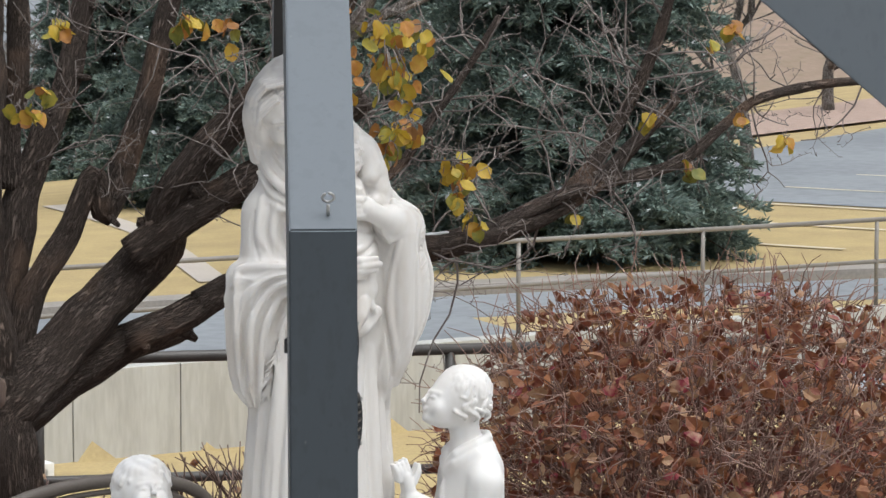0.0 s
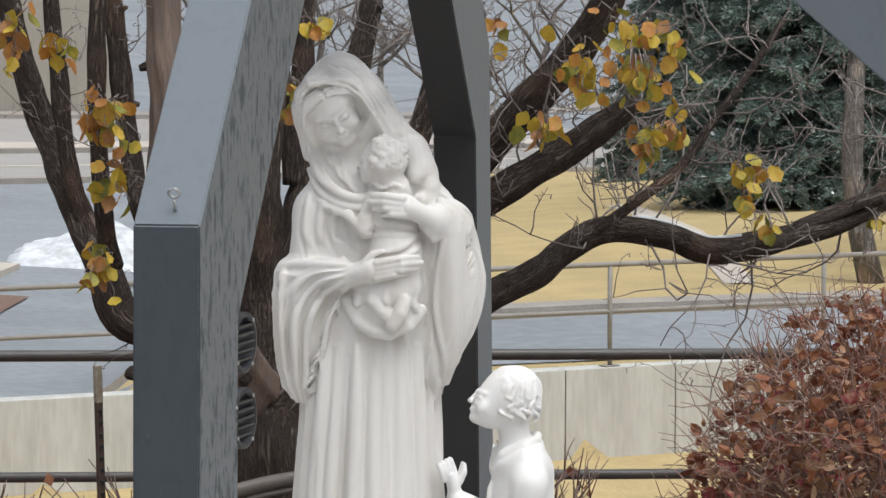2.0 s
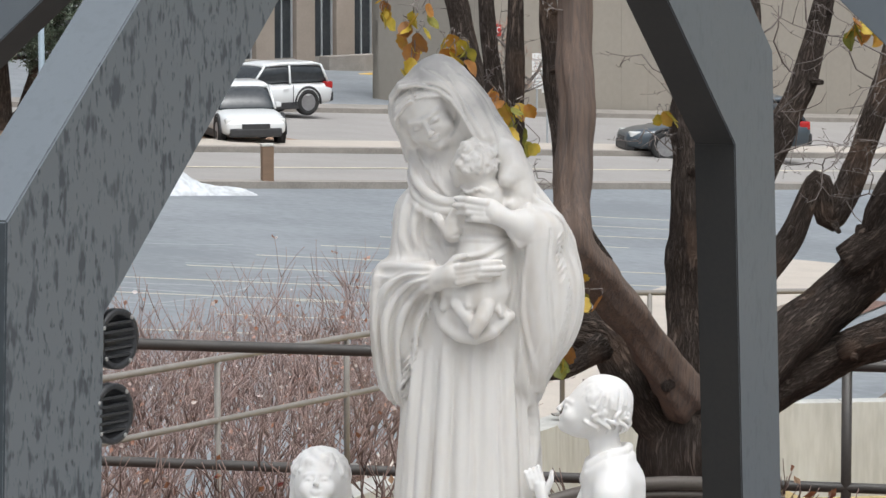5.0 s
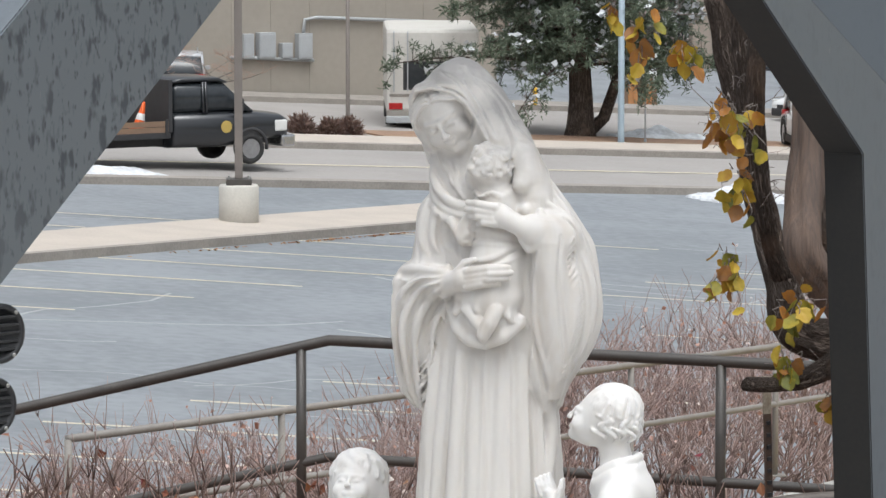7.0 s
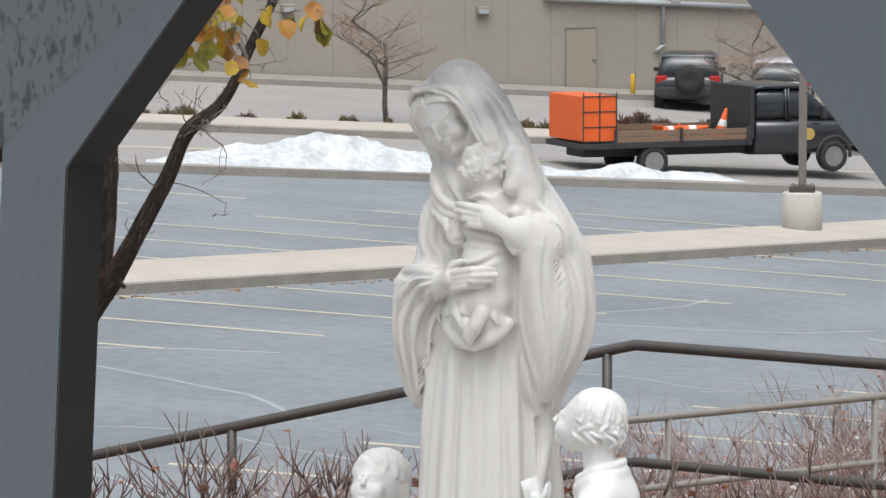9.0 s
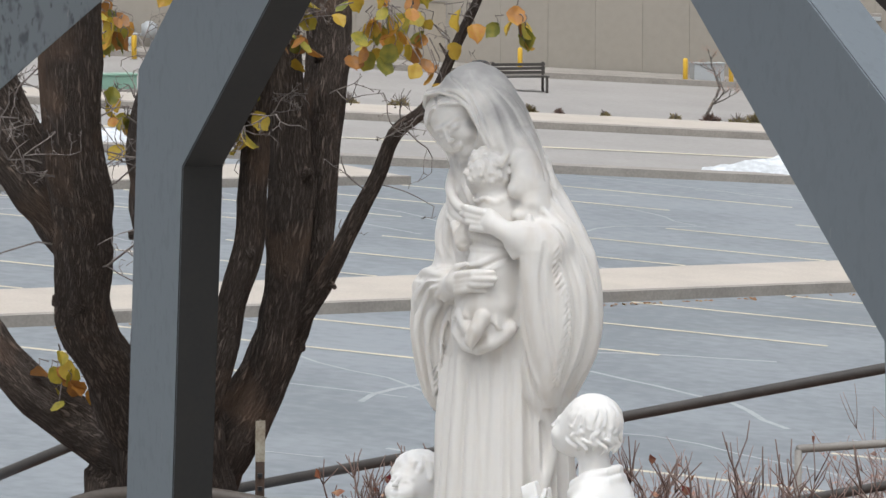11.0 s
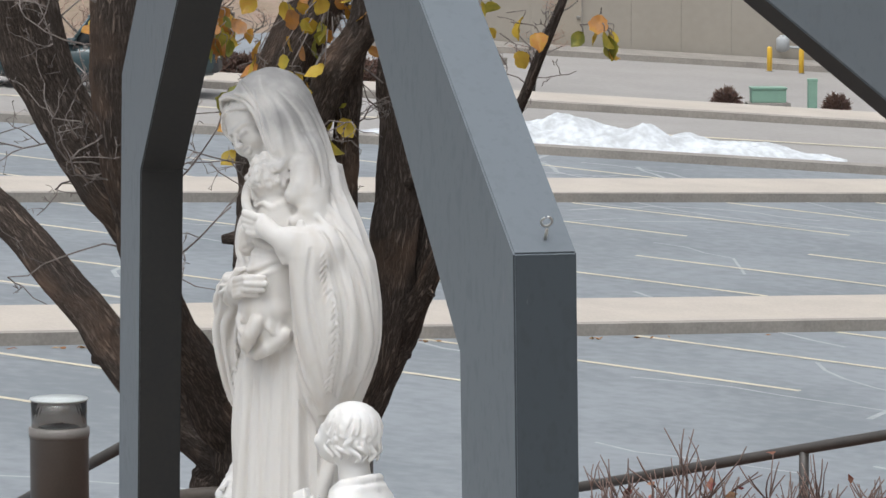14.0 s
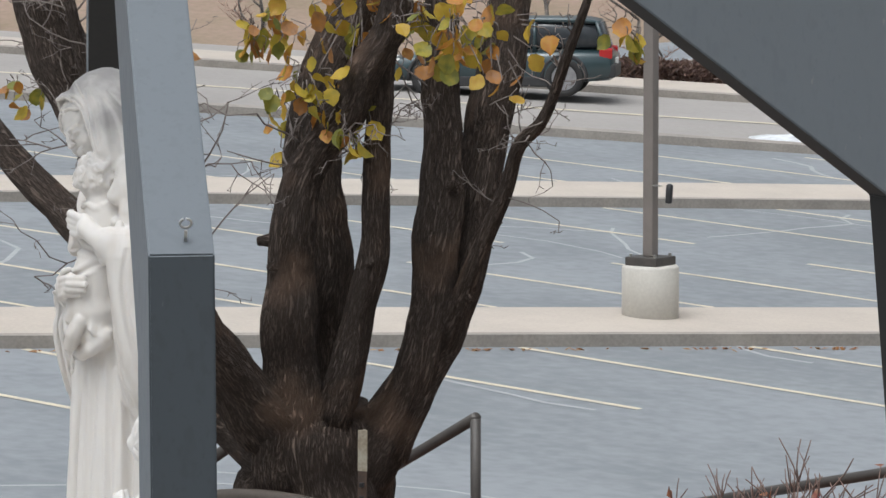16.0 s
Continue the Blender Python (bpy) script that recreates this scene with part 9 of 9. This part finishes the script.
# orange fence piece behind the pine
x, y = street(54.3, 79.0)
fn = thing("board_fence", "short run of orange-brown board fence", "fence", pose(x, y, ground_z(x, y), 0, 0, TURN))
for k in range(7):
    part("board", boxbm((0.16 * k, -0.02, 0), (0.16 * k + 0.15, 0.02, 1.25 + 0.02 * (k % 2)), 0.006), WOODB if k % 3 == 0 else mat("orange_board", (0.50, 0.24, 0.09), (0.40, 0.19, 0.08), rough=0.8, scale=4, fine=40, stretch=(1, 1, 0.2)), fn)
part("fence_rail", boxbm((0, 0.02, 0.9), (1.1, 0.06, 0.98), 0.005), WOODB, fn)

# glazed bays of the far building between square pilasters
for k in range(15):
    u = -8.6 + 1.82 * k
    wn = part("window", boxbm((u + 0.86, 0.18, 0.45), (u + 1.82, 0.24, 5.0), 0.008), DARKGL, glz, "tall dark glazed bay")
    wn.matrix_basis = G_AT
    for a, b in ((0.86, 0.92), (1.31, 1.36), (1.76, 1.82)):
        part("mullion", boxbm((u + a, 0.13, 0.45), (u + b, 0.19, 5.0), 0.005), UTIL, wn)
    part("transom", boxbm((u + 0.86, 0.12, 2.5), (u + 1.82, 0.185, 2.58), 0.005), UTIL, wn)
    part("sill", boxbm((u + 0.82, 0.0, -0.4), (u + 1.86, 0.3, 0.45), 0.01), KERB, wn)
    part("pilaster", boxbm((u, -0.1, -0.6), (u + 0.84, 0.32, 5.2), 0.03), PILASTER, glz).matrix_basis = G_AT
for k in range(5):
    part("planter", boxbm((-7.5 + 5.2 * k, -1.5, -0.4), (-5.2 + 5.2 * k, -0.9, 0.55), 0.03), KERB, glz, "low pale stone planter").matrix_basis = G_AT
part("kerb", boxbm((-9, -3.4, -0.9), (19, -3.0, 0.02), 0.02), YEL, glz, "yellow painted kerb").matrix_basis = G_AT
part("forecourt", boxbm((-9, -2.995, -1.0), (19, 0.2, -0.02), 0.01), KERB, glz, "pale raised forecourt").matrix_basis = G_AT

# window well on the sunken lawn
ww = thing("window_well_cover", "white-framed cover of dark gridded panels on the lawn", "window well", pose(13.2, 23.35, -2.60, 0, 0, 180 + math.degrees(math.atan(-0.113))))
for lo, hi in (((0, -0.02, 0), (2.9, 0.06, 0.30)), ((0, 0.95, 0), (2.9, 1.03, 0.30)), ((-0.06, -0.02, 0), (0.06, 1.03, 0.34)), ((2.84, -0.02, 0), (2.96, 1.03, 0.34))):
    part("frame", boxbm(lo, hi, 0.012), WHITEP, ww, "white painted frame")
for k in range(4):
    pn = part("panel", boxbm((0.08 + 0.7 * k, 0.08, 0.22), (0.74 + 0.7 * k, 0.93, 0.25), 0.006), DARKGL, ww, "dark glazed panel")
    for j in range(6):
        part("grid_bar", boxbm((0.08 + 0.7 * k + 0.11 * j, 0.08, 0.252), (0.095 + 0.7 * k + 0.11 * j, 0.93, 0.272)), UTIL, pn)

# leafless grey trees across the street behind the lawn
for i in range(9):
    x, y = 44.5 + 2.05 * i + 0.6 * math.sin(3 * i), 101.0 - 1.05 * i + 1.6 * math.sin(5 * i)
    bare_tree(x, y, 8.0 + 1.2 * math.sin(4 * i), 0.75, 0.15, 360 + i, GREYBARK, "leafless grey roadside tree across the street", 5, (0.05 * math.sin(i), 0), TWIG, 3)

# reddish bank and far trees that close the view beyond the street's end
BANKM = mat("reddish_bank", (0.30, 0.215, 0.17), (0.21, 0.165, 0.11), rough=0.95, scale=0.35, fine=3, bump=0.5, dist=0.1)
V, Fc = [], []
for j in range(13):
    for i in range(41):
        a, n = -110 + 5.2 * i, 112 + 7 * j
        x, y = street(a, n)
        V.append((x, y, -8 + 16 * step(j / 12) * (0.8 + 0.3 * noise.noise(Vector((i * 0.15, j * 0.2, 3))))))
for j in range(12):
    for i in range(40):
        k = j * 41 + i
        Fc.append((k, k + 1, k + 42, k + 41))
tagged(raw("far_bank", V, Fc, BANKM), "reddish dry bank rising beyond the street", "hillside", kind="structure")
V, Fc = [], []
for j in range(9):
    for i in range(41):
        u, w = i / 40, j / 8
        x, y = 46 + 70 * u + 45 * w, 64 - 52 * u + 50 * w
        V.append((x, y, -4.5 + 13 * step(w) * (0.8 + 0.35 * noise.noise(Vector((i * 0.2, j * 0.3, 8))))))
for j in range(8):
    for i in range(40):
        k = j * 41 + i
        Fc.append((k, k + 1, k + 42, k + 41))
tagged(raw("far_slope", V, Fc, BANKM), "dry grassy slope beyond the upper lot", "hillside", kind="structure")
rng = random.Random(77)
for i in range(9):
    a = -40 + 6.0 * i + rng.uniform(-2, 2)
    x, y = street(a, 104 + rng.uniform(-4, 6))
    bare_tree(x, y, rng.uniform(4, 6.5), 0.8, 0.12, 400 + i, GREYBARK, "leafless tree on the far side of the road", 4, (0, 0), PINKTW, 3)
for i in range(6):
    x, y = 34 + 5 * i + rng.uniform(-1, 1), 62 - 4.5 * i + rng.uniform(-2, 2)
    bare_tree(x, y, rng.uniform(5, 7), 0.8, 0.14, 430 + i, GREYBARK, "leafless tree beyond the upper lot", 4, (0, 0), GREYBARK, 3)

# beige cabinets and pole at the end of the tan building
x, y = street(1.2, 73.0)
cb = thing("switch_cabinet", "beige steel switch cabinets on a concrete pad", "utility box", pose(x, y, ground_z(x, y) + 0.03, 0, 0, TURN - 35))
BEIGE = mat("beige_steel", (0.46, 0.42, 0.36), (0.40, 0.365, 0.31), rough=0.5, scale=2, fine=30)
part("pad", boxbm((-1.2, -0.5, -0.3), (1.2, 0.5, 0.06), 0.01), KERB, cb)
for x0, w, h in ((-0.55, 0.62, 1.05), (0.12, 0.45, 0.95), (-1.15, 0.5, 0.6)):
    c = part("cabinet", boxbm((x0, -0.3, 0.06), (x0 + w, 0.3, h), 0.02), BEIGE, cb)
    part("door", boxbm((x0 + 0.04, -0.32, 0.14), (x0 + w - 0.04, -0.295, h - 0.08), 0.01), BEIGE, c)
    part("latch", boxbm((x0 + w - 0.12, -0.335, h * 0.5), (x0 + w - 0.09, -0.315, h * 0.5 + 0.12), 0.004), ZINC, c)
street_pole(0.8, 62.9, 6.0, 0.075, bpy.data.materials["blue_grey_pole"], "tall blue-grey painted steel pole by the kerb", "lamp_pole")
x, y = street(42.6, 54.2)
gp = thing("lot_post", "short weathered timber post at the lot's edge", "post", pose(x, y, ground_z(x, y)))
part("post", boxbm((-0.12, -0.12, -0.1), (0.12, 0.12, 0.85), 0.02), WOODB, gp)
part("cap", boxbm((-0.13, -0.13, 0.85), (0.13, 0.13, 0.9), 0.01), PALE, gp)
auto("parked_white_car", "white car parked in the side lot", 58.5, 74.5, 175, 4.0, 1.6, 1.45, bpy.data.materials["white_car_paint"], 0.4)
auto("parked_dark_car", "dark car parked in the far side lot", 78.0, 104.0, 150, 4.2, 1.7, 1.45, bpy.data.materials["grey_car_paint"], 0.3)

# dead leaves blown against the island's kerb
rl = random.Random(77)
LITTER = leaf_mat("dead_leaf_litter", [(0.30, 0.12, 0.04), (0.36, 0.20, 0.08), (0.22, 0.10, 0.05), (0.42, 0.28, 0.14)], False)
V, Fc = [], []
for q in range(26):
    k = rl.randrange(len(IS0) - 1)
    u0 = rl.random()
    for _ in range(rl.randint(6, 26)):
        u = u0 + rl.gauss(0, 0.06)
        x = IS0[k][0] * (1 - u) + IS0[k + 1][0] * u + 1.02 + 0.12 + abs(rl.gauss(0, 0.05))
        y = IS0[k][1] * (1 - u) + IS0[k + 1][1] * u - 0.6 - 0.06
        z = ground_z(x, y) + 0.012
        a, s = rl.uniform(0, 6.28), rl.uniform(0.03, 0.06)
        c, d = Vector((math.cos(a), math.sin(a), rl.uniform(-0.2, 0.5))) * s, Vector((-math.sin(a), math.cos(a), rl.uniform(0.0, 0.5))) * s * 0.6
        o = Vector((x, y, z))
        b = len(V)
        V += [o - c, o - d * 0.8, o + Vector((0, 0, 0.012)), o + d, o + c]
        Fc += [(b, b + 1, b + 2), (b + 1, b + 4, b + 2), (b + 4, b + 3, b + 2), (b + 3, b, b + 2)]
tagged(raw("leaf_litter", V, Fc, LITTER, None, "", False), "dead orange-brown leaves drifted along the island kerb", "leaves", kind="stuff")
